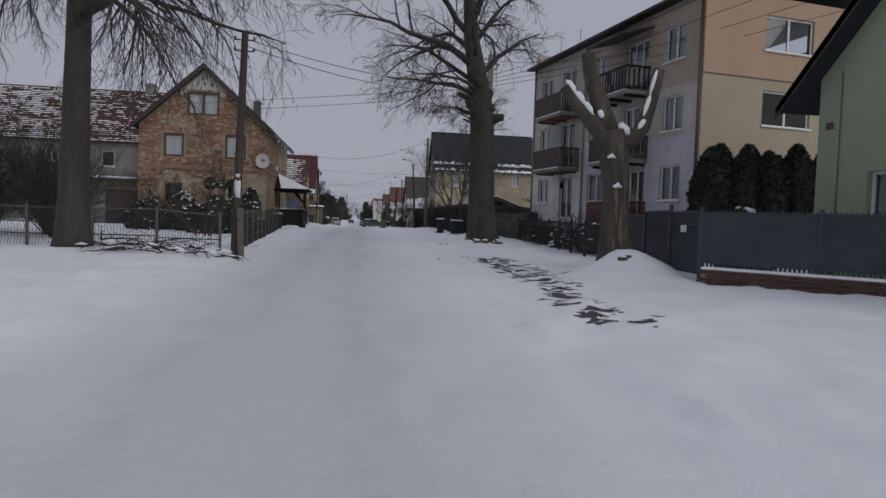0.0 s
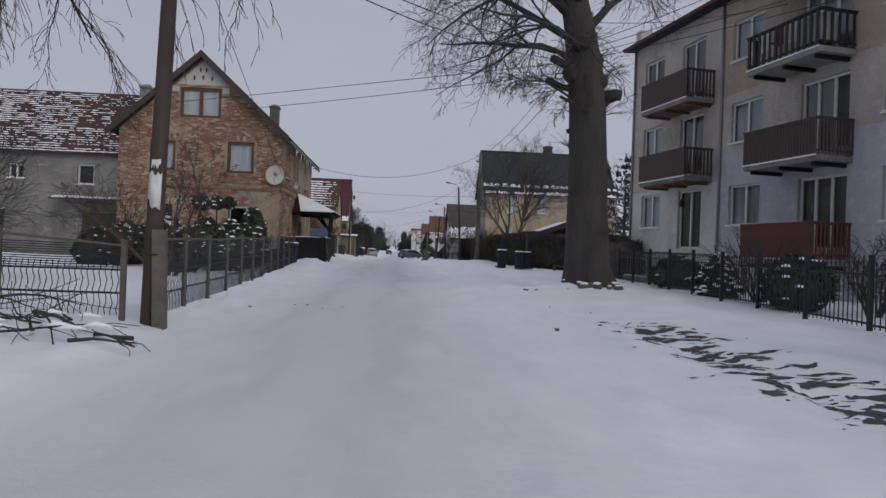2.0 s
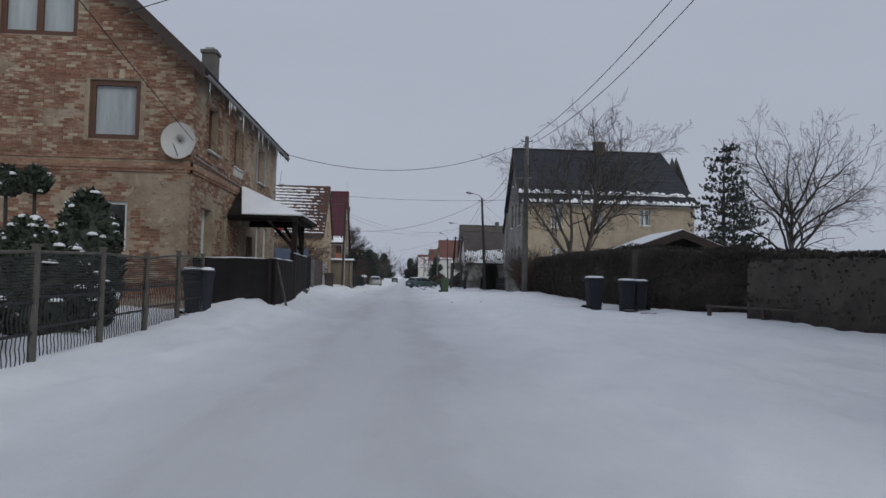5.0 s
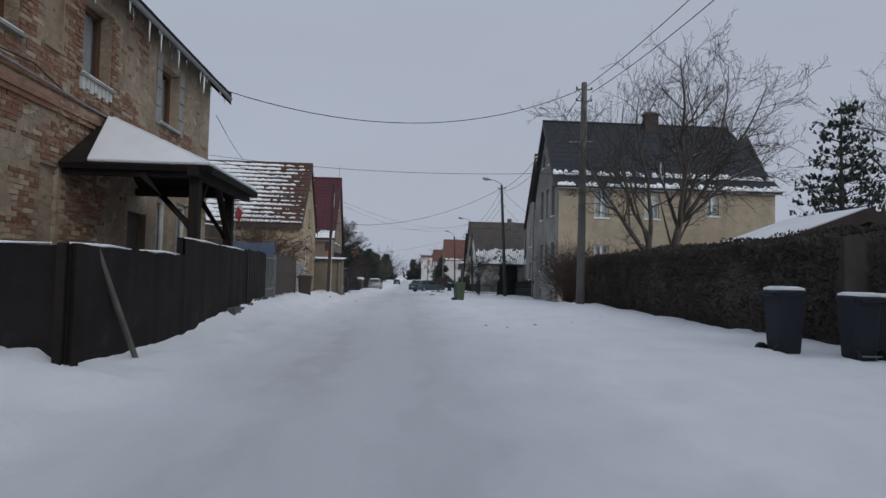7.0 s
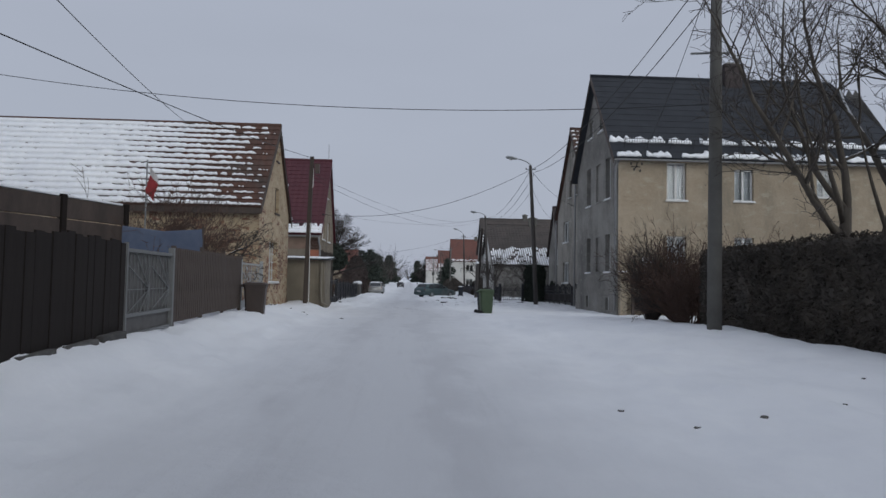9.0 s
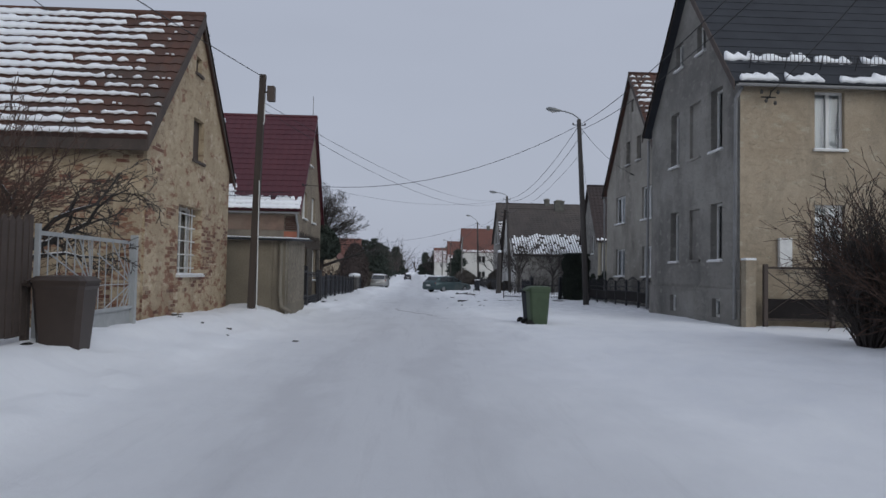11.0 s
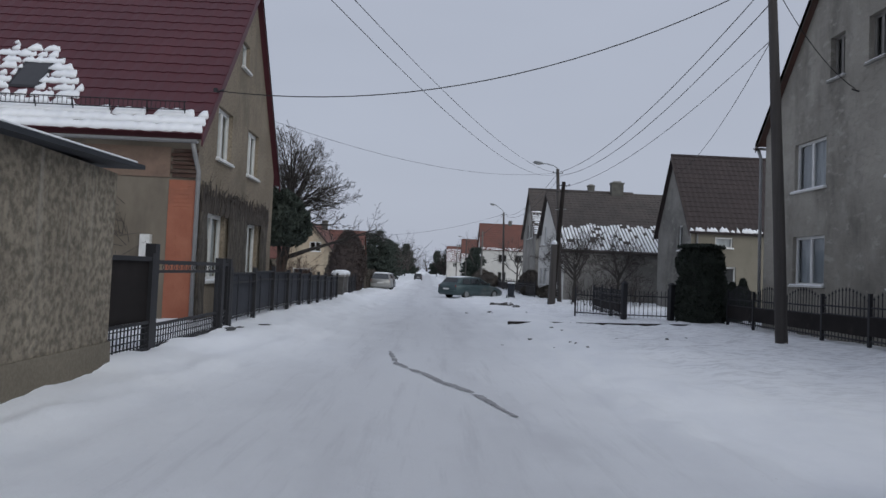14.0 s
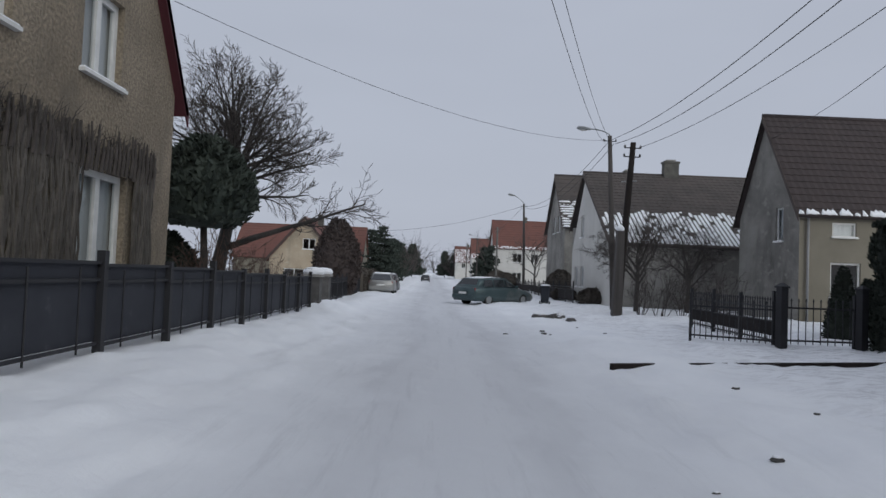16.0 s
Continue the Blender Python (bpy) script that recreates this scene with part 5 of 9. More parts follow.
def nh_open(s, e, n, w):
    Y = 90.3
    for a, b, c, d in ((88.68, 87.2, 3.84, 5.2), (84.82, 83.25, 3.78, 5.26), (88.68, 87.2, 1.2, 2.56), (84.72, 83.15, 1.2, 2.56)):
        window(nh, w, Y - a, Y - b, c, d, WHITE_FRAME, 2, True, True, 0.1)
    for a, b in ((87.1, 86.5), (85.6, 85.0)):
        window(nh, w, Y - a, Y - b, 6.6, 7.75, GREY_FRAME, 2, True, True, 0.14, cloth=DIM_SKY_CLOTH)
    window(nh, w, Y - 86.4, Y - 86.1, 9.1, 9.7, BROWN_FRAME, 1, False, False, 0.14)


nh_walls, nh_s, nh_n = ridge_x(nh, 10.4, 20.5, 82.2, 90.3, -0.9, 5.75, 86.28, 10.75, (NH_RENDER,) * 4, CLAY, 0.3, 0.2, 0.13, rows=18, wave=0.3, openings=nh_open, rows_n=0)
roof_snow(nh, nh_s, 18, lambda u, v: hash1(u * 45, v * 20) + 0.5 * hash1(u * 120, v * 40, 3) > -0.25, 0.46, 0.12, 0.06, 0.02, wob=0.3)
gutter(nh, (20.5, 90.65, 5.5), (10.2, 90.65, 5.5), 0.07)
pipe(nh, [(10.3, 90.6, 5.45), (10.3, 90.4, 5.1), (10.32, 90.36, 0)], 0.05)
part("wall_bracket", MB().tube([(10.38, 85.9, 6.0), (10.2, 85.9, 6.05)], 0.02, 5), BLACK_METAL, nh)

# brown-roofed house further along
r3 = thing("brown_roof_house", "yellow-grey house with a dark brown tile roof and snow fringe", "house")


def r3_open(s, e, n, w):
    X = 14.0
    for a in (15.3, 18.2):
        window(r3, s, a - X, a + 0.95 - X, 3.05, 3.62, WHITE_FRAME, 1, True, True, 0.05)
    window(r3, s, 15.25 - X, 16.45 - X, 0.7, 2.05, WHITE_FRAME, 2, True, False, 0.08)
    window(r3, s, 18.0 - X, 19.3 - X, 0.7, 2.05, WHITE_FRAME, 2, True, False, 0.08)
    window(r3, w, 3.2, 3.8, 2.9, 4.3, WHITE_FRAME, 1, True, True, 0.08)


_, r3_s, _ = ridge_x(r3, 14.0, 25.0, 104.8, 109.8, -1.2, 4.05, 107.5, 8.2, (DRAB, GREY_PLASTER, GREY_PLASTER, GREY_PLASTER), BROWN_ROOF, 0.3, 0.2, 0.13, rows=16, wave=0.3, openings=r3_open)
roof_snow(r3, r3_s, 12, lambda u, v: v < 0.09 and (int(u * 110) % 3 < 2 or hash1(u * 30, 3) > 0.2), lambda u, v: 0.42 + 0.25 * (int(u * 110) % 2), 0.1, 0.045, 0.02, wob=0.2)
chimney(r3, 20.5, 107.5, 8.0, 8.95, 0.5, 0.45, BROWN_ROOF)
pipe(r3, [(14.3, 104.7, 3.8), (14.3, 104.7, -0.5)], 0.05, PIPE_GREY)

# long low-eaved house, off-white gable
r4 = thing("white_gable_house", "house with off-white gable, long grey tile roof half under snow", "house")


def r4_open(s, e, n, w):
    Y = 123.2
    window(r4, w, 0.9, 1.9, 0.5, 1.8, WHITE_FRAME, 2, True, True, 0.08)
    window(r4, w, 2.6, 3.6, 0.5, 1.8, WHITE_FRAME, 2, True, True, 0.08)
    window(r4, w, 2.4, 3.3, 3.6, 5.0, WHITE_FRAME, 2, True, True, 0.08)


_, r4_s, _ = ridge_x(r4, 9.0, 21.0, 113.2, 123.2, -1.4, 2.95, 119.8, 7.5, (GREY_PLASTER, GREY_PLASTER, OFFWHITE, OFFWHITE), GREY_TILE, 0.3, 0.2, 0.13, rows=22, wave=0.35, openings=r4_open, north_zt=4.4)
rib_snow(r4, r4_s, 52, lambda u: 0.4 + 0.07 * hash1(u * 14, 1) - 0.25 * max(0.0, 0.2 - u))
chimney(r4, 14.2, 119.7, 7.3, 8.5, 0.9, 0.5, DARK_POST)


def far_house(label, x0, x1, y0, y1, zb, zt, zr, wall, roof, wins=(), snow=0.0, name="far_house", ridge="x"):
    h = thing(name, label, "house")

    def op(s, e, n, w):
        for wall_id, u0, u1, z0, z1 in wins:
            window(h, {"s": s, "w": w, "e": e}[wall_id], u0, u1, z0, z1, WHITE_FRAME, 2, True, False, 0.08)

    if ridge == "x":
        _, ss, _ = ridge_x(h, x0, x1, y0, y1, zb, zt, (y0 + y1) / 2, zr, (wall,) * 4, roof, openings=op, rows=12)
        if snow:
            roof_snow(h, ss, 22, lambda u, v: v < snow and hash1(u * 60, v * 22) > -0.3, 0.55, 0.16, 0.05, 0.02)
    else:
        ridge_y(h, x0, x1, y0, y1, zb, zt, (x0 + x1) / 2, zr, (wall,) * 4, roof, openings=op)
    chimney(h, (x0 * 0.4 + x1 * 0.6), (y0 + y1) / 2, zr - 0.3, zr + 0.8, 0.6, 0.5, DARK_POST)
    return h


far_house("grey steep-gabled house with snowy tile roof", 10.0, 20.0, 131.0, 139.0, -1.5, 5.2, 9.6, GREY_PLASTER, GREY_TILE, (("w", 3.0, 4.0, 4.8, 6.2), ("w", 5.0, 6.0, 4.8, 6.2)), 0.5)
far_house("pale yellow house with red tile roof", 9.2, 18.0, 183.0, 191.0, -1.6, 5.5, 9.9, OFFWHITE, CLAY_FAR, (("s", 2.9, 4.4, 3.2, 4.6), ("s", 2.9, 4.4, 0.2, 1.6), ("s", 5.8, 7.0, 3.2, 4.6)), 0.1)
far_house("white house with red roof, far down the street", 9.5, 17.5, 250.0, 258.0, -1.8, 5.5, 10.4, OFFWHITE, CLAY_FAR, (("s", 2, 3.2, 3, 4.4), ("s", 5, 6.2, 3, 4.4)), 0.25)
far_house("white house with snowy roof, far down the street", 6.5, 13.5, 290.0, 298.0, -1.9, 5.0, 9.8, OFFWHITE, CLAY_FAR, (("s", 2, 3.2, 3, 4.4),), 0.8)
far_house("pale plastered house behind the gardens", -17.0, -10.0, 146.0, 156.0, -1.6, 1.9, 6.0, YELLOW_PLASTER, CLAY_FAR, (("s", 3.3, 4.6, 2.9, 4.0), ("s", 1.5, 3.6, 0.0, 0.9)), ridge="y")
far_house("red roofed wing behind the gardens", -24.0, -9.0, 157.0, 165.0, -1.6, 2.2, 6.1, DRAB, CLAY_FAR, (), 0.0)

# pale green house at the start of the street, gable to the street
gh = thing("green_house", "pale green rendered house with dark overhanging roof", "house")


def gh_open(s, e, n, w):
    Y = 15.0
    window(gh, w, Y - 13.4, Y - 12.2, 1.2, 2.3, WHITE_FRAME, 2, True, True, 0.12)
    window(gh, w, Y - 10.6, Y - 9.4, 1.2, 2.3, WHITE_FRAME, 2, True, True, 0.12)


ridge_x(gh, 11.5, 21.0, 6.4, 15.0, -0.8, 4.55, 10.7, 7.9, (GREEN_RENDER,) * 4, DARK_ROOF, 0.95, 0.5, 0.16, openings=gh_open)
pipe(gh, [(11.46, 14.3, 4.6), (11.46, 14.3, -0.4)], 0.03, GREEN_RENDER, "wall_conduit", 6)
part("sign_plate", MB().box(11.47, 11.49, 14.5, 14.72, 3.35, 3.5), DARK_WOOD, gh, "small dark plate on the wall")

# three-storey apartment block set at a slight angle
ap = thing("apartment_block", "three-storey apartment block in grey, lilac and white render with balconies", "apartment block", (13.66, 24.48, 0), 10.0)
ZT = 10.2
L = 15.05
aw = Wall((0, L), (0, 0), -0.8, ZT)
asouth = Wall((0, 0), (11.0, 0), -0.8, ZT)
aeast = Wall((11.0, 0), (11.0, L), -0.8, ZT)
anorth = Wall((11.0, L), (0, L), -0.8, ZT)
for z0 in (2.1, 4.95, 7.8):
    window(ap, aw, L - 2.45, L - 1.1, z0, z0 + 1.45, WHITE_FRAME, 2, True, True, 0.1)
    window(ap, aw, L - 8.46, L - 6.92, z0 + 0.05, z0 + 1.45, WHITE_FRAME, 2, True, True, 0.1)
    window(ap, aw, L - 5.3, L - 3.55, z0 - 0.75, z0 + 1.4, WHITE_FRAME, 3, False, True, 0.1, cloth=None if z0 > 7 else DIM_SKY_CLOTH)
    window(ap, aw, L - 14.14, L - 12.7, z0 + 0.1, z0 + 1.5, WHITE_FRAME, 2, True, z0 < 7, 0.1)
    window(ap, aw, L - 11.45, L - 10.0, z0 - 0.75, z0 + 1.5, WHITE_FRAME, 2, False, True, 0.1, cloth=DIM_SKY_CLOTH)
for z0 in (5.15, 8.1):
    window(ap, asouth, 2.85, 5.25, z0, z0 + 1.4, WHITE_FRAME, 2, True, False, 0.1)
window(ap, asouth, 2.85, 5.25, 2.2, 3.6, WHITE_FRAME, 2, True, True, 0.1)
for k in (7.0,):
    for z0 in (2.2, 5.15, 8.1):
        window(ap, asouth, k, k + 1.6, z0, z0 + 1.4, WHITE_FRAME, 2, True, True, 0.1)
part("wall", aw.build(MB()), APT_GREY, ap)
part("wall", asouth.build(MB()), APT_CREAM, ap)
part("wall", aeast.build(MB()), APT_CREAM, ap)
part("wall", anorth.build(MB()), APT_GREY, ap)


def facing(wall, u0, u1, z0, z1, mat, d=0.006, label=""):
    """A colour field of render laid over part of a wall, with the wall's openings left free."""
    w = Wall((0, 0), (1, 0), z0, z1)
    w.a, w.b, w.u, w.n, w.len = wall.a + wall.u * u0 + wall.n * d, wall.a + wall.u * u1 + wall.n * d, wall.u, wall.n, u1 - u0
    w.th = d - 0.001
    w.holes = [(max(h[0], u0) - u0, min(h[1], u1) - u0, max(h[2], z0), min(h[3], z1)) for h in wall.holes if h[1] > u0 and h[0] < u1 and h[3] > z0 and h[2] < z1]
    return part("render_field", w.build(MB()), mat, ap, label)


facing(aw, 0, L - 8.9, -0.8, 3.75, APT_WHITE)
facing(aw, L - 8.9, L, -0.8, 4.7, APT_LILAC)
facing(aw, L - 8.9, L, 6.75, ZT, APT_TAN)
pipe(ap, [(-0.06, 8.94, ZT - 0.1), (-0.06, 8.94, -0.3)], 0.05, PIPE_GREY)
facing(asouth, 0, 11.0, 7.0, ZT, APT_PEACH)
part("render_joint", MB().box(0, 11.0, -0.02, 0.0, 6.95, 7.0), PIPE_BROWN, ap)
part("roof", MB().slab([(-0.55, -0.4, ZT), (11.5, -0.4, ZT + 1.3), (11.5, L + 0.1, ZT + 1.3), (-0.55, L + 0.1, ZT)], 0.16), DARK_ROOF, ap)
part("parapet_wall", MB().box(0.02, 3.5, L - 0.35, L + 0.02, ZT - 0.1, ZT + 0.8), APT_GREY, ap)
gutter(ap, (-0.6, -0.4, ZT - 0.1), (-0.6, L, ZT - 0.1), 0.07, mat=PIPE_BROWN)
pipe(ap, [(-0.06, 0.12, ZT - 0.1), (-0.06, 0.12, -0.3)], 0.06, PIPE_BROWN)
pipe(ap, [(-0.06, L - 0.12, ZT - 0.1), (-0.06, L - 0.12, -0.3)], 0.05, PIPE_GREY)
for y, hh in ((13.1, 1.5), (10.9, 1.4)):
    a = part("antenna", MB().tube([(0.6, y, ZT), (0.6, y, ZT + hh)], 0.018, 5).tube([(0.3, y, ZT + hh * 0.9), (0.9, y, ZT + hh * 0.9)], 0.01, 4).tube([(0.35, y, ZT + hh * 0.75), (0.85, y, ZT + hh * 0.75)], 0.01, 4), GREY_METAL, ap)


def balcony(y0, y1, z, d, board, slab_mat, roofed=False, rail_h=1.0, gap=0.13, boarded=False, soffit=None):
    b = part("balcony", MB().box(-d, -0.001, y0, y1, z - 0.16, z), slab_mat, ap, "", bevel=0.01)
    part("snow_cap", MB().box(-d - 0.05, -d - 0.004, y0 + 0.02, y1 - 0.02, z - 0.03, z + 0.012), SNOW, b, "snow on the balcony edge", bevel=0.012)
    for k in range(3):
        y = y0 + 0.25 + k * (y1 - y0 - 0.5) / 2
        part("beam", MB().box(-d + 0.1, -0.002, y - 0.05, y + 0.05, z - 0.27, z - 0.162), soffit or BLACK_WOOD, b)
    if soffit:
        part("soffit", MB().box(-d + 0.04, -0.004, y0 + 0.04, y1 - 0.04, z - 0.19, z - 0.164), soffit, b, "brown boarded soffit")
    rails = MB()
    for zz in (0.1, rail_h - 0.05):
        rails.box(-d, -d + 0.04, y0, y1, z + zz, z + zz + 0.05).box(-d + 0.04, 0, y0, y0 + 0.04, z + zz, z + zz + 0.05).box(-d + 0.04, 0, y1 - 0.04, y1, z + zz, z + zz + 0.05)
    rails.box(-d - 0.03, -d + 0.05, y0 - 0.03, y1 + 0.03, z + rail_h, z + rail_h + 0.035).box(-d + 0.05, 0, y0 - 0.03, y0 + 0.05, z + rail_h, z + rail_h + 0.035)
    part("railing", rails, board, b)
    wide = gap * 0.98 if boarded else 0.09
    n = int((y1 - y0) / gap)
    me = MB().box(-0.012, 0.012, -wide / 2, wide / 2, 0, rail_h - 0.02).mesh("slat", board)
    me2 = MB().box(-0.035, 0.035, -0.012, 0.012, 0, rail_h - 0.02).mesh("slat", board)
    for k in range(n):
        piece("slat", me, b, pose(-d - 0.013, y0 + (k + 0.5) * (y1 - y0) / n, z + 0.03))
    m = max(3, int(d / gap))
    for k in range(m):
        for yy in (y0 - 0.013, y1 + 0.013):
            piece("slat", me2, b, pose(-d + (k + 0.5) * d / m, yy, z + 0.03))
    if roofed:
        part("balcony_roof", MB().slab([(-d - 0.3, y0 - 0.1, z + 2.35), (-d - 0.3, y1 + 0.1, z + 2.35), (0, y1 + 0.1, z + 2.75), (0, y0 - 0.1, z + 2.75)], -0.06), DARK_WOOD, b)
    return b


for z in (3.95, 6.8):
    balcony(9.4, 12.45, z, 1.15, DARK_WOOD, GREY_PLASTER, boarded=True, soffit=BROWN_SOFFIT)
balcony(3.37, 6.25, 3.9, 1.2, DARK_WOOD, GREY_PLASTER, gap=0.11)
top_b = balcony(3.37, 6.25, 6.85, 1.2, BLACK_METAL, CONCRETE, True, gap=0.22)
balcony(3.37, 6.25, 1.05, 1.2, RED_WOOD, CONCRETE, boarded=True)
part("balcony_box", MB().box(-1.15, -0.5, 3.42, 4.15, 7.0, 7.75), CONCRETE, top_b, "grey box standing on the balcony")
# washing and a railing of pale bars: the top balcony and the ground-floor terrace
for k, (y, w, c) in enumerate(((4.4, 0.5, OFFWHITE), (5.0, 0.35, RED_WOOD), (5.5, 0.4, WHITE_FRAME))):
    part("washing", MB().slab([(-0.95, y, 7.35 + 0.02 * k), (-0.95, y + w, 7.33), (-0.97, y + w, 7.98), (-0.97, y, 8.0)], 0.015), c, top_b, "cloth hung to dry on the balcony")
tr = part("terrace_railing", MB().box(-1.5, -1.46, 9.3, 12.6, 1.12, 1.16).box(-1.5, -1.46, 9.3, 12.6, 0.25, 0.29).box(-1.46, 0, 9.3, 9.34, 1.12, 1.16), GREY_PAINT, ap, "thin pale iron railing before the ground-floor door")
bar = MB().tube([(0, 0, 0.0), (0, 0, 0.92)], 0.009, 5).mesh("bar", GREY_PAINT)
for k in range(27):
    piece("bar", bar, tr, pose(-1.48, 9.32 + k * 0.125, 0.24))
part("terrace", MB().box(-1.6, -0.002, 9.2, 12.7, -0.6, 0.2), CONCRETE, ap, "low concrete terrace", bevel=0.02)
part("snow_cap", MB().box(-1.58, -0.25, 9.22, 12.68, 0.203, 0.25), SNOW, ap, "snow on the terrace", bevel=0.02)
part("wall_lamp", MB().box(-0.16, -0.008, 11.0, 11.1, 2.95, 3.2).tube([(-0.1, 11.05, 3.2), (-0.1, 11.05, 3.32)], [0.06, 0.01], 6), BLACK_METAL, ap, "small black wall lantern")


# ---- trees, hedges and shrubs ----
def sides_for(r):
    return 9 if r > 0.2 else 7 if r > 0.08 else 5 if r > 0.025 else 3


class Grower:
    """Grows limbs into two meshes: the wood (trunk and limbs) and the twigs."""

    def __init__(self, seed, thin=0.028):
        self.r, self.wood, self.twigs, self.thin, self.count = random.Random(seed), MB(), MB(), thin, 0
        self.snow = None

    def limb(self, p, d, length, r, level, spec):
        """spec[level] = (segments, jitter, pull, children, child_len, child_r, angle_lo, angle_hi, from)"""
        seg, jit, pull, kids, clen, crad, alo, ahi, start = spec[level]
        rr = self.r
        p, d = Vector(p), Vector(d).normalized()
        path, rad, dirs = [p.copy()], [r], [d.copy()]
        for i in range(seg):
            d = (d + Vector((rr.gauss(0, jit), rr.gauss(0, jit), rr.gauss(0, jit) + pull))).normalized()
            p = p + d * (length / seg)
            path.append(p.copy())
            rad.append(max(r * (1 - 0.82 * (i + 1) / seg), 0.005))
            dirs.append(d.copy())
        (self.wood if r > self.thin else self.twigs).tube(path, rad, sides_for(r), r > 0.05)
        self.count += 1
        if self.snow is not None and r > 0.035:
            k = max(2, int(seg * 0.75))
            self.snow.tube([q + Vector((0, 0, w * 0.7)) for q, w in zip(path[:k + 1], rad)], [0.004] + [w * 0.55 for w in rad[1:k]] + [0.004], 5, False)
        if level + 1 < len(spec):
            for k in range(kids):
                f = start + (1 - start) * (k + rr.random()) / kids
                i = min(int(f * seg), seg - 1)
                q = path[i].lerp(path[i + 1], f * seg - i)
                base = dirs[i + 1]
                side = base.orthogonal().normalized()
                side.rotate(Matrix.Rotation(rr.uniform(0, 2 * math.pi), 3, base))
                a = radians(rr.uniform(alo, ahi))
                nd = base * math.cos(a) + side * math.sin(a)
                self.limb(q, nd, length * clen * rr.uniform(0.7, 1.2) * (1.1 - 0.45 * f), max(rad[i] * crad, 0.007), level + 1, spec)
        return path


def put_tree(label, at, g, name="tree", bark=None, category="tree"):
    t = thing(name, label, category, at)
    part("trunk", g.wood, bark or BARK, t, "", True)
    if g.twigs.v:
        part("crown", g.twigs, TWIG, t, "bare winter twigs", True, "stuff")
    return t


# the great lime tree on the right verge
g = Grower(4, 0.03)
trunk = [(0.1, 0, -0.3), (0.06, 0, 0.15), (0, 0, 0.6), (-0.05, 0, 2.0), (-0.08, 0, 3.6), (-0.15, 0, 5.2), (-0.28, 0, 6.4), (-0.48, 0.05, 7.6), (-0.75, 0.1, 9.0), (-0.9, 0.15, 11.0), (-0.8, 0.1, 13.5)]
g.wood.tube(trunk, [0.98, 0.8, 0.66, 0.58, 0.54, 0.52, 0.5, 0.42, 0.33, 0.25, 0.12], 16)
LIME = [(7, 0.16, -0.02, 9, 0.52, 0.5, 25, 65, 0.2), (5, 0.2, -0.07, 8, 0.5, 0.5, 25, 65, 0.15), (4, 0.2, -0.12, 6, 0.5, 0.55, 20, 60, 0.1), (3, 0.2, -0.12, 0, 0, 0, 0, 0, 0)]
for z, az, el, ln, r in ((5.3, 200, 18, 2.2, 0.05), (5.6, 160, 10, 2.6, 0.05), (6.2, 185, 30, 5.2, 0.11), (6.6, 225, 28, 5.0, 0.1), (7.0, 150, 30, 5.2, 0.12), (7.3, 5, 48, 4.2, 0.14), (7.6, 190, 35, 6.0, 0.17),
                         (8.0, 250, 35, 5.0, 0.13), (8.3, 110, 38, 5.0, 0.13), (8.6, 20, 50, 4.5, 0.14), (9.0, 175, 40, 6.0, 0.15), (9.5, 300, 45, 4.8, 0.13), (10.0, 60, 48, 4.8, 0.12), (10.6, 210, 50, 5.0, 0.12), (11.4, 140, 55, 4.2, 0.1), (12.2, 330, 55, 4.0, 0.1)):
    zz = [q[2] for q in trunk]
    x, y = float(np.interp(z, zz, [q[0] for q in trunk])), float(np.interp(z, zz, [q[1] for q in trunk]))
    a, e = radians(az), radians(el)
    g.limb((x, y, z), (math.cos(a) * math.cos(e), math.sin(a) * math.cos(e), math.sin(e)), ln, r, 0, LIME)
for z, az, ln, r in ((5.45, -5, 0.3, 0.17), (5.6, 185, 0.9, 0.09), (5.15, 200, 0.6, 0.05), (6.2, 190, 0.8, 0.12), (6.5, 170, 0.7, 0.1), (4.4, 175, 0.2, 0.08), (3.4, 20, 0.15, 0.1)):
    a = radians(az)
    g.wood.tube([(0.3 * math.cos(a), 0.3 * math.sin(a), z), ((0.5 + ln * 0.5) * math.cos(a), (0.5 + ln * 0.5) * math.sin(a), z + 0.12), ((0.5 + ln) * math.cos(a), (0.5 + ln) * math.sin(a), z + 0.35 * ln)], [r * 1.3, r, r * 0.95], 8)
for k in range(40):
    a = g.r.uniform(0, 6.28)
    z = g.r.uniform(4.8, 6.5)
    g.limb((0.5 * math.cos(a) - 0.2, 0.5 * math.sin(a), z), (math.cos(a), math.sin(a), 0.7), g.r.uniform(0.4, 1.1), 0.012, 2, LIME)
for z, az, r in ((6.1, 200, 0.3), (5.9, 330, 0.22), (5.4, 0, 0.24), (6.6, 20, 0.25), (4.1, 160, 0.13), (2.6, 215, 0.12), (1.5, 300, 0.14), (6.9, 260, 0.26), (5.0, 250, 0.16)):
    a = radians(az)
    zz = [q[2] for q in trunk]
    cx = float(np.interp(z, zz, [q[0] for q in trunk])) + 0.46 * math.cos(a)
    g.wood.loft([[(cx + r * w * math.cos(q) * 0.9, 0.46 * math.sin(a) + r * w * math.sin(q) * 0.9, z + h * r) for q in [0.785 * i for i in range(8)]] for w, h in ((0.3, -1.0), (0.8, -0.6), (1.0, 0.0), (0.75, 0.6), (0.25, 0.95))])
    for k in range(14):
        b = a + g.r.gauss(0, 0.7)
        g.limb((cx + r * 0.6 * math.cos(b), 0.46 * math.sin(a) + r * 0.6 * math.sin(b), z + g.r.uniform(-0.5, 0.7) * r), (math.cos(b), math.sin(b), 0.9), g.r.uniform(0.2, 0.7), 0.01, 3, LIME)
lime = put_tree("huge bare lime tree with thick dark trunk on the snowy verge", (6.15, 29.1, 0.0), g)

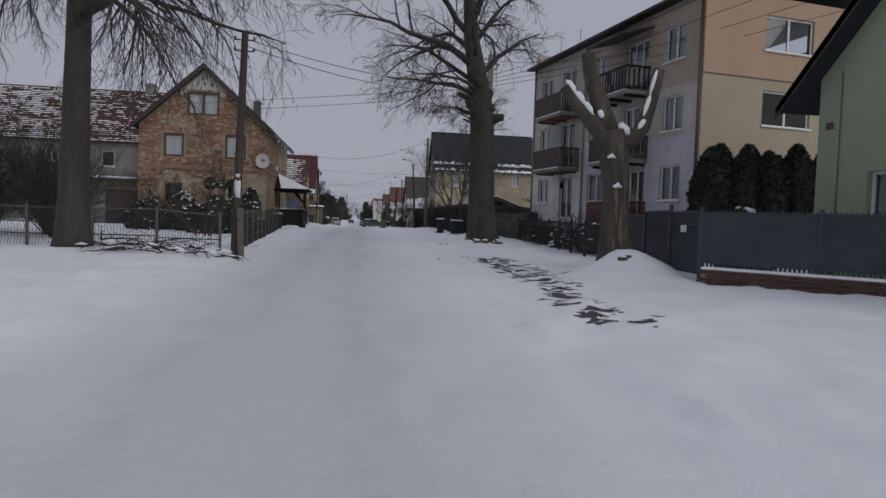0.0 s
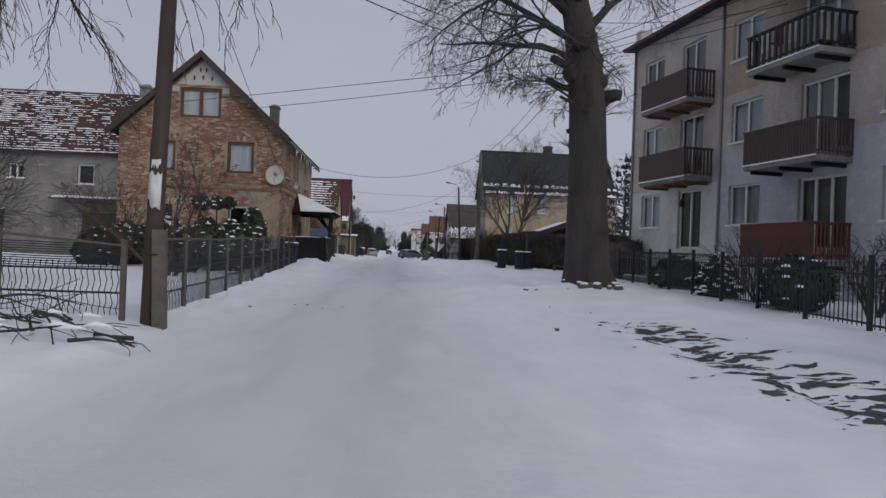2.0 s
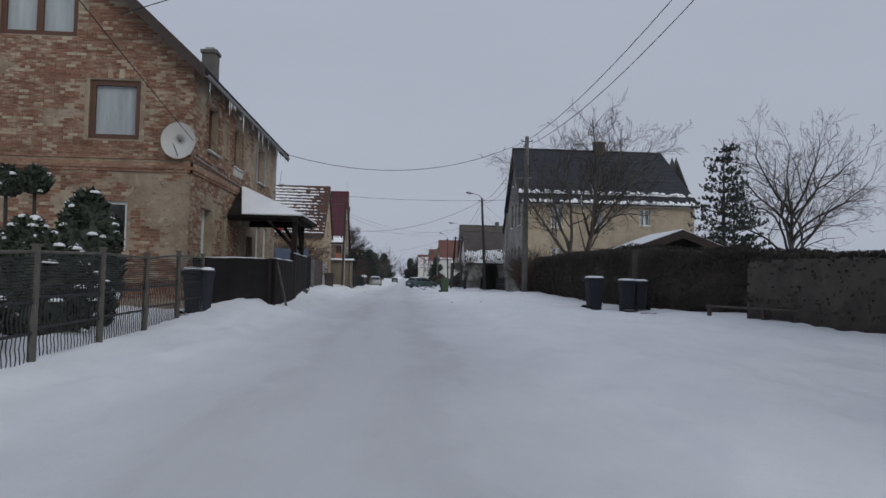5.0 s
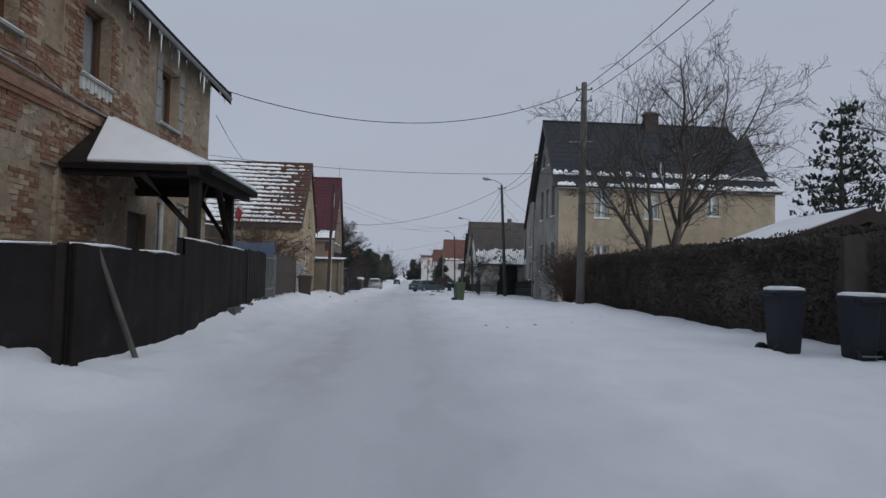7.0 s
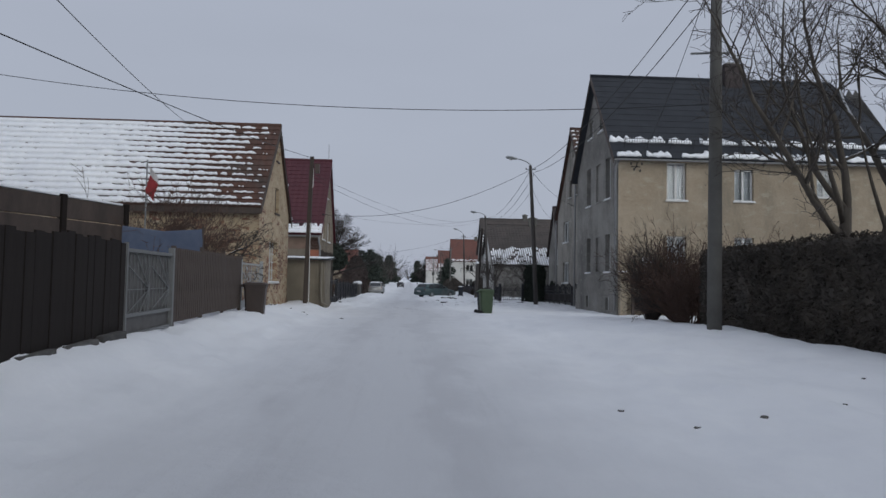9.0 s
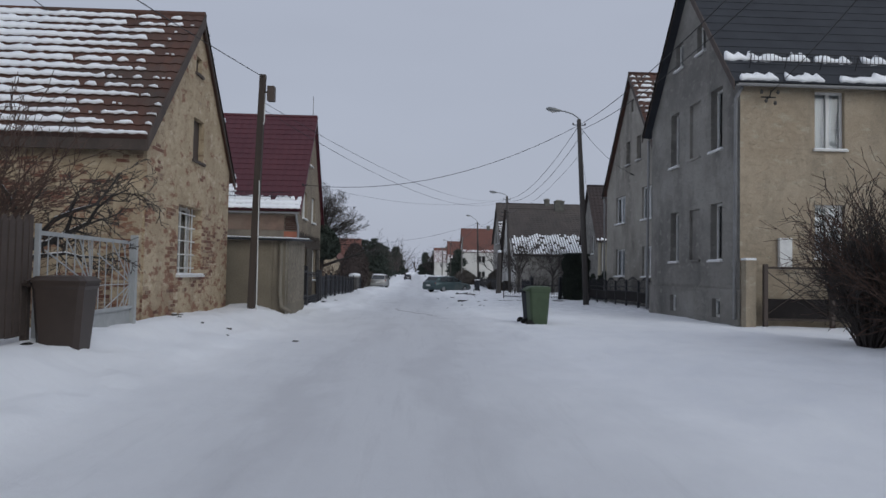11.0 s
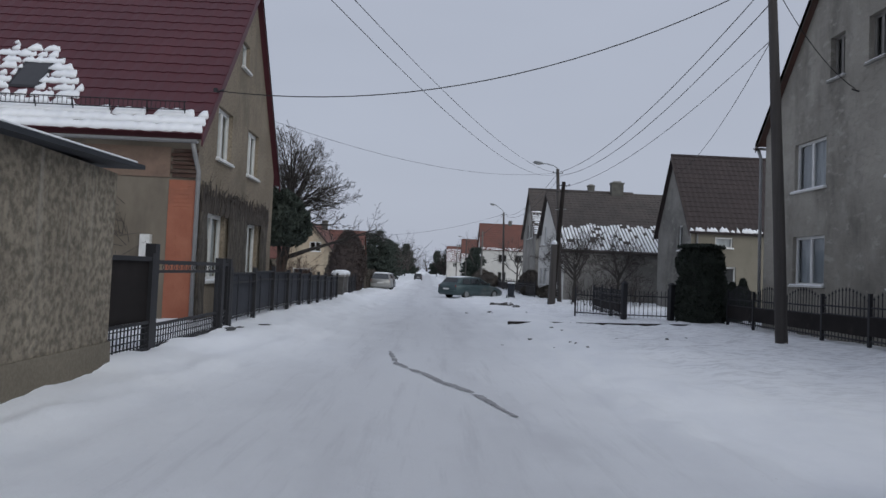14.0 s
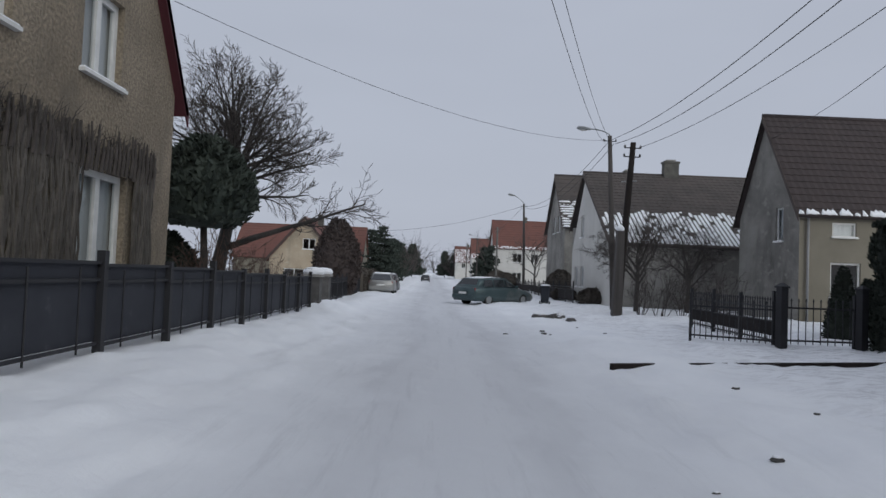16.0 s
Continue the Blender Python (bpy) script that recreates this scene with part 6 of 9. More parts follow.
mb = MB()
for z, az, d0, d1, up in ((5.7, 185, 0.75, 1.4, 0.18), (6.35, 190, 0.7, 1.3, 0.2), (5.62, -5, 0.5, 0.8, 0.05)):
    a = radians(az)
    p, q = Vector((d0 * math.cos(a) - 0.2, d0 * math.sin(a), z + 0.1)), Vector((d1 * math.cos(a) - 0.2, d1 * math.sin(a), z + up + 0.08))
    mb.tube([p, p.lerp(q, 0.4) + Vector((0, 0, 0.03)), q], [0.03, 0.055, 0.015], 7)
part("snow_cap", mb, SNOW, lime, "snow on the stubs", True, "stuff")

# the tall lime tree on the left, its twigs hanging low over the street
g = Grower(11, 0.03)
trunk = [(0, 0, -0.3), (0, 0, 0.2), (0.02, 0, 1.2), (0.05, 0, 3.0), (0.1, 0, 5.5), (0.14, 0, 8.0), (0.2, 0, 12.0)]
g.wood.tube(trunk, [0.6, 0.46, 0.38, 0.34, 0.3, 0.27, 0.2], 14)
HANG = [(8, 0.16, -0.05, 9, 0.5, 0.5, 25, 60, 0.2), (7, 0.16, -0.20, 6, 0.58, 0.62, 20, 55, 0.15), (5, 0.16, -0.22, 3, 0.5, 0.6, 20, 50, 0.2), (4, 0.14, -0.15, 0, 0, 0, 0, 0, 0)]
for k in range(16):
    z = 6.0 + 4.2 * ((k * 7) % 16) / 16
    a = radians(k * 137.5)
    e = radians(22)
    g.limb((0.12, 0, z), (math.cos(a) * math.cos(e), math.sin(a) * math.cos(e), math.sin(e)), 5.0 + (k % 4) * 0.5, 0.11, 0, HANG)
for k in range(6):
    a = radians(-80 + k * 30)
    g.limb((0.1, 0, 5.6 + 0.3 * k), (math.cos(a), math.sin(a), 0.25), 5.6, 0.1, 0, HANG)
put_tree("tall bare lime tree with drooping twigs beside the fence", (-6.68, 19.0, -0.1), g)

# lopped tree: a short trunk with cut arms, stripped bark and snow
st = thing("lopped_tree", "lopped tree trunk with cut arms, stripped bark and snow pads", "tree", (7.09, 16.2, 0.0))
m = MB()
m.tube([(0.05, 0, -0.2), (0.02, 0, 0.35), (-0.02, 0, 0.9), (-0.02, 0, 1.8), (-0.12, 0, 2.7), (-0.2, 0, 3.3)], [0.55, 0.42, 0.34, 0.32, 0.36, 0.3], 12)
m.tube([(-0.15, 0, 2.7), (-0.55, 0, 3.3), (-1.0, 0, 3.75), (-1.45, 0, 4.3)], [0.24, 0.21, 0.17, 0.14], 10)
m.tube([(-0.2, 0, 3.1), (-0.5, 0.05, 3.9), (-0.75, 0.1, 4.6), (-0.85, 0.1, 5.15)], [0.26, 0.22, 0.19, 0.17], 10)
m.tube([(-0.05, 0, 2.9), (0.35, 0, 3.1), (0.6, 0, 3.45), (0.78, 0, 4.1), (0.95, 0, 4.85)], [0.22, 0.19, 0.18, 0.16, 0.14], 10)
part("trunk", m, PALE_BARK, st, "", True)
m = MB()
caps = []
for p, q, r in (((-0.75, -0.12, 3.62), (-1.0, -0.14, 3.92), 0.075), ((-0.98, -0.12, 3.88), (-1.22, -0.13, 4.15), 0.085), ((-1.2, -0.1, 4.12), (-1.44, -0.1, 4.42), 0.075), ((0.42, -0.12, 3.3), (0.62, -0.12, 3.6), 0.07), ((0.56, -0.1, 3.66), (0.72, -0.1, 4.2), 0.065), ((0.7, -0.08, 4.15), (0.88, -0.08, 4.85), 0.06), ((-0.1, -0.08, 3.38), (0.2, -0.08, 3.2), 0.14), ((-0.45, -0.08, 3.5), (-0.6, -0.1, 3.75), 0.1)):
    p, q = Vector(p), Vector(q)
    caps.append(MB().tube([p, p.lerp(q, 0.3) + Vector((0, 0, 0.05)), p.lerp(q, 0.7) + Vector((0, 0, 0.04)), q], [r * 0.5, r, r * 0.9, r * 0.4], 8))
for x, z, r in ((-0.12, 1.9, 0.08), (-0.3, 2.6, 0.07)):
    caps.append(MB().tube([(x - 0.1, -0.31, z), (x, -0.33, z + 0.05), (x + 0.1, -0.31, z)], [r * 0.4, r * 0.8, r * 0.4], 7))
for m in caps:
    part("snow_cap", m, SNOW, st, "snow clinging to the cut arms", True)
rnd = random.Random(17)
for x, z0, z1, wd in ((-0.12, 0.95, 2.1, 0.055), (0.0, 0.45, 1.35, 0.075), (0.13, 0.4, 1.0, 0.06), (-0.17, 0.35, 0.7, 0.06), (0.08, 1.5, 2.5, 0.045), (-0.2, 2.2, 2.9, 0.05)):
    k = 12
    rings = []
    for i in range(k + 1):
        z = z0 + (z1 - z0) * i / k
        xc = x + rnd.uniform(-0.015, 0.015)
        w = wd * math.sin(math.pi * (i + 0.15) / (k + 0.3)) ** 0.6 * rnd.uniform(0.55, 1.1)
        yf = -math.sqrt(max(0.0, float(np.interp(z, (0.35, 0.9, 1.8, 2.7, 3.3), (0.42, 0.34, 0.32, 0.36, 0.3))) ** 2 - (xc + 0.02) ** 2)) * 0.985
        rings.append([(xc - w, yf + 0.03, z), (xc - w * 0.5, yf - 0.012, z), (xc + w * 0.4, yf - 0.014, z), (xc + w, yf + 0.03, z)])
    part("stripped_patch", MB().loft(rings), BARE_WOOD, st, "pale stripped wood")

# walnut in the yellow house's garden
g = Grower(21, 0.022)
g.snow = MB()
BROAD = [(8, 0.19, 0.03, 8, 0.55, 0.55, 25, 60, 0.3), (5, 0.16, 0.03, 6, 0.55, 0.55, 25, 55, 0.2), (4, 0.18, 0.04, 4, 0.5, 0.6, 20, 55, 0.2), (3, 0.18, 0.02, 0, 0, 0, 0, 0, 0)]
WALNUT = [(10, 0.1, 0.03, 13, 0.44, 0.52, 30, 62, 0.18), (6, 0.15, 0.06, 7, 0.5, 0.62, 28, 58, 0.15), (4, 0.18, 0.05, 4, 0.5, 0.7, 25, 55, 0.2), (3, 0.16, 0.04, 0, 0, 0, 0, 0, 0)]
STUB = [(5, 0.07, 0.05, 0, 0, 0, 0, 0, 0)]
WALNUT_BARK = surface("pale_walnut_bark", (0.066, 0.056, 0.046), (0.12, 0.104, 0.084), 3, 0.95, 24, 0.9, 0.02, (1, 1, 0.2), dirt=(0.07, 0.06, 0.048), dirt_lo=0.55, dirt_hi=0.75, dirt_scale=2.0)
for x, z, az, el, ln, r, spec in ((0.0, 2.0, 203, 44, 5.6, 0.08, WALNUT), (-0.02, 2.2, 186, 26, 3.4, 0.05, WALNUT), (0.05, 2.3, 40, 76, 5.8, 0.085, WALNUT), (0.0, 2.4, 200, 66, 2.5, 0.065, STUB), (0.1, 2.6, 150, 64, 5.2, 0.07, WALNUT), (1.15, 3.1, 90, 87, 6.0, 0.1, WALNUT), (1.2, 3.2, 4, 50, 5.8, 0.088, WALNUT), (1.25, 3.2, 348, 27, 4.4, 0.065, WALNUT), (1.1, 2.9, 120, 70, 5.3, 0.075, WALNUT), (1.1, 2.8, 250, 72, 5.2, 0.07, WALNUT), (0.9, 2.2, 175, 72, 2.4, 0.05, STUB), (1.0, 2.3, 20, 62, 3.0, 0.045, WALNUT), (1.2, 3.4, 310, 66, 5.2, 0.07, WALNUT), (1.2, 3.4, 50, 62, 5.4, 0.07, WALNUT)):
    a, e = radians(az), radians(el)
    g.limb((x, 0.0, z), (math.cos(a) * math.cos(e), math.sin(a) * math.cos(e), math.sin(e)), ln, r, 0, spec)
g.wood.tube([(0.62, 0, -0.4), (0.78, 0, 0.8), (0.92, 0, 2.2), (1.08, 0, 2.9), (1.2, 0, 3.4)], [0.2, 0.16, 0.14, 0.12, 0.09], 9)
g.wood.tube([(0, 0, -0.4), (-0.02, 0, 0.8), (0.0, 0, 2.0), (0.08, 0, 2.7)], [0.21, 0.16, 0.13, 0.08], 10)
walnut = put_tree("bare multi-stemmed walnut tree behind the hedge", (8.66, 58.15, 0.1), g, bark=WALNUT_BARK)
part("snow_cap", g.snow, SNOW, walnut, "snow lying along the boughs", True, "stuff")

# further bare trees
def bare_tree(label, at, h, seed, n=8, r=0.14, base=1.6, spec=None, name="tree", el=(45, 75), ln=0.5):
    g = Grower(seed, 0.022)
    g.wood.tube([(0, 0, -0.5), (0, 0, base * 0.5), (0.03, 0, base), (0.05, 0, h * 0.55)], [r * 1.4, r * 1.1, r, r * 0.5], 9)
    for k in range(n):
        a, e = radians(k * 137.5 + seed * 20), radians(g.r.uniform(*el))
        z = base + (h * 0.5 - base) * k / n
        g.limb((0.02, 0, z), (math.cos(a) * math.cos(e), math.sin(a) * math.cos(e), math.sin(e)), h * ln, r * 0.6, 0, spec or BROAD)
    return put_tree(label, at, g, name)


bare_tree("bare garden tree beyond the hedge", (22.5, 62, 0.0), 10.5, 31, 16)
bare_tree("bare garden tree behind the yellow house", (19.0, 88.0, 0.0), 11.0, 32, 9)
g = Grower(41, 0.02)
g.wood.tube([(0, 0, -0.5), (0.1, 0, 1.0), (0.35, 0, 2.4), (0.5, 0, 3.6)], [0.26, 0.2, 0.15, 0.08], 9)
DENSE = [(6, 0.16, 0.05, 9, 0.55, 0.5, 25, 60, 0.2), (5, 0.18, 0.04, 8, 0.5, 0.55, 25, 60, 0.15), (4, 0.2, -0.02, 5, 0.5, 0.6, 20, 55, 0.15), (3, 0.2, -0.03, 0, 0, 0, 0, 0, 0)]
ROUNDED = [(8, 0.08, -0.005, 11, 0.46, 0.5, 22, 48, 0.22), (6, 0.1, -0.02, 7, 0.52, 0.6, 20, 45, 0.15), (4, 0.12, 0.0, 4, 0.55, 0.7, 20, 45, 0.2), (3, 0.14, 0.05, 0, 0, 0, 0, 0, 0)]
g.wood.tube([(0.5, 0, 3.5), (0.5, 0, 4.2)], [0.1, 0.05], 8)
for k in range(24):
    a, e = radians(k * 137.5), radians(8 + 80 * ((k * 7) % 24) / 24)
    g.limb((0.42 + 0.004 * k, 0, 3.0 + 0.04 * k), (math.cos(a) * math.cos(e), math.sin(a) * math.cos(e), math.sin(e)), 1.95 + 0.7 * math.sin(e), 0.065, 0, ROUNDED)
g.limb((0.15, 0, 1.7), (0.9, 0.05, 0.42), 4.0, 0.1, 0, [(8, 0.05, -0.035, 11, 0.36, 0.5, 25, 55, 0.4), (5, 0.14, 0.09, 6, 0.5, 0.6, 25, 55, 0.15), (4, 0.16, 0.06, 4, 0.5, 0.7, 20, 50, 0.15), (3, 0.2, 0.03, 0, 0, 0, 0, 0, 0)])
put_tree("bare round-crowned tree with a long low bough behind the fence", (-6.0, 96.6, -0.3), g)
bare_tree("small bare fruit tree in the front garden", (8.2, 106.5, -0.4), 4.2, 51, 9, 0.09, 1.2, DENSE, el=(35, 70), ln=0.55)
bare_tree("small bare fruit tree in the front garden", (11.5, 109.5, -0.4), 3.8, 52, 8, 0.08, 1.1, DENSE, el=(35, 70), ln=0.55)
bare_tree("bare tree at the far end of the street", (14.0, 172.0, -0.8), 9, 53, 8)


def bush(label, at, h, spread, n, seed, name="bush", mat=None):
    g = Grower(seed, 0.03)
    B = [(6, 0.14, 0.02, 6, 0.5, 0.6, 15, 45, 0.2), (4, 0.18, 0.02, 4, 0.5, 0.6, 15, 50, 0.2), (3, 0.2, 0.0, 0, 0, 0, 0, 0, 0)]
    for k in range(n):
        a = g.r.uniform(0, 6.28)
        s = spread * g.r.uniform(0.2, 1.0)
        g.limb((0.12 * math.cos(a), 0.12 * math.sin(a), -0.1), (math.cos(a) * s, math.sin(a) * s, 1.0), h * g.r.uniform(0.7, 1.05), 0.02, 0, B)
    t = thing(name, label, "bush", at)
    part("crown", g.twigs, mat or TWIG, t, "", True, "stuff")
    if g.wood.v:
        part("trunk", g.wood, BARK, t, "", True)
    return t


RED_TWIG = surface("reddish_twigs", (0.075, 0.046, 0.036), (0.115, 0.072, 0.054), 4, 0.9, 40, 0.3)
g = Grower(61, 0.018)
STEMS = [(8, 0.12, 0.02, 8, 0.42, 0.5, 20, 50, 0.3), (5, 0.18, 0.03, 5, 0.5, 0.6, 25, 55, 0.2), (4, 0.2, 0.02, 3, 0.5, 0.7, 25, 55, 0.2), (3, 0.2, 0.0, 0, 0, 0, 0, 0, 0)]
for az, el, ln, r in ((0, 58, 3.7, 0.055), (20, 72, 3.6, 0.05), (170, 66, 3.6, 0.055), (200, 50, 3.0, 0.045), (90, 75, 3.4, 0.045), (275, 62, 3.2, 0.045), (330, 48, 2.6, 0.04)):
    a, e = radians(az), radians(el)
    g.limb((0.1 * math.cos(a), 0.1 * math.sin(a), -0.2), (math.cos(a) * math.cos(e), math.sin(a) * math.cos(e), math.sin(e)), ln, r, 0, STEMS)
put_tree("leafless many-stemmed fruit tree behind the wire fence", (-5.85, 30.1, -0.1), g, bark=RED_TWIG)
bush("leafless dark shrub in the garden", (-11.0, 27.5, -0.1), 4.0, 0.6, 75, 62)
bush("leafless dark shrub in the garden", (-9.6, 25.0, -0.1), 3.0, 0.7, 60, 72)
bush("leafless dark shrub in the garden", (-12.4, 25.6, -0.1), 4.1, 0.6, 85, 73)
bush("leafless dark shrub in the garden", (-9.2, 35.0, -0.1), 3.0, 0.6, 20, 63)
bush("dense brown leafless bush by the concrete pole", (8.6, 65.6, 0.1), 2.7, 0.9, 60, 64, mat=RED_TWIG)
bush("dense brown leafless bush by the concrete pole", (9.6, 63.6, 0.1), 2.4, 0.9, 40, 65, mat=RED_TWIG)
bush("dense brown leafless bush by the concrete pole", (8.1, 63.8, 0.1), 1.9, 1.2, 60, 74, mat=RED_TWIG)
bush("dense brown leafless bush by the concrete pole", (9.1, 67.2, 0.1), 2.2, 1.1, 60, 75, mat=RED_TWIG)
bush("dense dark bush before the stained gable", (8.0, 66.5, 0.1), 2.4, 0.45, 90, 71)
g = Grower(91, 0.02)
g.snow = MB()
GNARLED = [(7, 0.24, 0.0, 8, 0.5, 0.6, 30, 75, 0.2), (5, 0.26, 0.0, 5, 0.5, 0.6, 30, 65, 0.15), (4, 0.26, 0.0, 4, 0.5, 0.7, 25, 60, 0.15), (3, 0.2, 0.0, 0, 0, 0, 0, 0, 0)]
g.wood.tube([(0, 0, -0.5), (0.03, 0, 0.6), (0.0, 0, 1.4)], [0.11, 0.085, 0.07], 8)
for az, el, ln, r in ((0, 38, 1.9, 0.055), (350, 60, 2.0, 0.05), (185, 35, 1.9, 0.055), (170, 62, 2.0, 0.05), (80, 70, 1.9, 0.045), (270, 40, 1.6, 0.045), (20, 15, 1.5, 0.04), (205, 12, 1.4, 0.04)):
    a, e = radians(az), radians(el)
    g.limb((0, 0, 1.25), (math.cos(a) * math.cos(e), math.sin(a) * math.cos(e), math.sin(e)), ln, r, 0, GNARLED)
gnarled = put_tree("low gnarled leafless fruit tree beside the cottage", (-5.6, 65.3, 0.1), g)
part("snow_cap", g.snow, SNOW, gnarled, "snow lying along the boughs", True, "stuff")
bush("brown leafless bush over the cottage fence", (-6.2, 64.0, 0.1), 3.3, 0.75, 60, 66, mat=RED_TWIG)
bush("bare reddish shrub beside the roughcast house", (-5.2, 94.2, -0.3), 1.9, 0.5, 16, 67, mat=RED_TWIG)
bush("bare shrub behind the garden fence", (-5.4, 99.0, -0.3), 1.8, 0.6, 20, 68, mat=RED_TWIG)
bush("bare shrub by the apartment fence", (9.8, 26.5, 0.0), 1.7, 0.6, 20, 69)
bush("bare shrub by the apartment fence", (10.3, 23.2, 0.0), 1.5, 0.6, 20, 70)
for k in range(5):
    bush("thin bare hedge shrub along the garden", (7.6 + k * 1.0, 104.2 + k * 0.5, -0.4), 1.9, 0.4, 9, 80 + k)


def leaf_quads(mb, pts, size, rnd, up=0.0):
    for p, n in pts:
        n = (n + Vector((rnd.gauss(0, 0.5), rnd.gauss(0, 0.5), rnd.gauss(0, 0.5) + up))).normalized()
        t = n.orthogonal().normalized()
        t.rotate(Matrix.Rotation(rnd.uniform(0, 6.28), 3, n))
        b = n.cross(t)
        s = size * rnd.uniform(0.6, 1.3)
        mb.add((p - t * s * 0.35, p + b * s * 0.4, p + t * s * 0.35 + n * s * 0.2, p + n * s * 0.9), ((0, 1, 3), (1, 2, 3), (0, 2, 1)))


THUJA = surface("dark_thuja_sprays", (0.015, 0.0205, 0.0155), (0.03, 0.038, 0.027), 3, 0.9, 60, 0.3)


def conic_bush(label, at, h, r, seed, mat=None, profile=None, n=2600, size=0.11, name="thuja", snow=0.0, category="bush", flat=False):
    """Evergreen with a dense body: sprays all over a tapering, uneven form."""
    rnd = random.Random(seed)
    prof = profile or (lambda v: (1 - v) ** 0.55 * min(1.0, v * 8 + 0.55))
    pts, body, sn = [], [], []
    for k in range(n):
        v, a = rnd.random() ** 0.85, rnd.uniform(0, 6.283)
        rr = r * prof(v) * (0.94 + 0.14 * hash1(math.cos(a) * 2 + seed, math.sin(a) * 2, v * 6)) * rnd.uniform(0.9, 1.03)
        p = Vector((rr * math.cos(a), rr * math.sin(a), h * v))
        pts.append((p, Vector((math.cos(a), math.sin(a), 0.45))))
        if snow and rnd.random() < snow and hash1(a * 2, v * 5, seed) > 0.05:
            sn.append(p)
    if flat:
        for k in range(n // 6):
            a, rr = rnd.uniform(0, 6.283), r * 0.93 * math.sqrt(rnd.random())
            pts.append((Vector((rr * math.cos(a), rr * math.sin(a), h * (0.975 + 0.02 * rnd.random() - 0.03 * (rr / r) ** 4))), Vector((0, 0, 1))))
    for i in range(13):
        v = 1 - (1 - i / 12) ** (2.0 if flat else 1.0)
        body.append([((r * prof(v) * (0.86 + 0.14 * hash1(math.cos(a) * 2 + seed, math.sin(a) * 2, v * 6)) + 0.01) * math.cos(a), (r * prof(v) * 0.9 + 0.01) * math.sin(a), h * 0.985 * v) for a in [2 * math.pi * s / 14 for s in range(14)]])
    t = thing(name, label, category, at)
    part("body", MB().loft(body), mat or NEEDLE, t, "", True)
    mb = MB()
    leaf_quads(mb, pts, size, rnd, 0.4)
    part("foliage", mb, mat or NEEDLE, t, "dense dark sprays", False, "stuff")
    if sn:
        mb = MB()
        for p in sn:
            s = rnd.uniform(0.05, 0.13)
            p = p * 1.02
            mb.loft([[(p.x + s * q * math.cos(a), p.y + s * q * math.sin(a), p.z + dz) for a in [1.047 * i for i in range(6)]] for q, dz in ((1.0, 0.0), (0.8, 0.04), (0.2, 0.06))])
        part("snow_clumps", mb, SNOW, t, "snow clumps on the sprays", True, "stuff")
    return t


for q in range(9):
    conic_bush("tall dark thuja in front of the apartment block", (12.5 + 0.52 * q, 21.5 + 0.35 * (q % 2), -0.2), 3.65 + 0.5 * (0.5 + 0.5 * math.sin(q * 2.4)), 0.72, 1 + q, profile=lambda v: (1 - v ** 5) ** 0.75 * (0.97 + 0.04 * math.sin(v * 13)), n=2600, size=0.13, mat=THUJA)
conic_bush("clipped dark thuja by the iron fence", (9.2, 92.1, -0.3), 2.72, 0.8, 5, profile=lambda v: (1 - v ** 16) ** 0.6 * (0.98 - 0.05 * v + 0.03 * math.sin(v * 9)), n=5200, size=0.1, flat=True, mat=THUJA)
for k, (x, y, h) in enumerate(((10.6, 96.6, 1.9), (11.5, 97.0, 1.6), (12.3, 97.2, 1.8), (13.3, 97.5, 1.7), (11.0, 93.6, 1.5), (9.9, 95.6, 1.5))):
    conic_bush("small dark cone thuja in the garden", (x, y, -0.3), h, 0.42, 10 + k, n=900, size=0.09, mat=THUJA)
ROUND = lambda v: max(0.03, math.sin(math.pi * (0.12 + 0.86 * v))) ** 0.7
for k, (x, y, h, r, sn) in enumerate(((-8.75, 38.0, 2.2, 1.0, 0.3), (-10.4, 38.2, 1.9, 0.9, 0.06), (-7.3, 38.4, 1.95, 0.85, 0.12), (-9.5, 37.4, 1.7, 0.9, 0.1), (-13.6, 26.0, 2.3, 1.5, 0.04), (-15.5, 30.0, 2.6, 1.6, 0.04), (-6.9, 37.4, 2.1, 0.85, 0.06), (-6.0, 37.6, 2.05, 0.6, 0.1), (-5.2, 38.0, 2.58, 0.62, 0.09), (-5.0, 36.4, 1.7, 0.7, 0.08), (-5.3, 34.2, 1.5, 0.9, 0.06), (-7.6, 35.6, 1.5, 1.1, 0.06), (-10.0, 35.4, 1.6, 1.0, 0.06), (-6.4, 32.2, 1.4, 0.9, 0.04))):
    conic_bush("dark evergreen shrub dusted with snow behind the fence", (x, y, -0.2), h, r, 30 + k, SHRUB, ROUND, 1500, 0.13, "shrub", sn)
for k, (x, z, r) in enumerate(((-7.4, 2.25, 0.34), (-6.75, 2.3, 0.27), (-6.25, 2.35, 0.25))):
    tp_ = conic_bush("clipped ball of evergreen on a thin bare stem", (x, 38.2, z), r * 1.9, r, 90 + k, SHRUB, ROUND, 420, 0.11, "topiary", 0.06)
    part("trunk", MB().tube([(0, 0, -z - 0.3), (0.03, 0, -z * 0.4), (0, 0, 0.1)], [0.05, 0.035, 0.03], 7), BARK, tp_, "", True)
ivy = conic_bush("dark evergreen crown on a bare stem against the house end", (-5.45, 94.2, 1.85), 2.0, 1.15, 50, NEEDLE, lambda v: max(0.05, math.sin(math.pi * (0.08 + 0.9 * v ** 0.7))) ** 0.6, 2600, 0.16, "bush", 0.0)
part("trunk", MB().tube([(0.1, 0.1, -2.4), (0.05, 0.1, -1.0), (0, 0, 0.4)], [0.12, 0.09, 0.07], 7), BARK, ivy, "", True)
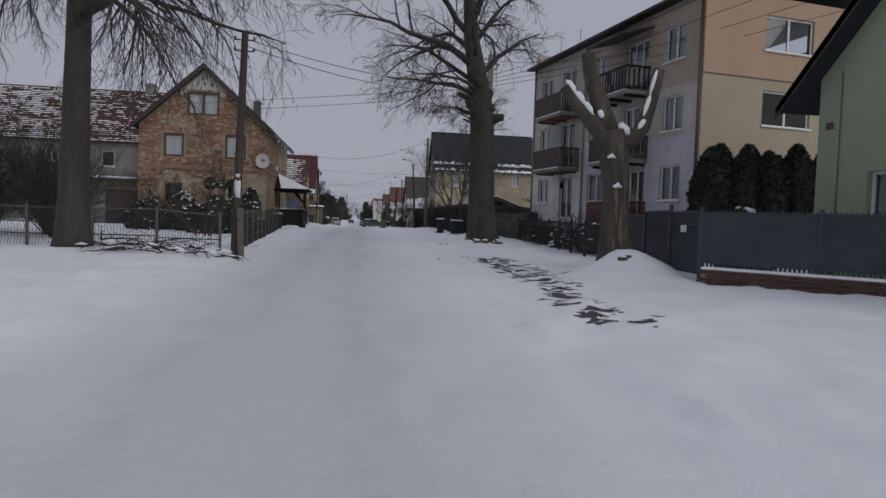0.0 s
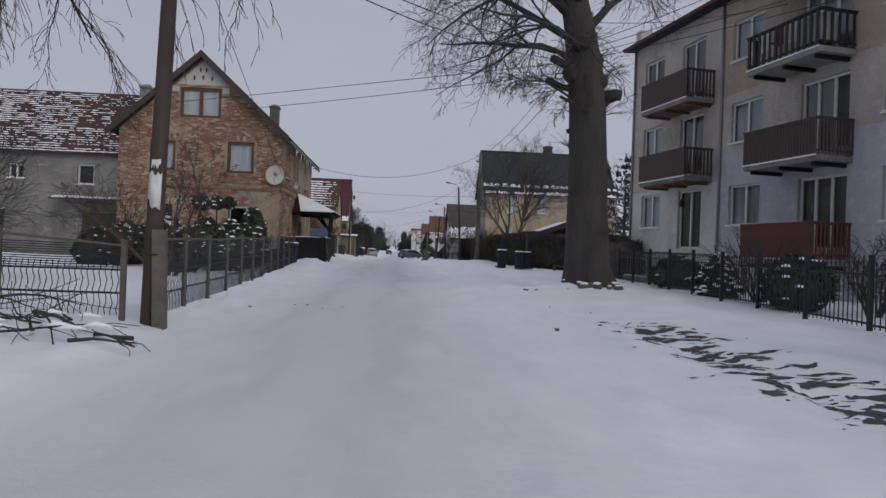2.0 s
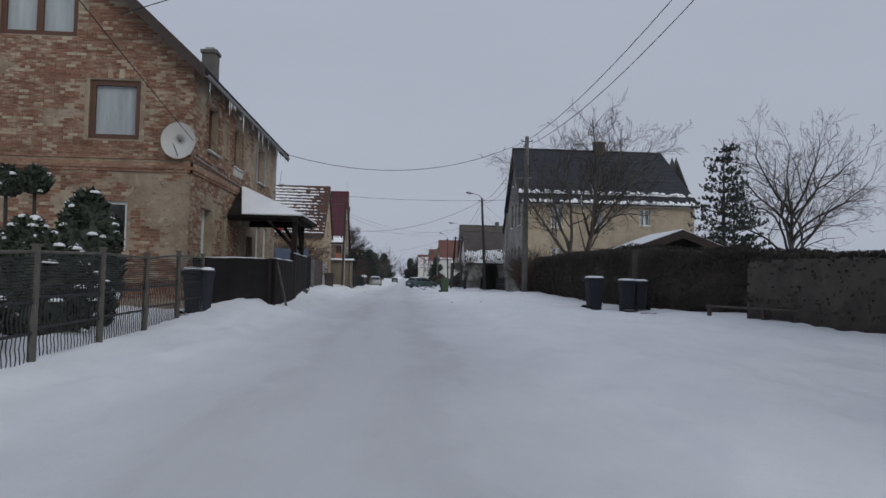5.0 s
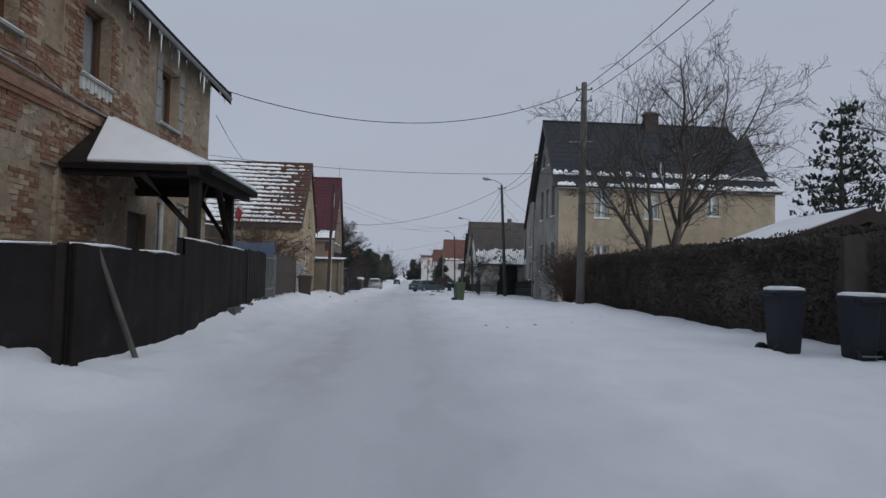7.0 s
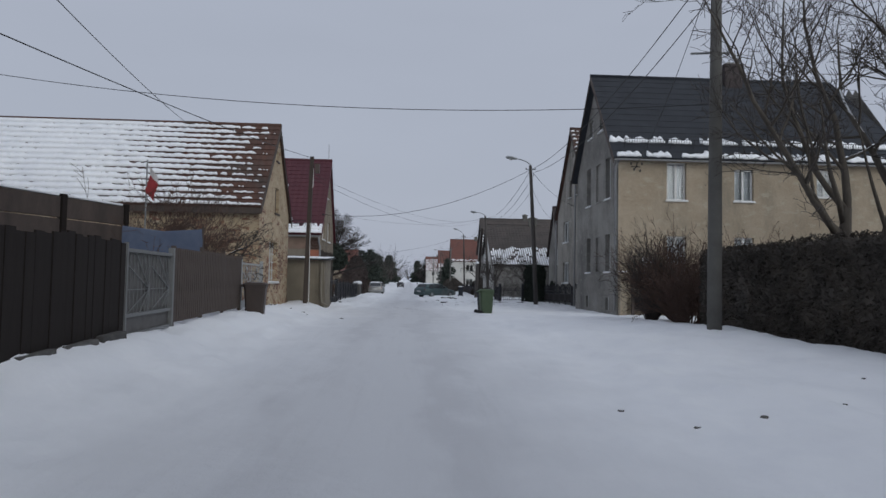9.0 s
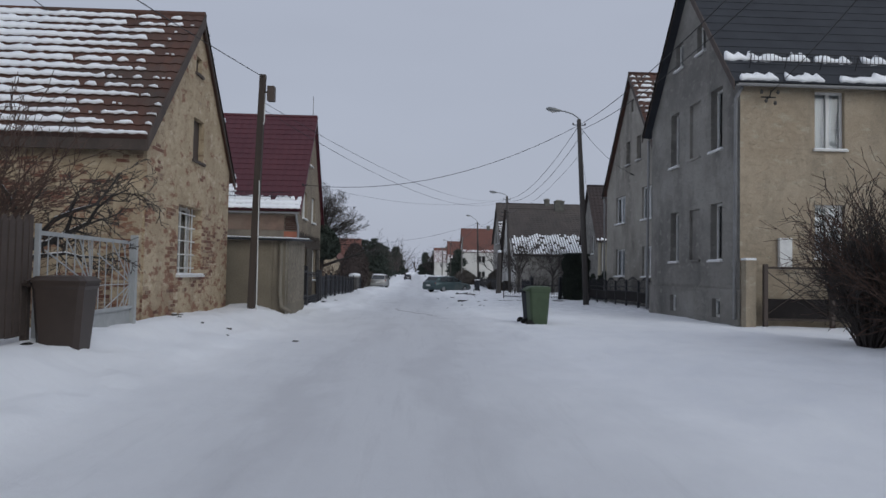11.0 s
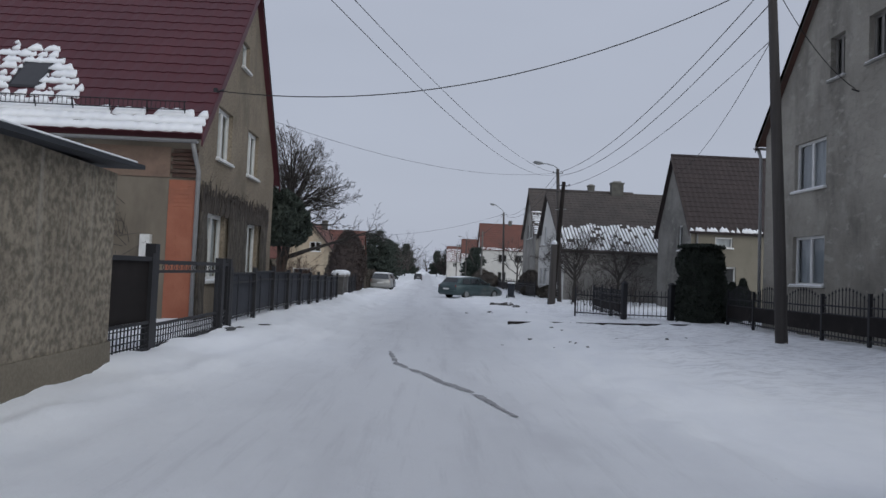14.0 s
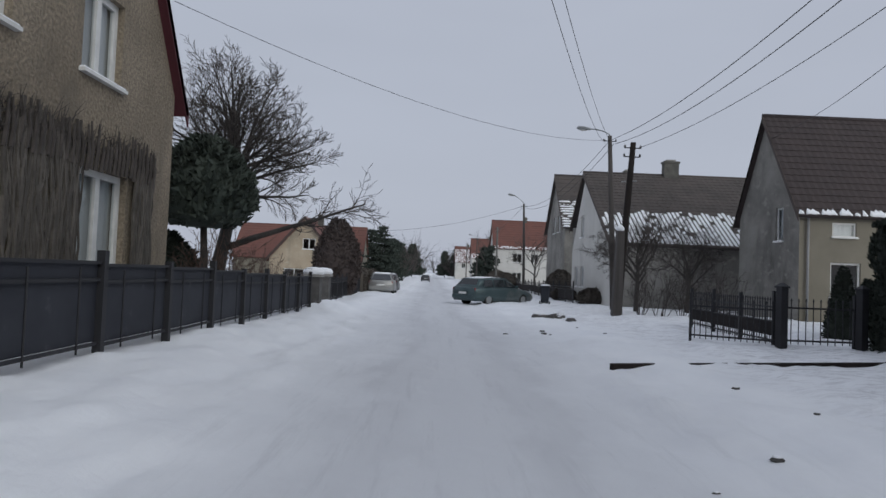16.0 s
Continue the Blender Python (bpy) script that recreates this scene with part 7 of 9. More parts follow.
conic_bush("dark evergreen bush against the house end", (-6.6, 95.0, -0.4), 2.1, 0.9, 51, NEEDLE, ROUND, 2000, 0.16, "bush", 0.0)
conic_bush("broad rounded brown shrub beside the street fence", (-5.2, 113.0, -0.6), 4.15, 1.25, 52, surface("brown_winter_foliage", (0.046, 0.036, 0.034), (0.08, 0.061, 0.055), 2, 0.9, 60, 0.3), ROUND, 3200, 0.17, "shrub")
conic_bush("small shrub dusted with snow by the apartment fence", (9.6, 28.2, -0.1), 1.2, 0.7, 53, SHRUB, None, 1200, 0.12, "shrub", 0.22)
conic_bush("low evergreen shrub behind the apartment fence", (9.9, 31.5, -0.1), 1.1, 0.9, 54, SHRUB, ROUND, 1100, 0.12, "shrub", 0.05)
conic_bush("low evergreen shrub behind the apartment fence", (9.7, 24.8, -0.1), 1.2, 0.8, 55, SHRUB, ROUND, 1100, 0.12, "shrub", 0.05)
conic_bush("dark evergreen shrub beside the low wall", (10.6, 16.3, -0.2), 1.7, 0.9, 56, SHRUB, ROUND, 1400, 0.13, "shrub", 0.12)
for k, (x, y, h, r) in enumerate(((8.7, 116.0, 1.0, 0.9), (8.2, 121.5, 1.0, 0.8), (9.2, 128.0, 2.2, 1.2), (-6.5, 120.0, 2.6, 1.3), (7.5, 150.0, 2.0, 1.5), (8.0, 165.0, 2.4, 1.6))):
    conic_bush("dark winter shrub along the street", (x, y, float(np.interp(y, PY, PZ))), h, r, 70 + k, HEDGE_LEAF, ROUND, 1100, 0.16, "shrub")


def conifer(label, at, h, r, seed, whorls=14, open_=False, leaf=0.3, dense=1.0):
    """Pine or spruce: trunk, whorls of boughs, needle sprays along each bough."""
    rnd = random.Random(seed)
    t = thing("conifer", label, "tree", at)
    wood, nd = MB(), MB()
    wood.tube([(0, 0, -0.4), (0, 0, h * 0.5), (0, 0, h)], [0.03 * h * 0.5, 0.018 * h * 0.6, 0.01], 7)
    for w in range(whorls):
        v = 0.14 + 0.85 * w / whorls
        for k in range(6):
            a = rnd.uniform(0, 6.283)
            ln = r * (1 - v) ** 0.75 * rnd.uniform(0.7, 1.15) + 0.12
            p0 = Vector((0, 0, h * v))
            p1 = p0 + Vector((math.cos(a) * ln, math.sin(a) * ln, ln * (0.32 if open_ else -0.1)))
            wood.tube([p0, p0.lerp(p1, 0.5), p1], [0.03, 0.02, 0.008], 4, False)
            pts = []
            for q in range(int((10 + 16 * ln) * dense)):
                f = rnd.uniform(0.25 if not open_ else 0.5, 1.05)
                p = p0.lerp(p1, f) + Vector((rnd.gauss(0, 0.09 + 0.05 * r), rnd.gauss(0, 0.09 + 0.05 * r), rnd.gauss(0, 0.07)))
                pts.append((p, Vector((math.cos(a) * 0.4, math.sin(a) * 0.4, 0.8))))
            leaf_quads(nd, pts, 0.24 if open_ else leaf, rnd, 0.3)
    part("trunk", wood, BARK, t, "", True)
    part("foliage", nd, NEEDLE, t, "needle sprays", False, "stuff")
    return t


conifer("open-crowned pine beyond the hedge", (19.3, 63.5, 0.0), 9.5, 2.8, 91, 13, True, dense=0.6)
conifer("open-crowned pine beyond the hedge", (21.5, 66.5, 0.0), 6.8, 2.3, 92, 11, True, dense=0.6)
for k, (x, y, h, r) in enumerate(((-6.4, 155.0, 8.4, 2.9), (-8.6, 166.0, 8.8, 3.2), (8.4, 178.0, 7.6, 2.2), (3.6, 320.0, 10.0, 3.0), (8.0, 305.0, 11.0, 4.0), (-9.0, 230.0, 9.0, 3.4), (-8.0, 200.0, 8.0, 3.0), (-12.0, 260.0, 11.0, 4.0), (-7.5, 290.0, 11.0, 4.0), (16.0, 330.0, 13.0, 4.5), (-14.0, 340.0, 13.0, 4.5), (11.0, 225.0, 8.0, 3.0), (-6.8, 176.0, 7.5, 2.8))):
    conifer("dark conifer further along the street", (x, y, float(np.interp(y, PY, PZ))), h * (0.84 if y < 180 else 1), r * (0.85 if y < 180 else 1.15), 100 + k, 15, False, 0.3 if y < 220 else 0.75, 1.3)

# far woods closing the street: bare crowns
g = Grower(77, 0.05)
FAR = [(5, 0.15, 0.05, 5, 0.55, 0.55, 25, 55, 0.2), (4, 0.18, 0.03, 5, 0.5, 0.6, 25, 55, 0.2), (3, 0.2, 0.0, 0, 0, 0, 0, 0, 0)]
for k in range(84):
    x, y = (g.r.uniform(-60, 60), g.r.uniform(330, 520)) if k < 60 else (g.r.choice((-1, 1)) * g.r.uniform(5.5, 13), g.r.uniform(205, 330))
    h = g.r.uniform(9, 17)
    for j in range(7):
        a, e = radians(j * 137.5 + k * 31), radians(g.r.uniform(45, 85))
        g.limb((x, y, -1.5 + h * 0.15), (math.cos(a) * math.cos(e), math.sin(a) * math.cos(e), math.sin(e)), h * 0.55, 0.16, 0, FAR)
fw = thing("far_wood", "bare woods closing the far end of the street", "trees", kind="stuff")
part("branches", g.wood, TWIG, fw, "", False, "stuff")
part("twigs", g.twigs, TWIG, fw, "", False, "stuff")


def hedge(label, a, b, h, depth, seed, n, z0=0.0, size=0.1, mat=None):
    """A clipped hedge from a to b: an uneven body with twig sprays all over it."""
    rnd = random.Random(seed)
    a, b = Vector((*a, 0)), Vector((*b, 0))
    ln = (b - a).length
    u = (b - a) / ln
    nrm = Vector((u.y, -u.x, 0))
    k = max(6, int(ln / 0.4))
    rings = []
    for i in range(k + 1):
        f = ln * i / k
        hh = h * (1 + 0.04 * hash1(f * 0.5, seed)) + 0.05 * hash1(f * 2.0, seed + 3)
        w = depth / 2 * (1 + 0.08 * hash1(f * 0.8, seed + 1))
        c = a + u * f
        rings.append([c + nrm * s * w + Vector((0, 0, z)) for s, z in ((1.0, z0 - 0.2), (1.02, z0 + hh * 0.5), (0.96, z0 + hh * 0.93), (0.7, z0 + hh), (-0.7, z0 + hh), (-0.96, z0 + hh * 0.93), (-1.02, z0 + hh * 0.5), (-1.0, z0 - 0.2))])
    t = thing("hedge", label, "hedge")
    part("body", MB().loft(rings), mat or HEDGE_LEAF, t, "", True)
    pts = []
    for _ in range(n):
        f, v = rnd.uniform(0, ln), rnd.random()
        hh = h * (1 + 0.04 * hash1(f * 0.5, seed)) + 0.05 * hash1(f * 2.0, seed + 3)
        c = a + u * f
        pick = rnd.random()
        if pick < 0.7:
            p, q = c + nrm * (depth / 2 * rnd.uniform(0.98, 1.06)) + Vector((0, 0, z0 + hh * v)), nrm
        elif pick < 0.9:
            p, q = c + nrm * depth * (v - 0.5) + Vector((0, 0, z0 + hh * rnd.uniform(0.98, 1.04))), Vector((0, 0, 1))
        else:
            p, q = c - nrm * (depth / 2) + Vector((0, 0, z0 + hh * v)), -nrm
        pts.append((p, q))
    mb = MB()
    leaf_quads(mb, pts, size, rnd)
    part("foliage", mb, mat or HEDGE_LEAF, t, "fine dark twigs", False, "stuff")
    return t


hedge("tall clipped dark hedge along the verge", (8.4, 62.6), (8.4, 47.0), 2.02, 1.1, 5, 26000, 0.1, 0.065)
hedge("tall clipped dark hedge across the garden's end", (7.9, 46.9), (16.0, 46.2), 2.0, 1.1, 6, 14000, 0.05, 0.07)
hedge("low dark hedge behind the apartment fence", (10.6, 37.5), (9.7, 42.5), 1.6, 0.8, 7, 2500, 0.0)
hedge("ragged dark hedge along the gardens", (-5.2, 121.0), (-5.4, 132.0), 1.6, 1.0, 8, 2000, -0.6, 0.16)


# ---- fences, gates, poles, bins, vehicles and clutter ----
def along(a, b, n):
    a, b = Vector((*a, 0)), Vector((*b, 0))
    return [a.lerp(b, i / n) for i in range(n + 1)], (b - a).length, math.degrees(math.atan2((b - a).y, (b - a).x))


def wire_fence(label, a, b, n, h=1.2, post_mat=None, post=0.068, group="street fences", ground=None, screened=0):
    """Square posts with a top rail, two low rails and crimped upright wires."""
    pts, ln, yaw = along(a, b, n)
    z0 = ground if ground is not None else ground_z(*((pts[0] + pts[-1]) / 2)[:2])
    f = thing("fence", label, "fence", (a[0], a[1], 0), yaw, group)
    pm = MB().box(-post / 2, post / 2, -post / 2, post / 2, -0.5, h + 0.06).box(-post / 2 - 0.01, post / 2 + 0.01, -post / 2 - 0.01, post / 2 + 0.01, h + 0.06, h + 0.09).mesh("post", post_mat or OLD_POST)
    for i in range(n + 1):
        zz = ground_z(*pts[i][:2])
        piece("post", pm, f, pose(ln * i / n, 0, zz, 0, 0, 0))
    for i in range(n):
        za, zb = ground_z(*pts[i][:2]), ground_z(*pts[i + 1][:2])
        x0, x1 = ln * i / n + post / 2, ln * (i + 1) / n - post / 2
        part("top_rail", MB().tube([(x0, 0, za + h), (x1, 0, zb + h)], 0.02, 6), OLD_POST, f)
        for q in (0.34, 0.68):
            part("rail", MB().box(x0, x1, -0.012, 0.012, (za + zb) / 2 + q - 0.015, (za + zb) / 2 + q + 0.015), BLACK_METAL, f)
        wires = MB()
        k = int((x1 - x0) / 0.085)
        for j in range(k):
            x = x0 + (x1 - x0) * (j + 0.5) / k
            wires.tube([(x + 0.018 * math.sin(s * 1.9 + j % 2 * 1.0), 0, (za + zb) / 2 + 0.02 + (0.78) * s / 9) for s in range(10)], 0.0075, 3, False)
        for j in range(int((h - 0.72) / 0.034) if i < screened else 0):
            zq = (za + zb) / 2 + 0.72 + j * 0.034
            wires.tube([(x0, 0, zq), ((x0 + x1) / 2, 0.01 * math.sin(j * 1.7), zq - 0.012), (x1, 0, zq)], 0.009, 3, False)
        part("wire_panel", wires, BLACK_METAL, f, "crimped wire infill", False, "stuff")
    return f


def picket_fence(label, a, b, n, h=1.1, gap=0.12, r=0.011, mat=None, arch=0.0, post=0.07, backing=None, spear=True, group="street fences", z_low=0.12, back_h=0.75, back_lo=0.22, back_y=0.02, ground=None, slat=None):
    """Iron or board fence: posts, two rails, pickets each of their own, with a backing sheet where there is one."""
    pts, ln, yaw = along(a, b, n)
    m_ = mat or BLACK_METAL
    f = thing("fence", label, "fence", (a[0], a[1], 0), yaw, group)
    pm = MB().box(-post / 2, post / 2, -post / 2, post / 2, -0.4, h + 0.12).mesh("post", m_)
    if slat:
        pk = MB().box(-slat / 2, slat / 2, -0.012, 0.012, 0, 1.0).add([(-slat / 2, -0.012, 1.0), (slat / 2, -0.012, 1.0), (0, -0.012, 1.05), (-slat / 2, 0.012, 1.0), (slat / 2, 0.012, 1.0), (0, 0.012, 1.05)], ((0, 1, 2), (5, 4, 3), (1, 4, 5, 2), (3, 0, 2, 5))).mesh("picket", m_)
    else:
        mb = MB().tube([(0, 0, 0), (0, 0, 0.95)], r, 5)
        if spear:
            mb.tube([(0, 0, 0.95), (0, 0, 0.972), (0, 0, 1.03)], [r, r * 2.2, 0.002], 5)
        pk = mb.mesh("picket", m_)
    zs = [ground if ground is not None else ground_z(*p[:2]) for p in pts]
    for i in range(n + 1):
        piece("post", pm, f, pose(ln * i / n, 0, zs[i]))
    for i in range(n):
        z = (zs[i] + zs[i + 1]) / 2
        x0, x1 = ln * i / n + post / 2, ln * (i + 1) / n - post / 2
        for q in (z_low, h * 0.82):
            part("rail", MB().box(x0, x1, -0.015, 0.015, z + q - 0.018, z + q + 0.018), m_, f)
        k = max(2, int((x1 - x0) / gap))
        for j in range(k):
            t = (j + 0.5) / k
            hh = (h - 0.05) + arch * math.sin(math.pi * t)
            piece("picket", pk, f, pose(x0 + (x1 - x0) * t, -0.02, z + 0.05) @ Matrix.Diagonal((1, 1, hh, 1)))
        if backing:
            part("screen", MB().box(x0, x1, back_y, back_y + 0.012, z + back_lo, z + back_h), backing, f, "dark screen sheet")
            part("top_rail", MB().box(x0, x1, -0.02, 0.02, z + back_h - 0.01, z + back_h + 0.025), m_, f)
    return f


# wire fences round the brick house's garden
wire_fence("weathered concrete-post wire fence along the garden", (-2.95, 20.9), (-3.95, 40.6), 11, 1.2, screened=11)
wire_fence("weathered concrete-post wire fence across the garden front", (-3.25, 20.6), (-14.0, 20.9), 6, 1.1, screened=6)

# screened fences and boarded panel beside the porch
def screen_fence(label, a, b, bays, top, z0):
    pts, ln, yaw = along(a, b, bays)
    f = thing("screen_fence", label, "fence", (a[0], a[1], z0), yaw, "street fences")
    for i in range(bays):
        x0, x1 = ln * i / bays, ln * (i + 1) / bays
        n, mb = 10, MB()
        for j in range(n):
            u0, u1 = x0 + (x1 - x0) * j / n, x0 + (x1 - x0) * (j + 1) / n
            da, db = 0.006 * math.sin(j * 2.2 + i), 0.006 * math.sin((j + 1) * 2.2 + i)
            ta, tb = top + 0.015 * math.sin(j * 1.3 + i), top + 0.015 * math.sin((j + 1) * 1.3 + i)
            mb.add([(u0, da, -0.6), (u1, db, -0.6), (u1, db, tb), (u0, da, ta), (u0, da + 0.02, -0.6), (u1, db + 0.02, -0.6), (u1, db + 0.02, tb), (u0, da + 0.02, ta)], ((0, 1, 2, 3), (7, 6, 5, 4), (3, 2, 6, 7)))
        part("screen", mb.weld(), MESH_CLOTH, f)
        part("snow_cap", MB().tube([(x0, 0.01, top + 0.01), ((x0 + x1) / 2, 0.01, top + 0.02), (x1 - 0.25, 0.01, top + 0.01)], [0.01, 0.017, 0.007], 6), SNOW, f, "snow along the top", True)
        part("rail", MB().box(x0, x1, 0.03, 0.07, top * 0.55, top * 0.55 + 0.07), BLACK_WOOD, f)
    for i in range(bays + 1):
        part("post", MB().box(ln * i / bays - 0.04, ln * i / bays + 0.04, 0.03, 0.11, -0.6, top + 0.01), BLACK_WOOD, f)
    return f


screen_fence("dark screened fence returning to the brick house", (-5.0, 43.3), (-2.8, 42.5), 1, 1.22, 0.15)
screen_fence("dark screened fence with snow along its top edge", (-2.8, 42.5), (-2.82, 45.8), 2, 1.12, 0.25)
screen_fence("taller dark screened fence before the porch", (-2.84, 45.82), (-3.1, 50.6), 2, 1.32, 0.3)
bp = thing("board_fence", "tall dark board fence beside the street", "fence", (-3.1, 50.7, 0.3), 97, "street fences")
me = MB().box(0, 0.19, -0.012, 0.012, -0.3, 1.0).mesh("board", BLACK_WOOD)
for k in range(22):
    hh = 1.36 + 0.02 * math.sin(k * 1.7) + (0.05 if k > 9 else 0.0)
    piece("board", me, bp, Matrix.Translation((k * 0.2, 0.006 * math.sin(k * 2.3), 0.0)) @ Matrix.Diagonal((1, 1, hh, 1)))
for x in (0, 2.1, 4.35):
    part("post", MB().box(x - 0.05, x + 0.05, 0.02, 0.12, -0.4, 1.36), BLACK_WOOD, bp)
for q in (0.4, 1.1):
    part("rail", MB().box(0, 4.4, 0.012, 0.05, q, q + 0.08), BLACK_WOOD, bp)
kerb = thing("concrete_footing", "dark stone blocks along the foot of the fence", "footing", (-2.97, 48.8, 0.16), 96)
rnd = random.Random(12)
for k in range(6):
    w = rnd.uniform(0.7, 1.0)
    part("block", MB().box(k * 1.05, k * 1.05 + w, -0.12, 0.12, -0.3, 0.28 + rnd.uniform(-0.04, 0.06) + 0.01 * k), STONE, kerb, bevel=0.02)
single("wooden_prop", MB().tube([(0.02, 0.08, -0.15), (-0.17, -0.7, 1.22)], 0.034, 6), OLD_POST, "grey wooden prop leaning against the screened fence", "prop", (-2.68, 43.75, 0.22))


WIRED_GLASS = surface("dull_grey_sheet", (0.085, 0.082, 0.079), (0.125, 0.12, 0.115), 3, 0.6, 60, 0.2, dirt=(0.07, 0.066, 0.062), dirt_lo=0.5, dirt_hi=0.7, dirt_scale=4.0)


def ornate_gate(at, yaw, ln, h=1.34, paint=None, sheet=True):
    """Pale iron gate leaf: frame, uprights and a fan of rays."""
    g_ = thing("gate", "pale grey ornamental iron gate with rays", "gate", at, yaw, "yard gates")
    paint = paint or GREY_PAINT
    part("gate_frame", MB().box(0, 0.05, -0.025, 0.025, -0.2, h + 0.08).box(ln - 0.09, ln, -0.045, 0.045, -0.3, h + 0.1).box(0.05, ln - 0.09, -0.02, 0.02, h - 0.05, h).box(0.05, ln - 0.09, -0.02, 0.02, 0.36, 0.41).box(0.05, ln - 0.09, -0.02, 0.02, 0.08, 0.13), paint, g_)
    part("sheet", MB().box(0.05, ln - 0.09, 0.022, 0.03, 0.1, h - 0.03 if sheet else 0.38), WIRED_GLASS if sheet else paint, g_, "grey backing sheet")
    for j in range(2):
        x0, x1 = 0.07 + j * (ln - 0.16) / 2, 0.07 + (j + 1) * (ln - 0.16) / 2 - 0.05
        for k in range(9):
            a = radians(100 + k * 20)
            cx, cz = x1, 0.75
            ex = max(x0, min(x1, cx + 1.3 * math.cos(a)))
            t = (ex - cx) / (1.3 * math.cos(a)) if abs(math.cos(a)) > 1e-3 else 1.0
            ez = cz + 1.3 * t * math.sin(a)
            if ez > h - 0.05 or ez < 0.41:
                lim = h - 0.05 if ez > cz else 0.41
                t *= (lim - cz) / (ez - cz)
            part("ray", MB().tube([(cx, 0, cz), (cx + 1.3 * t * math.cos(a), 0, cz + 1.3 * t * math.sin(a))], 0.009, 4), paint, g_)
        for k in range(7):
            x = x0 + (x1 - x0) * k / 6
            part("bar", MB().tube([(x, 0.015, 0.4), (x, 0.015, h - 0.04)], 0.008, 4), paint, g_)
    return g_


ornate_gate((-3.7, 55.25, 0.3), 94, 2.25)
ornate_gate((-4.15, 63.3, 0.22), 92.5, 2.95, 1.42, plain("pale_grey_gate_paint", (0.44, 0.455, 0.455), 0.5, 0.1), False)
picket_fence("rusty brown slatted fence between the yard gates", (-3.88, 57.6), (-4.13, 63.1), 3, 1.3, 0.13, mat=surface("rusty_brown_slats", (0.062, 0.047, 0.04), (0.092, 0.07, 0.059), 3, 0.85, 40, 0.4), slat=0.1)
# red flag on its pole, blue sheet in the yard
fl = thing("flag", "red and white flag hanging from a thin pole", "flag", (-6.7, 63.4, 0.0))
part("pole", MB().tube([(0, 0, -0.2), (0, 0, 4.3)], 0.022, 6), GREY_METAL, fl)
mb = MB()
for j in range(7):
    for i in range(5):
        mb.v.append((0.03 + 0.055 * i + 0.04 * math.sin(j * 0.9), 0.04 * math.sin(i * 1.7 + j * 0.8), 4.15 - 0.12 * j - 0.06 * i))
mb.f = [(j * 5 + i, j * 5 + i + 1, (j + 1) * 5 + i + 1, (j + 1) * 5 + i) for j in range(6) for i in range(4)]
top = MB()
top.v, top.f = list(mb.v), mb.f[:8]
mb.f = mb.f[8:]
part("cloth", mb.weld(), surface("red_cloth", (0.33, 0.045, 0.05), (0.26, 0.035, 0.04), 4, 0.9, 200, 0.2), fl, "red lower half hanging limp", True)
part("cloth", top.weld(), surface("white_cloth", (0.6, 0.58, 0.58), (0.5, 0.48, 0.48), 4, 0.9, 200, 0.2), fl, "white upper half", True)
tp = thing("tarpaulin", "faded blue sheet hung on two poles in the yard", "sheet", (-6.5, 61.6, 0.15), 8)
part("sheet", MB().slab([(0, 0, 1.5), (0.9, 0.06, 1.45), (1.8, 0, 1.5), (1.8, 0.02, 2.22), (0.9, 0.08, 2.15), (0, 0, 2.25)], 0.02), surface("faded_blue_sheet", (0.075, 0.1, 0.165), (0.1, 0.125, 0.19), 4, 0.7, 60, 0.3), tp, "faded blue sheet")
for x in (0.0, 1.8):
    part("pole", MB().tube([(x, 0.04, -0.3), (x, 0.04, 2.3)], 0.03, 6), DARK_WOOD, tp)

# boarded fence inside the yard
pf = thing("panel_fence", "old dark boarded fence inside the yard", "fence", (-8.6, 57.0, 0.1), 74, "street fences")
for k in range(4):
    part("post", MB().box(k * 2.0 - 0.07, k * 2.0 + 0.07, -0.07, 0.07, -0.4, 2.94), BLACK_WOOD, pf, bevel=0.01)
    if k < 3:
        for r in range(6):
            part("panel", MB().box(k * 2.0 + 0.08, k * 2.0 + 1.92, -0.03, 0.03, -0.1 + r * 0.5, 0.38 + r * 0.5), DARK_WOOD, pf, bevel=0.02)
        part("snow_cap", MB().box(k * 2.0 + 0.12, k * 2.0 + 1.85, -0.06, 0.06, 2.882, 2.93), SNOW, pf, "snow on the panel tops", bevel=0.015)

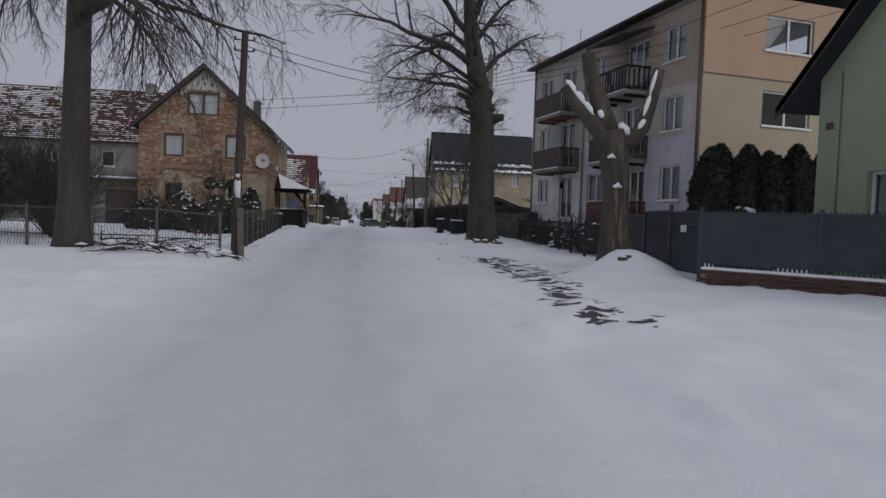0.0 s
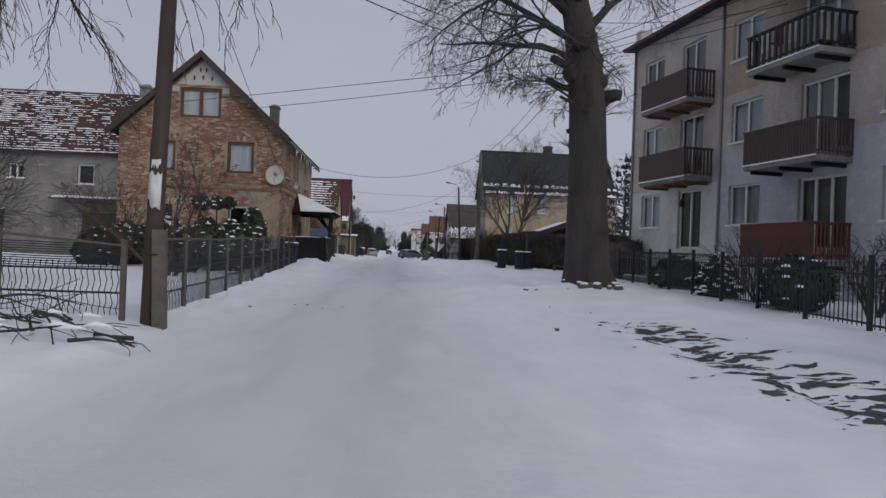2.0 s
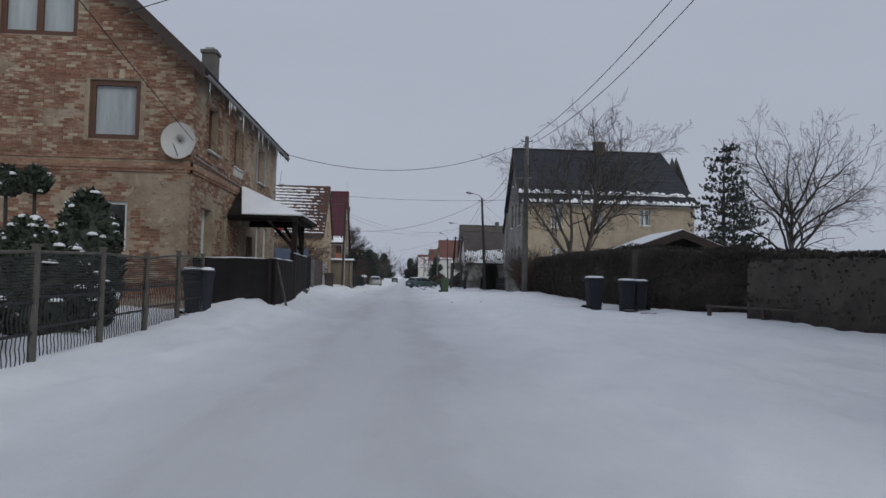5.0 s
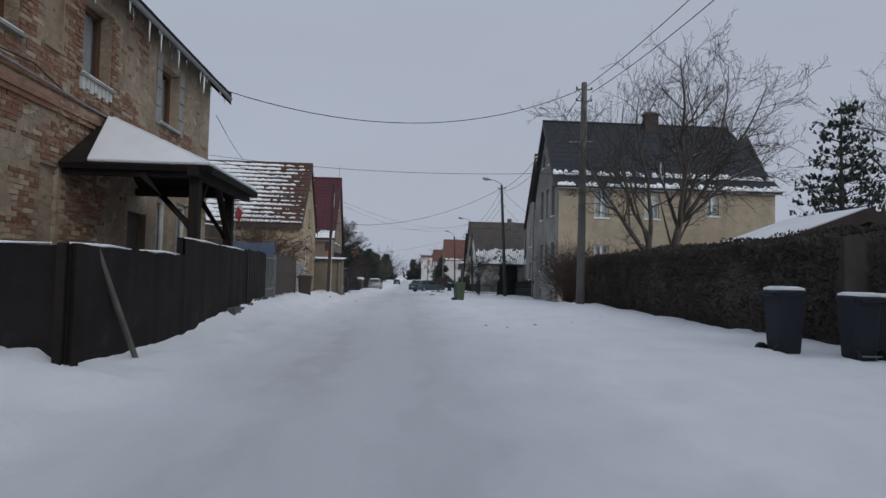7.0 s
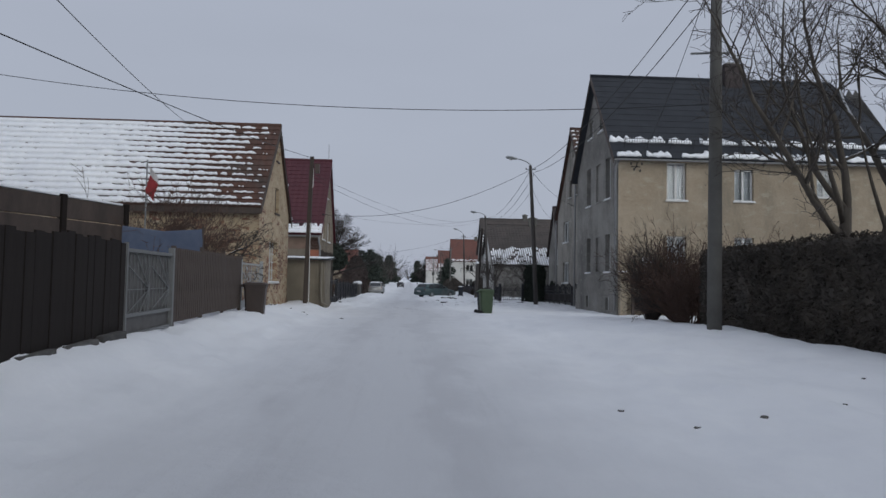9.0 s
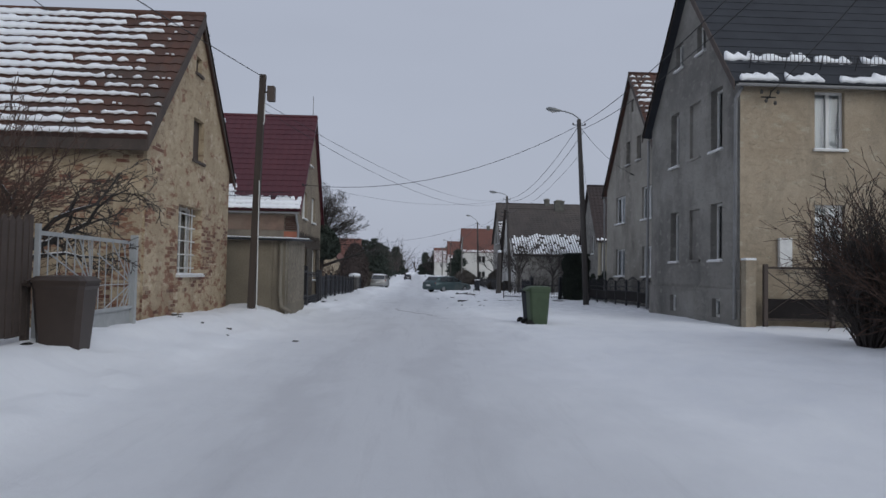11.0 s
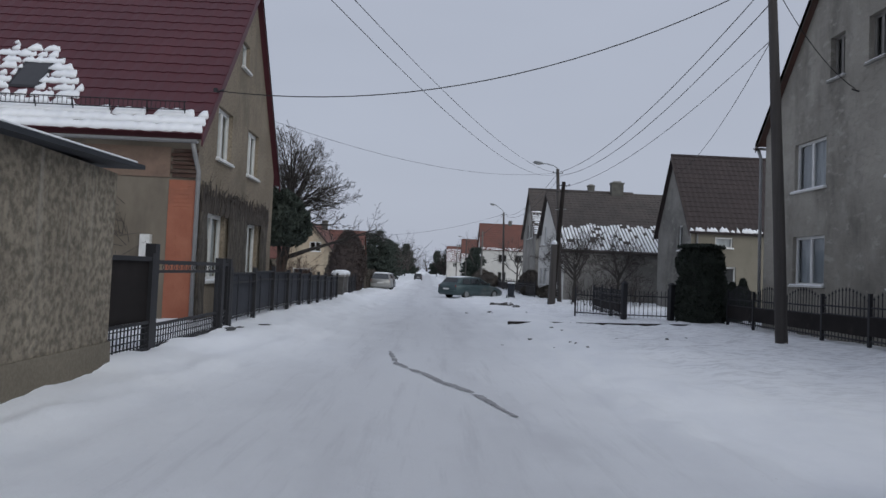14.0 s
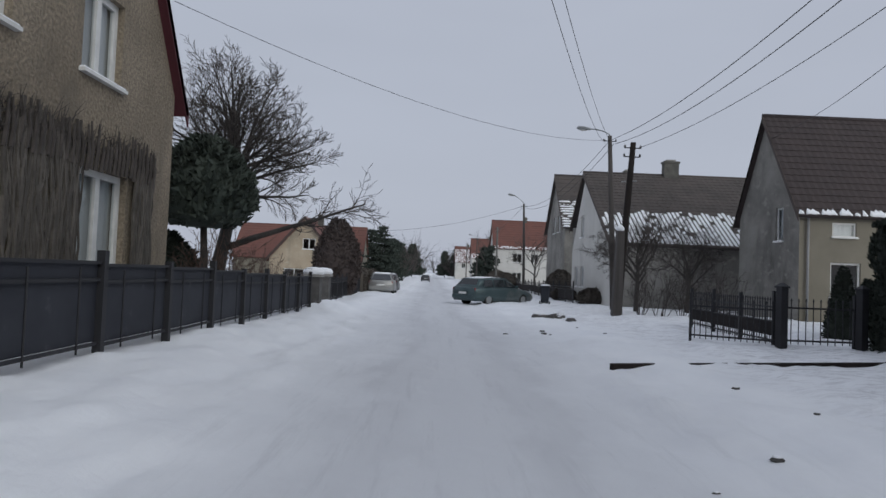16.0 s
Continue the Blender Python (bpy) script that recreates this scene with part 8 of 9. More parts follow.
# black gate, fence and gate pillar before the red-roofed house
bg_ = thing("gate", "black iron driveway gate with lattice foot", "gate", (-3.75, 79.3, -0.12), 90, "driveway gates")
part("gate_post", MB().box(-0.07, 0.07, -0.07, 0.07, -0.3, 1.5), BLACK_METAL, bg_)
part("gate_post", MB().box(2.88, 3.02, -0.07, 0.07, -0.3, 1.36), BLACK_METAL, bg_)
part("gate_post", MB().box(3.42, 3.52, -0.05, 0.05, -0.3, 1.36), BLACK_METAL, bg_)
for x0, x1 in ((0.1, 2.85), (3.04, 3.4)):
    part("gate_frame", MB().box(x0, x1, -0.02, 0.02, 1.22, 1.28).box(x0, x1, -0.02, 0.02, 0.36, 0.4).box(x0, x1, -0.02, 0.02, 0.06, 0.1).box(x0, x0 + 0.04, -0.02, 0.02, 0.1, 1.22).box(x1 - 0.04, x1, -0.02, 0.02, 0.1, 1.22), BLACK_METAL, bg_)
    lat = MB()
    k = int((x1 - x0) / 0.09)
    for j in range(k):
        x = x0 + (x1 - x0) * (j + 0.5) / k
        lat.tube([(x, 0, 0.1), (x, 0, 0.36)], 0.01, 4)
    for j in range(3):
        lat.tube([(x0, 0, 0.12 + 0.09 * j), (x1, 0, 0.12 + 0.09 * j)], 0.01, 4)
    part("lattice", lat, BLACK_METAL, bg_, kind="stuff")
    if x1 - x0 < 1:
        part("screen", MB().box(x0, x1, 0.022, 0.03, 0.4, 1.2), MESH_CLOTH, bg_)
    else:
        part("scroll_band", MB().box(x0, x1, -0.012, 0.012, 1.1, 1.14), BLACK_METAL, bg_)
        for j in range(14):
            a0 = x0 + (x1 - x0) * (j + 0.5) / 14
            part("scroll", MB().tube([(a0 + 0.05 * math.cos(q), 0, 1.18 + 0.035 * math.sin(q)) for q in [0.9 * s for s in range(8)]], 0.006, 4), BLACK_METAL, bg_)
lf = thing("gate", "black iron gate leaf standing open by the shed", "gate", (-3.75, 77.9, -0.1), 88, "driveway gates")
part("gate_frame", MB().box(0, 0.05, -0.02, 0.02, 0, 1.3).box(1.25, 1.32, -0.03, 0.03, -0.2, 1.35).box(0.05, 1.25, -0.02, 0.02, 1.24, 1.3).box(0.05, 1.25, -0.02, 0.02, 0.4, 0.44).box(0.05, 1.25, -0.02, 0.02, 0.05, 0.09), BLACK_METAL, lf)
lat = MB()
for j in range(13):
    lat.tube([(0.1 + j * 0.09, 0, 0.09), (0.1 + j * 0.09, 0, 0.4)], 0.01, 4)
for j in range(4):
    lat.tube([(0.05, 0, 0.12 + 0.08 * j), (1.25, 0, 0.12 + 0.08 * j)], 0.01, 4)
part("lattice", lat, BLACK_METAL, lf, kind="stuff")
part("screen", MB().box(0.05, 1.25, 0.022, 0.03, 0.44, 1.24), MESH_CLOTH, lf)
picket_fence("low black iron fence with dark screens along the house", (-3.75, 82.9), (-4.0, 99.6), 9, 0.98, 0.95, backing=NAVY_SCREEN, spear=False, post=0.09, back_h=0.98, back_lo=0.14, back_y=0.03)
gp = thing("gate_pillar", "dark gate pillar with a tall cap of snow", "gate pillar", (-4.05, 100.4, -0.3), 0)
part("shaft", MB().box(-0.24, 0.24, -0.24, 0.24, -0.4, 1.05), STONE, gp, bevel=0.01)
part("cap", MB().box(-0.3, 0.3, -0.3, 0.3, 1.05, 1.13), CONCRETE, gp)
part("snow_cap", MB().loft([[(0.3 * w * math.cos(a) * 1.1, 0.3 * w * math.sin(a) * 1.1, 1.13 + z) for a in [0.628 * i for i in range(10)]] for w, z in ((0.95, 0.0), (1.05, 0.1), (0.8, 0.19), (0.2, 0.23))]), SNOW, gp, "cap of snow", True)
copy_thing(gp, pose(-4.15, 102.8, -0.3))
picket_fence("dark fence along the further gardens", (-4.2, 103.2), (-4.9, 121.0), 8, 1.0, 0.2, backing=MESH_CLOTH, spear=False)

# right side fences
picket_fence("blue-grey board fence with screen behind it", (8.25, 14.2), (8.45, 18.9), 3, 1.4, 0.075, mat=BLUE_GREY, backing=SCREEN_BLUE, back_h=1.42, back_lo=0.36, back_y=-0.05, slat=0.045)
picket_fence("black iron fence before the apartment block", (8.5, 19.2), (9.65, 36.5), 9, 1.15, 0.125)
picket_fence("dark screened garden fence", (8.2, 14.1), (11.2, 10.6), 2, 1.5, 0.085, mat=BLUE_GREY, backing=SCREEN_BLUE, back_h=1.5, back_lo=0.42, back_y=-0.05, slat=0.05)
lw = thing("low_wall", "low dark red brick garden wall with snow on top", "garden wall", (8.15, 13.9, -0.25), -49.4)
me = MB().box(0.005, 0.245, -0.125, 0.125, 0.0, 0.068).mesh("brick", surface("dark_red_brick", (0.055, 0.028, 0.027), (0.085, 0.042, 0.038), 2, 0.9, 60, 0.4, var=0.25))
for r in range(5):
    for k in range(18):
        piece("brick", me, lw, Matrix.Translation((k * 0.25 + (0.12 if r % 2 else 0), 0, -0.06 + r * 0.08)))
part("core", MB().box(0.01, 4.55, -0.11, 0.11, -0.3, 0.335), MORTAR, lw)
part("snow_cap", MB().box(0.0, 4.6, -0.12, 0.12, 0.342, 0.40), SNOW, lw, "snow on the wall", bevel=0.03)
single("notice_plate", MB().box(-0.12, 0.12, -0.008, 0.008, -0.08, 0.08).box(-0.09, 0.09, -0.014, -0.009, -0.05, 0.05), WHITE_FRAME, "small pale plate fixed to the screened fence", "plate", (8.2, 14.9, 0.95), -88, bevel=0.004)
# low rail by the concrete pole
rl = thing("low_rail", "low dark pipe rail on the verge", "rail", (8.6, 43.0, -0.05), -66)
for x in (0, 1.6, 3.2, 4.4):
    part("post", MB().box(x - 0.04, x + 0.04, -0.04, 0.04, -0.2, 0.45), DARK_WOOD, rl)
part("rail", MB().tube([(-0.1, 0, 0.43), (4.6, 0, 0.43)], 0.03, 6), DARK_WOOD, rl)
# yard gate at the yellow wall
yg = thing("gate", "rusty framed wire gate beside the yellow wall", "gate", (9.45, 72.75, 0.0), -3, "yard gates")
for x in (0.12, 1.9, 3.8):
    part("gate_post", MB().box(x - 0.05, x + 0.05, -0.05, 0.05, -0.3, 1.62), DARK_WOOD, yg)
for x0 in (0.05, 1.95):
    part("gate_frame", MB().box(x0, x0 + 1.8, -0.02, 0.02, 1.5, 1.56).box(x0, x0 + 1.8, -0.02, 0.02, 0.12, 0.18).box(x0, x0 + 0.05, -0.02, 0.02, 0.18, 1.5).box(x0 + 1.75, x0 + 1.8, -0.02, 0.02, 0.18, 1.5), POLE_WOOD, yg)
    part("cross_brace", MB().tube([(x0, 0, 0.2), (x0 + 1.8, 0, 1.5)], 0.014, 5).tube([(x0, 0, 1.5), (x0 + 1.8, 0, 0.2)], 0.014, 5), POLE_WOOD, yg)
    part("wire_panel", MB().box(x0 + 0.05, x0 + 1.75, 0.02, 0.028, 0.18, 0.7), MESH_CLOTH, yg)
# arched iron fences before the light grey house and beyond
picket_fence("black iron fence with arched picket tops", (9.3, 80.4), (9.75, 91.2), 6, 1.0, 0.13, arch=0.24, backing=MESH_CLOTH, back_h=0.62)
picket_fence("black iron garden fence with spear tops", (6.75, 92.6), (8.35, 92.65), 1, 0.95, 0.14)
picket_fence("black iron gate leaf standing open over the verge", (6.7, 92.55), (5.3, 93.4), 1, 0.9, 0.11, post=0.05)
picket_fence("black iron garden fence with spear tops", (9.9, 92.9), (14.5, 93.6), 3, 1.0, 0.14)
picket_fence("black iron garden fence along the verge", (6.78, 92.8), (7.1, 97.9), 3, 0.98, 0.12, backing=MESH_CLOTH, back_h=0.5)
picket_fence("dark garden fence along the further verge", (7.6, 116.0), (8.6, 150.0), 14, 1.1, 0.3, backing=MESH_CLOTH, spear=False)
for x, y in ((6.75, 92.45), (8.4, 92.5)):
    gpost = thing("gate_post", "square dark iron gate post in the garden fence", "gate post", (x, y, ground_z(x, y)), 12, "garden gate posts")
    part("shaft", MB().box(-0.08, 0.08, -0.08, 0.08, -0.3, 1.2), BLACK_METAL, gpost, bevel=0.006)
    part("cap", MB().loft([[(sx * w, sy * w, z) for sx, sy in ((-1, -1), (1, -1), (1, 1), (-1, 1))] for w, z in ((0.1, 1.2), (0.1, 1.23), (0.02, 1.3))]), BLACK_METAL, gpost)
kb = single("timber_edging", MB().box(0, 6.4, -0.05, 0.05, -0.1, 0.045), BLACK_WOOD, "dark timber edging lying in the snow", "edging", (2.35, 88.75, -0.2), 16.5, bevel=0.01)
# garden shed behind the hedge
gs = thing("garden_shed", "dark timber garden shed with a snowy gable roof", "shed")
ridge_y(gs, 9.8, 13.0, 51.4, 54.2, -0.3, 2.35, 11.4, 2.95, (BLACK_WOOD,) * 4, BLACK_WOOD, 0.45, 0.3, 0.08)
for sx in (-1, 1):
    part("snow_cap", MB().slab([(11.4 + sx * 2.02, 51.15, 2.345), (11.4 + sx * 2.02, 54.45, 2.345), (11.4, 54.45, 3.105), (11.4, 51.15, 3.105)][:: (1 if sx > 0 else -1)], 0.07), SNOW, gs, "snow on the shed roof", bevel=0.03)


# bare creeper on the roughcast house
VINE = surface("grey_brown_vine_bark", (0.068, 0.06, 0.052), (0.115, 0.102, 0.088), 4, 0.95, 40, 0.5, var=0.3)
vn = thing("creeper", "leafless creeper stems clinging to the roughcast wall", "creeper", (-5.0, 84.5, 0))
rnd = random.Random(33)
vm = MB()
for k in range(330):
    y = rnd.uniform(0.05, 5.9)
    h = 2.75 - 0.02 * y + rnd.uniform(-0.25, 0.2)
    if 0.5 < y < 2.15 or 3.7 < y < 5.3:
        continue
    w_ = rnd.uniform(0.018, 0.036)
    stem = MB().tube([(0.02 + 0.03 * rnd.random(), y + 0.07 * math.sin(i * 1.3 + k), -0.3 + (h + 0.3) * i / 8) for i in range(9)], [w_ - 0.0014 * i for i in range(9)], 4, False)
    part("stem", stem, VINE, vn)
for k in range(46):
    y, z = 0.06 + k * 0.128 + rnd.uniform(-0.03, 0.03), 2.52 + rnd.uniform(-0.05, 0.05)
    vm.tube([(0.05, y, z - 0.25), (0.07, y + 0.01, z), (0.06, y + rnd.uniform(-0.05, 0.05), z + rnd.uniform(0.15, 0.42))], [0.03, 0.026, 0.012], 5)
for k in range(420):
    y, z = rnd.uniform(0.0, 5.9), 2.52 + rnd.gauss(0, 0.11)
    a = rnd.uniform(0.3, 2.8)
    ln = rnd.uniform(0.12, 0.4)
    vm.tube([(0.03, y, z), (0.05, y + 0.5 * ln * math.cos(a), z + 0.5 * ln * math.sin(a)), (0.06 + 0.08 * rnd.random(), y + ln * math.cos(a), z + ln * math.sin(a))], [0.008, 0.006, 0.003], 3, False)
part("crown", vm, TWIG, vn, "", False, "stuff")
vn2 = thing("creeper", "leafless creeper in front of the garden wall side", "creeper", (-7.2, 84.4, 0))
vm = MB()
for k in range(110):
    x, z = rnd.gauss(0, 0.4), 1.6 + rnd.gauss(0, 0.35)
    a = rnd.uniform(0, 3.14)
    ln = rnd.uniform(0.2, 0.6)
    vm.tube([(x, 0, z), (x + 0.5 * ln * math.cos(a), -0.04, z + 0.5 * ln * math.sin(a)), (x + ln * math.cos(a), -0.08, z + ln * math.sin(a))], [0.009, 0.006, 0.003], 3, False)
vm.tube([(0, 0, -0.3), (0.05, -0.02, 0.8), (0, -0.02, 1.8)], [0.03, 0.025, 0.015], 6)
part("crown", vm, TWIG, vn2, "", False, "stuff")


# ---- poles, lamps and cables ----
def utility_pole(label, base, top, r0, r1, mat, name="utility_pole", insulators=2, square=False, group="street poles"):
    t = thing(name, label, "pole", base, 0, group)
    d = Vector(top) - Vector(base)
    part("shaft", MB().tube([Vector((0, 0, -0.5)), d * 0.33, d * 0.66, d], [r0 * 1.03, r0 * 0.95, (r0 + r1) / 2, r1], 4 if square else 12), mat, t, "", not square)
    for k in range(insulators):
        z = d * (1 - 0.03 - 0.05 * k)
        part("bracket", MB().tube([z + Vector((-0.28, 0, 0)), z + Vector((0.28, 0, 0))], 0.02, 5), BLACK_METAL, t)
        for s in (-0.27, 0.27):
            part("insulator", MB().tube([z + Vector((s, 0, 0)), z + Vector((s, 0, 0.05)), z + Vector((s, 0, 0.1))], [0.03, 0.04, 0.02], 7), STONE, t, "", True)
    return t


p1 = utility_pole("brown wooden utility pole bolted to a concrete stub", (-2.78, 20.35, -0.2), (-2.62, 20.4, 6.15), 0.122, 0.095, POLE_WOOD)
part("stub", MB().loft([[(x0 + dx, y0, z) for dx, y0 in ((0, -0.2), (0.17, -0.2), (0.17, -0.04), (0, -0.04))] for x0, z in ((0.12, -0.4), (0.1, 0.4), (0.07, 1.3))]), OLD_POST, p1, "concrete stub", bevel=0.01)
part("clamp", MB().tube([(0.06 + 0.19 * math.cos(q), -0.06 + 0.17 * math.sin(q), 0.95) for q in [0.63 * k for k in range(11)]], 0.012, 5), BLACK_METAL, p1)
for z0, z1, a0, a1, seed in ((1.6, 2.1, -150, -50, 1), (2.2, 2.29, -125, -62, 2)):
    rings = []
    for k in range(9):
        a = radians(a0 + (a1 - a0) * k / 8)
        lo, hi = z0 + 0.07 * hash1(k * 0.9, seed) + (0.16 if k < 3 and seed == 1 else 0), z1 + 0.05 * hash1(k * 1.3, seed + 4)
        rings.append([((0.02 + 0.025 * z) + r * math.cos(a), r * math.sin(a), z) for r, z in ((0.124, lo), (0.13, lo), (0.127, hi), (0.12, hi))])
    part("notice", MB().loft(rings), WHITE_FRAME, p1, "torn white paper notice wrapped round the pole", True)
pq = utility_pole("square concrete utility pole beside the lime tree", (6.92, 32.6, 0.1), (6.97, 32.6, 9.2), 0.2, 0.155, CONCRETE, square=True)
part("crossarm", MB().box(-0.4, 0.5, -0.04, 0.04, 8.58, 8.66), GREY_METAL, pq)
p2 = utility_pole("grey concrete utility pole by the hedge", (6.68, 59.4, 0.0), (6.66, 59.2, 8.35), 0.15, 0.1, POLE_CONCRETE)
part("crossarm", MB().tube([(-0.5, 0, 6.2), (0.35, 0, 6.25)], 0.025, 5), GREY_METAL, p2)
pl = utility_pole("dark wooden pole between the cottage and the shed", (-3.81, 71.8, 0.1), (-3.67, 71.8, 6.05), 0.115, 0.1, POLE_WOOD, insulators=0, square=True)
part("lamp_box", MB().box(0.27, 0.44, -0.1, 0.1, 5.3, 5.66).box(0.1, 0.28, -0.015, 0.015, 5.5, 5.54), DARK_WOOD, pl, "dark box lamp")
part("conduit", MB().tube([(0.17, -0.12, -0.1), (0.15, -0.12, 3.3)], 0.013, 6).tube([(0.2, 0, 5.5), (0.2, 0, 4.8), (0.08, 0, 4.4)], 0.015, 5), WHITE_FRAME, pl, "white cable conduit")


def street_lamp(base, top, head, mat, extra=None, label="street lamp on a leaning dark pole with curved arm"):
    t = utility_pole(label, base, top, 0.13, 0.09, mat, "street_lamp", 1, group="street lamps")
    d, h = Vector(top) - Vector(base), Vector(head) - Vector(base)
    part("arm", MB().tube([d + Vector((0, 0, -0.35)), d + Vector((0, 0, 0.05)), d.lerp(h, 0.3) + Vector((0, 0, 0.12)), d.lerp(h, 0.7) + Vector((0, 0, 0.08)), h], 0.028, 7), LAMP_GREY, t, "", True)
    u = (h - d).normalized()
    u.z = 0.15
    u.normalize()
    q = [h + u * s for s in (-0.1, 0.0, 0.25, 0.5, 0.6)]
    lamp = part("lamp_head", MB().tube(q, [0.03, 0.06, 0.1, 0.09, 0.02], 9), LAMP_GREY, t, "grey lamp head", True)
    part("lens", MB().tube([h + u * 0.1 - Vector((0, 0, 0.05)), h + u * 0.3 - Vector((0, 0, 0.075)), h + u * 0.48 - Vector((0, 0, 0.05))], [0.03, 0.07, 0.03], 8), OFFWHITE, lamp, "", True)
    return t


street_lamp((7.8, 84.4, -0.1), (7.36, 84.4, 8.2), (6.5, 84.55, 8.62), LAMP_POLE)
street_lamp((7.9, 108.8, -0.5), (7.5, 108.8, 7.55), (6.65, 109.2, 7.92), LAMP_POLE)
street_lamp((8.4, 142.0, -0.6), (8.15, 142.0, 8.0), (7.2, 142.2, 8.8), LAMP_POLE)
street_lamp((7.9, 205.0, -0.8), (7.8, 205.0, 8.0), (6.7, 205.2, 8.6), LAMP_POLE)
p3 = utility_pole("dark wooden utility pole on the verge", (6.05, 101.7, -0.35), (6.42, 101.6, 5.75), 0.13, 0.09, BLACK_WOOD)
part("crossarm", MB().tube([(0.02, 0, 4.75), (0.55, 0, 4.8)], 0.02, 5), GREY_METAL, p3)
part("stub", MB().loft([[(x * w - 0.06 + 0.02 * z, y * w - 0.16, z) for x, y in ((-1, -1), (1, -1), (1, 1), (-1, 1))] for w, z in ((0.17, -0.4), (0.14, 1.2), (0.12, 3.05))]), LAMP_POLE, p3, "weathered stub post beside the pole")
part("snow_cap", MB().loft([[(0.0 + w * math.cos(a), w * math.sin(a) - 0.16, 3.05 + z) for a in [0.785 * i for i in range(8)]] for w, z in ((0.12, 0.0), (0.15, 0.1), (0.06, 0.2))]), SNOW, p3, "clump of snow", True)
utility_pole("grey utility pole further along", (7.4, 160.0, -0.7), (7.4, 160.0, 7.0), 0.13, 0.1, POLE_CONCRETE)
utility_pole("grey utility pole further along", (6.4, 215.0, -0.8), (6.4, 215.0, 7.5), 0.13, 0.1, POLE_CONCRETE)


def cable(a, b, sag, r=0.012, label="black overhead cable across the street"):
    a, b = Vector(a), Vector(b)
    mb = MB().tube([a.lerp(b, i / 20) - Vector((0, 0, sag * 4 * (i / 20) * (1 - i / 20))) for i in range(21)], r, 5)
    return single("overhead_cable", mb, CABLE, label, "cable", group="overhead cables")


P1, PC, P2, PL, L1, L2, P3, L3 = (-2.62, 20.4, 6.0), (7.05, 32.6, 8.9), (6.66, 59.2, 8.15), (-3.7, 71.8, 5.4), (7.37, 84.4, 7.95), (7.51, 108.8, 7.35), (6.4, 101.6, 5.5), (8.15, 142, 7.8)
cable(P1, (7.05, 32.6, 7.9), 0.5)
cable((-2.62, 20.4, 5.8), (7.05, 32.6, 7.6), 0.6)
cable((-6.73, 42.45, 7.36), (7.05, 32.6, 7.3), 0.08)
cable((-20.0, 48.4, 7.65), (7.05, 32.6, 7.6), 0.08)
cable(PC, P2, 0.75)
cable((7.4, 32.6, 8.75), (6.93, 59.2, 8.0), 0.85)
cable((-4.75, 53.9, 6.1), P2, 1.1)
cable((-4.75, 53.6, 5.3), (-8.0, 70.1, 6.85), 0.12, 0.009)
cable((-4.75, 53.9, 4.15), (-3.67, 71.8, 6.0), 0.1, 0.009)
utility_pole("grey utility pole in the yard behind the brick house", (-12.1, 62.0, -0.2), (-12.1, 62.0, 6.6), 0.13, 0.1, CONCRETE)
cable((-12.1, 62.0, 6.38), (6.66, 59.3, 5.1), 0.57, 0.008)
cable(L1, P2, 0.7)
cable((7.6, 84.4, 7.8), (6.95, 59.2, 7.9), 0.8)
cable(L1, L2, 0.8)
cable((7.6, 84.4, 7.7), (7.75, 108.8, 7.2), 0.9)
cable(L1, (-4.95, 85.1, 5.05), 1.0)
cable(L1, (10.3, 85.9, 6.05), 0.3, 0.009)
cable((7.4, 84.4, 6.6), P3, 0.6, 0.008)
cable((7.5, 84.4, 6.8), (14.1, 107.5, 7.4), 0.6, 0.009)
cable(PL, L2, 1.0, 0.006)
cable((-3.66, 71.8, 5.2), (7.3, 108.8, 7.2), 1.2, 0.006)
cable(L2, (-5.1, 91.2, 5.75), 0.7, 0.006)
cable(L2, L3, 0.9)
cable((7.7, 108.8, 7.2), (8.4, 142, 7.6), 1.0)
cable(L3, (-9.0, 146.0, 5.0), 0.8, 0.012)
cable(L3, (7.8, 205, 7.8), 0.9, 0.014)
cable(P1, (-4.97, 43.05, 4.3), 0.15, 0.008)
cable((9.75, 72.8, 6.3), P2, 0.4, 0.009)
cable((13.5, 30.0, 9.2), PC, 0.3, 0.01)
for k in range(4):
    cable((7.05, 32.6, 8.2 - 0.18 * k), (14.5 + 2 * k, 20.0, 9.9 - 0.1 * k), 0.35, 0.011, "black overhead cable along the apartment block")


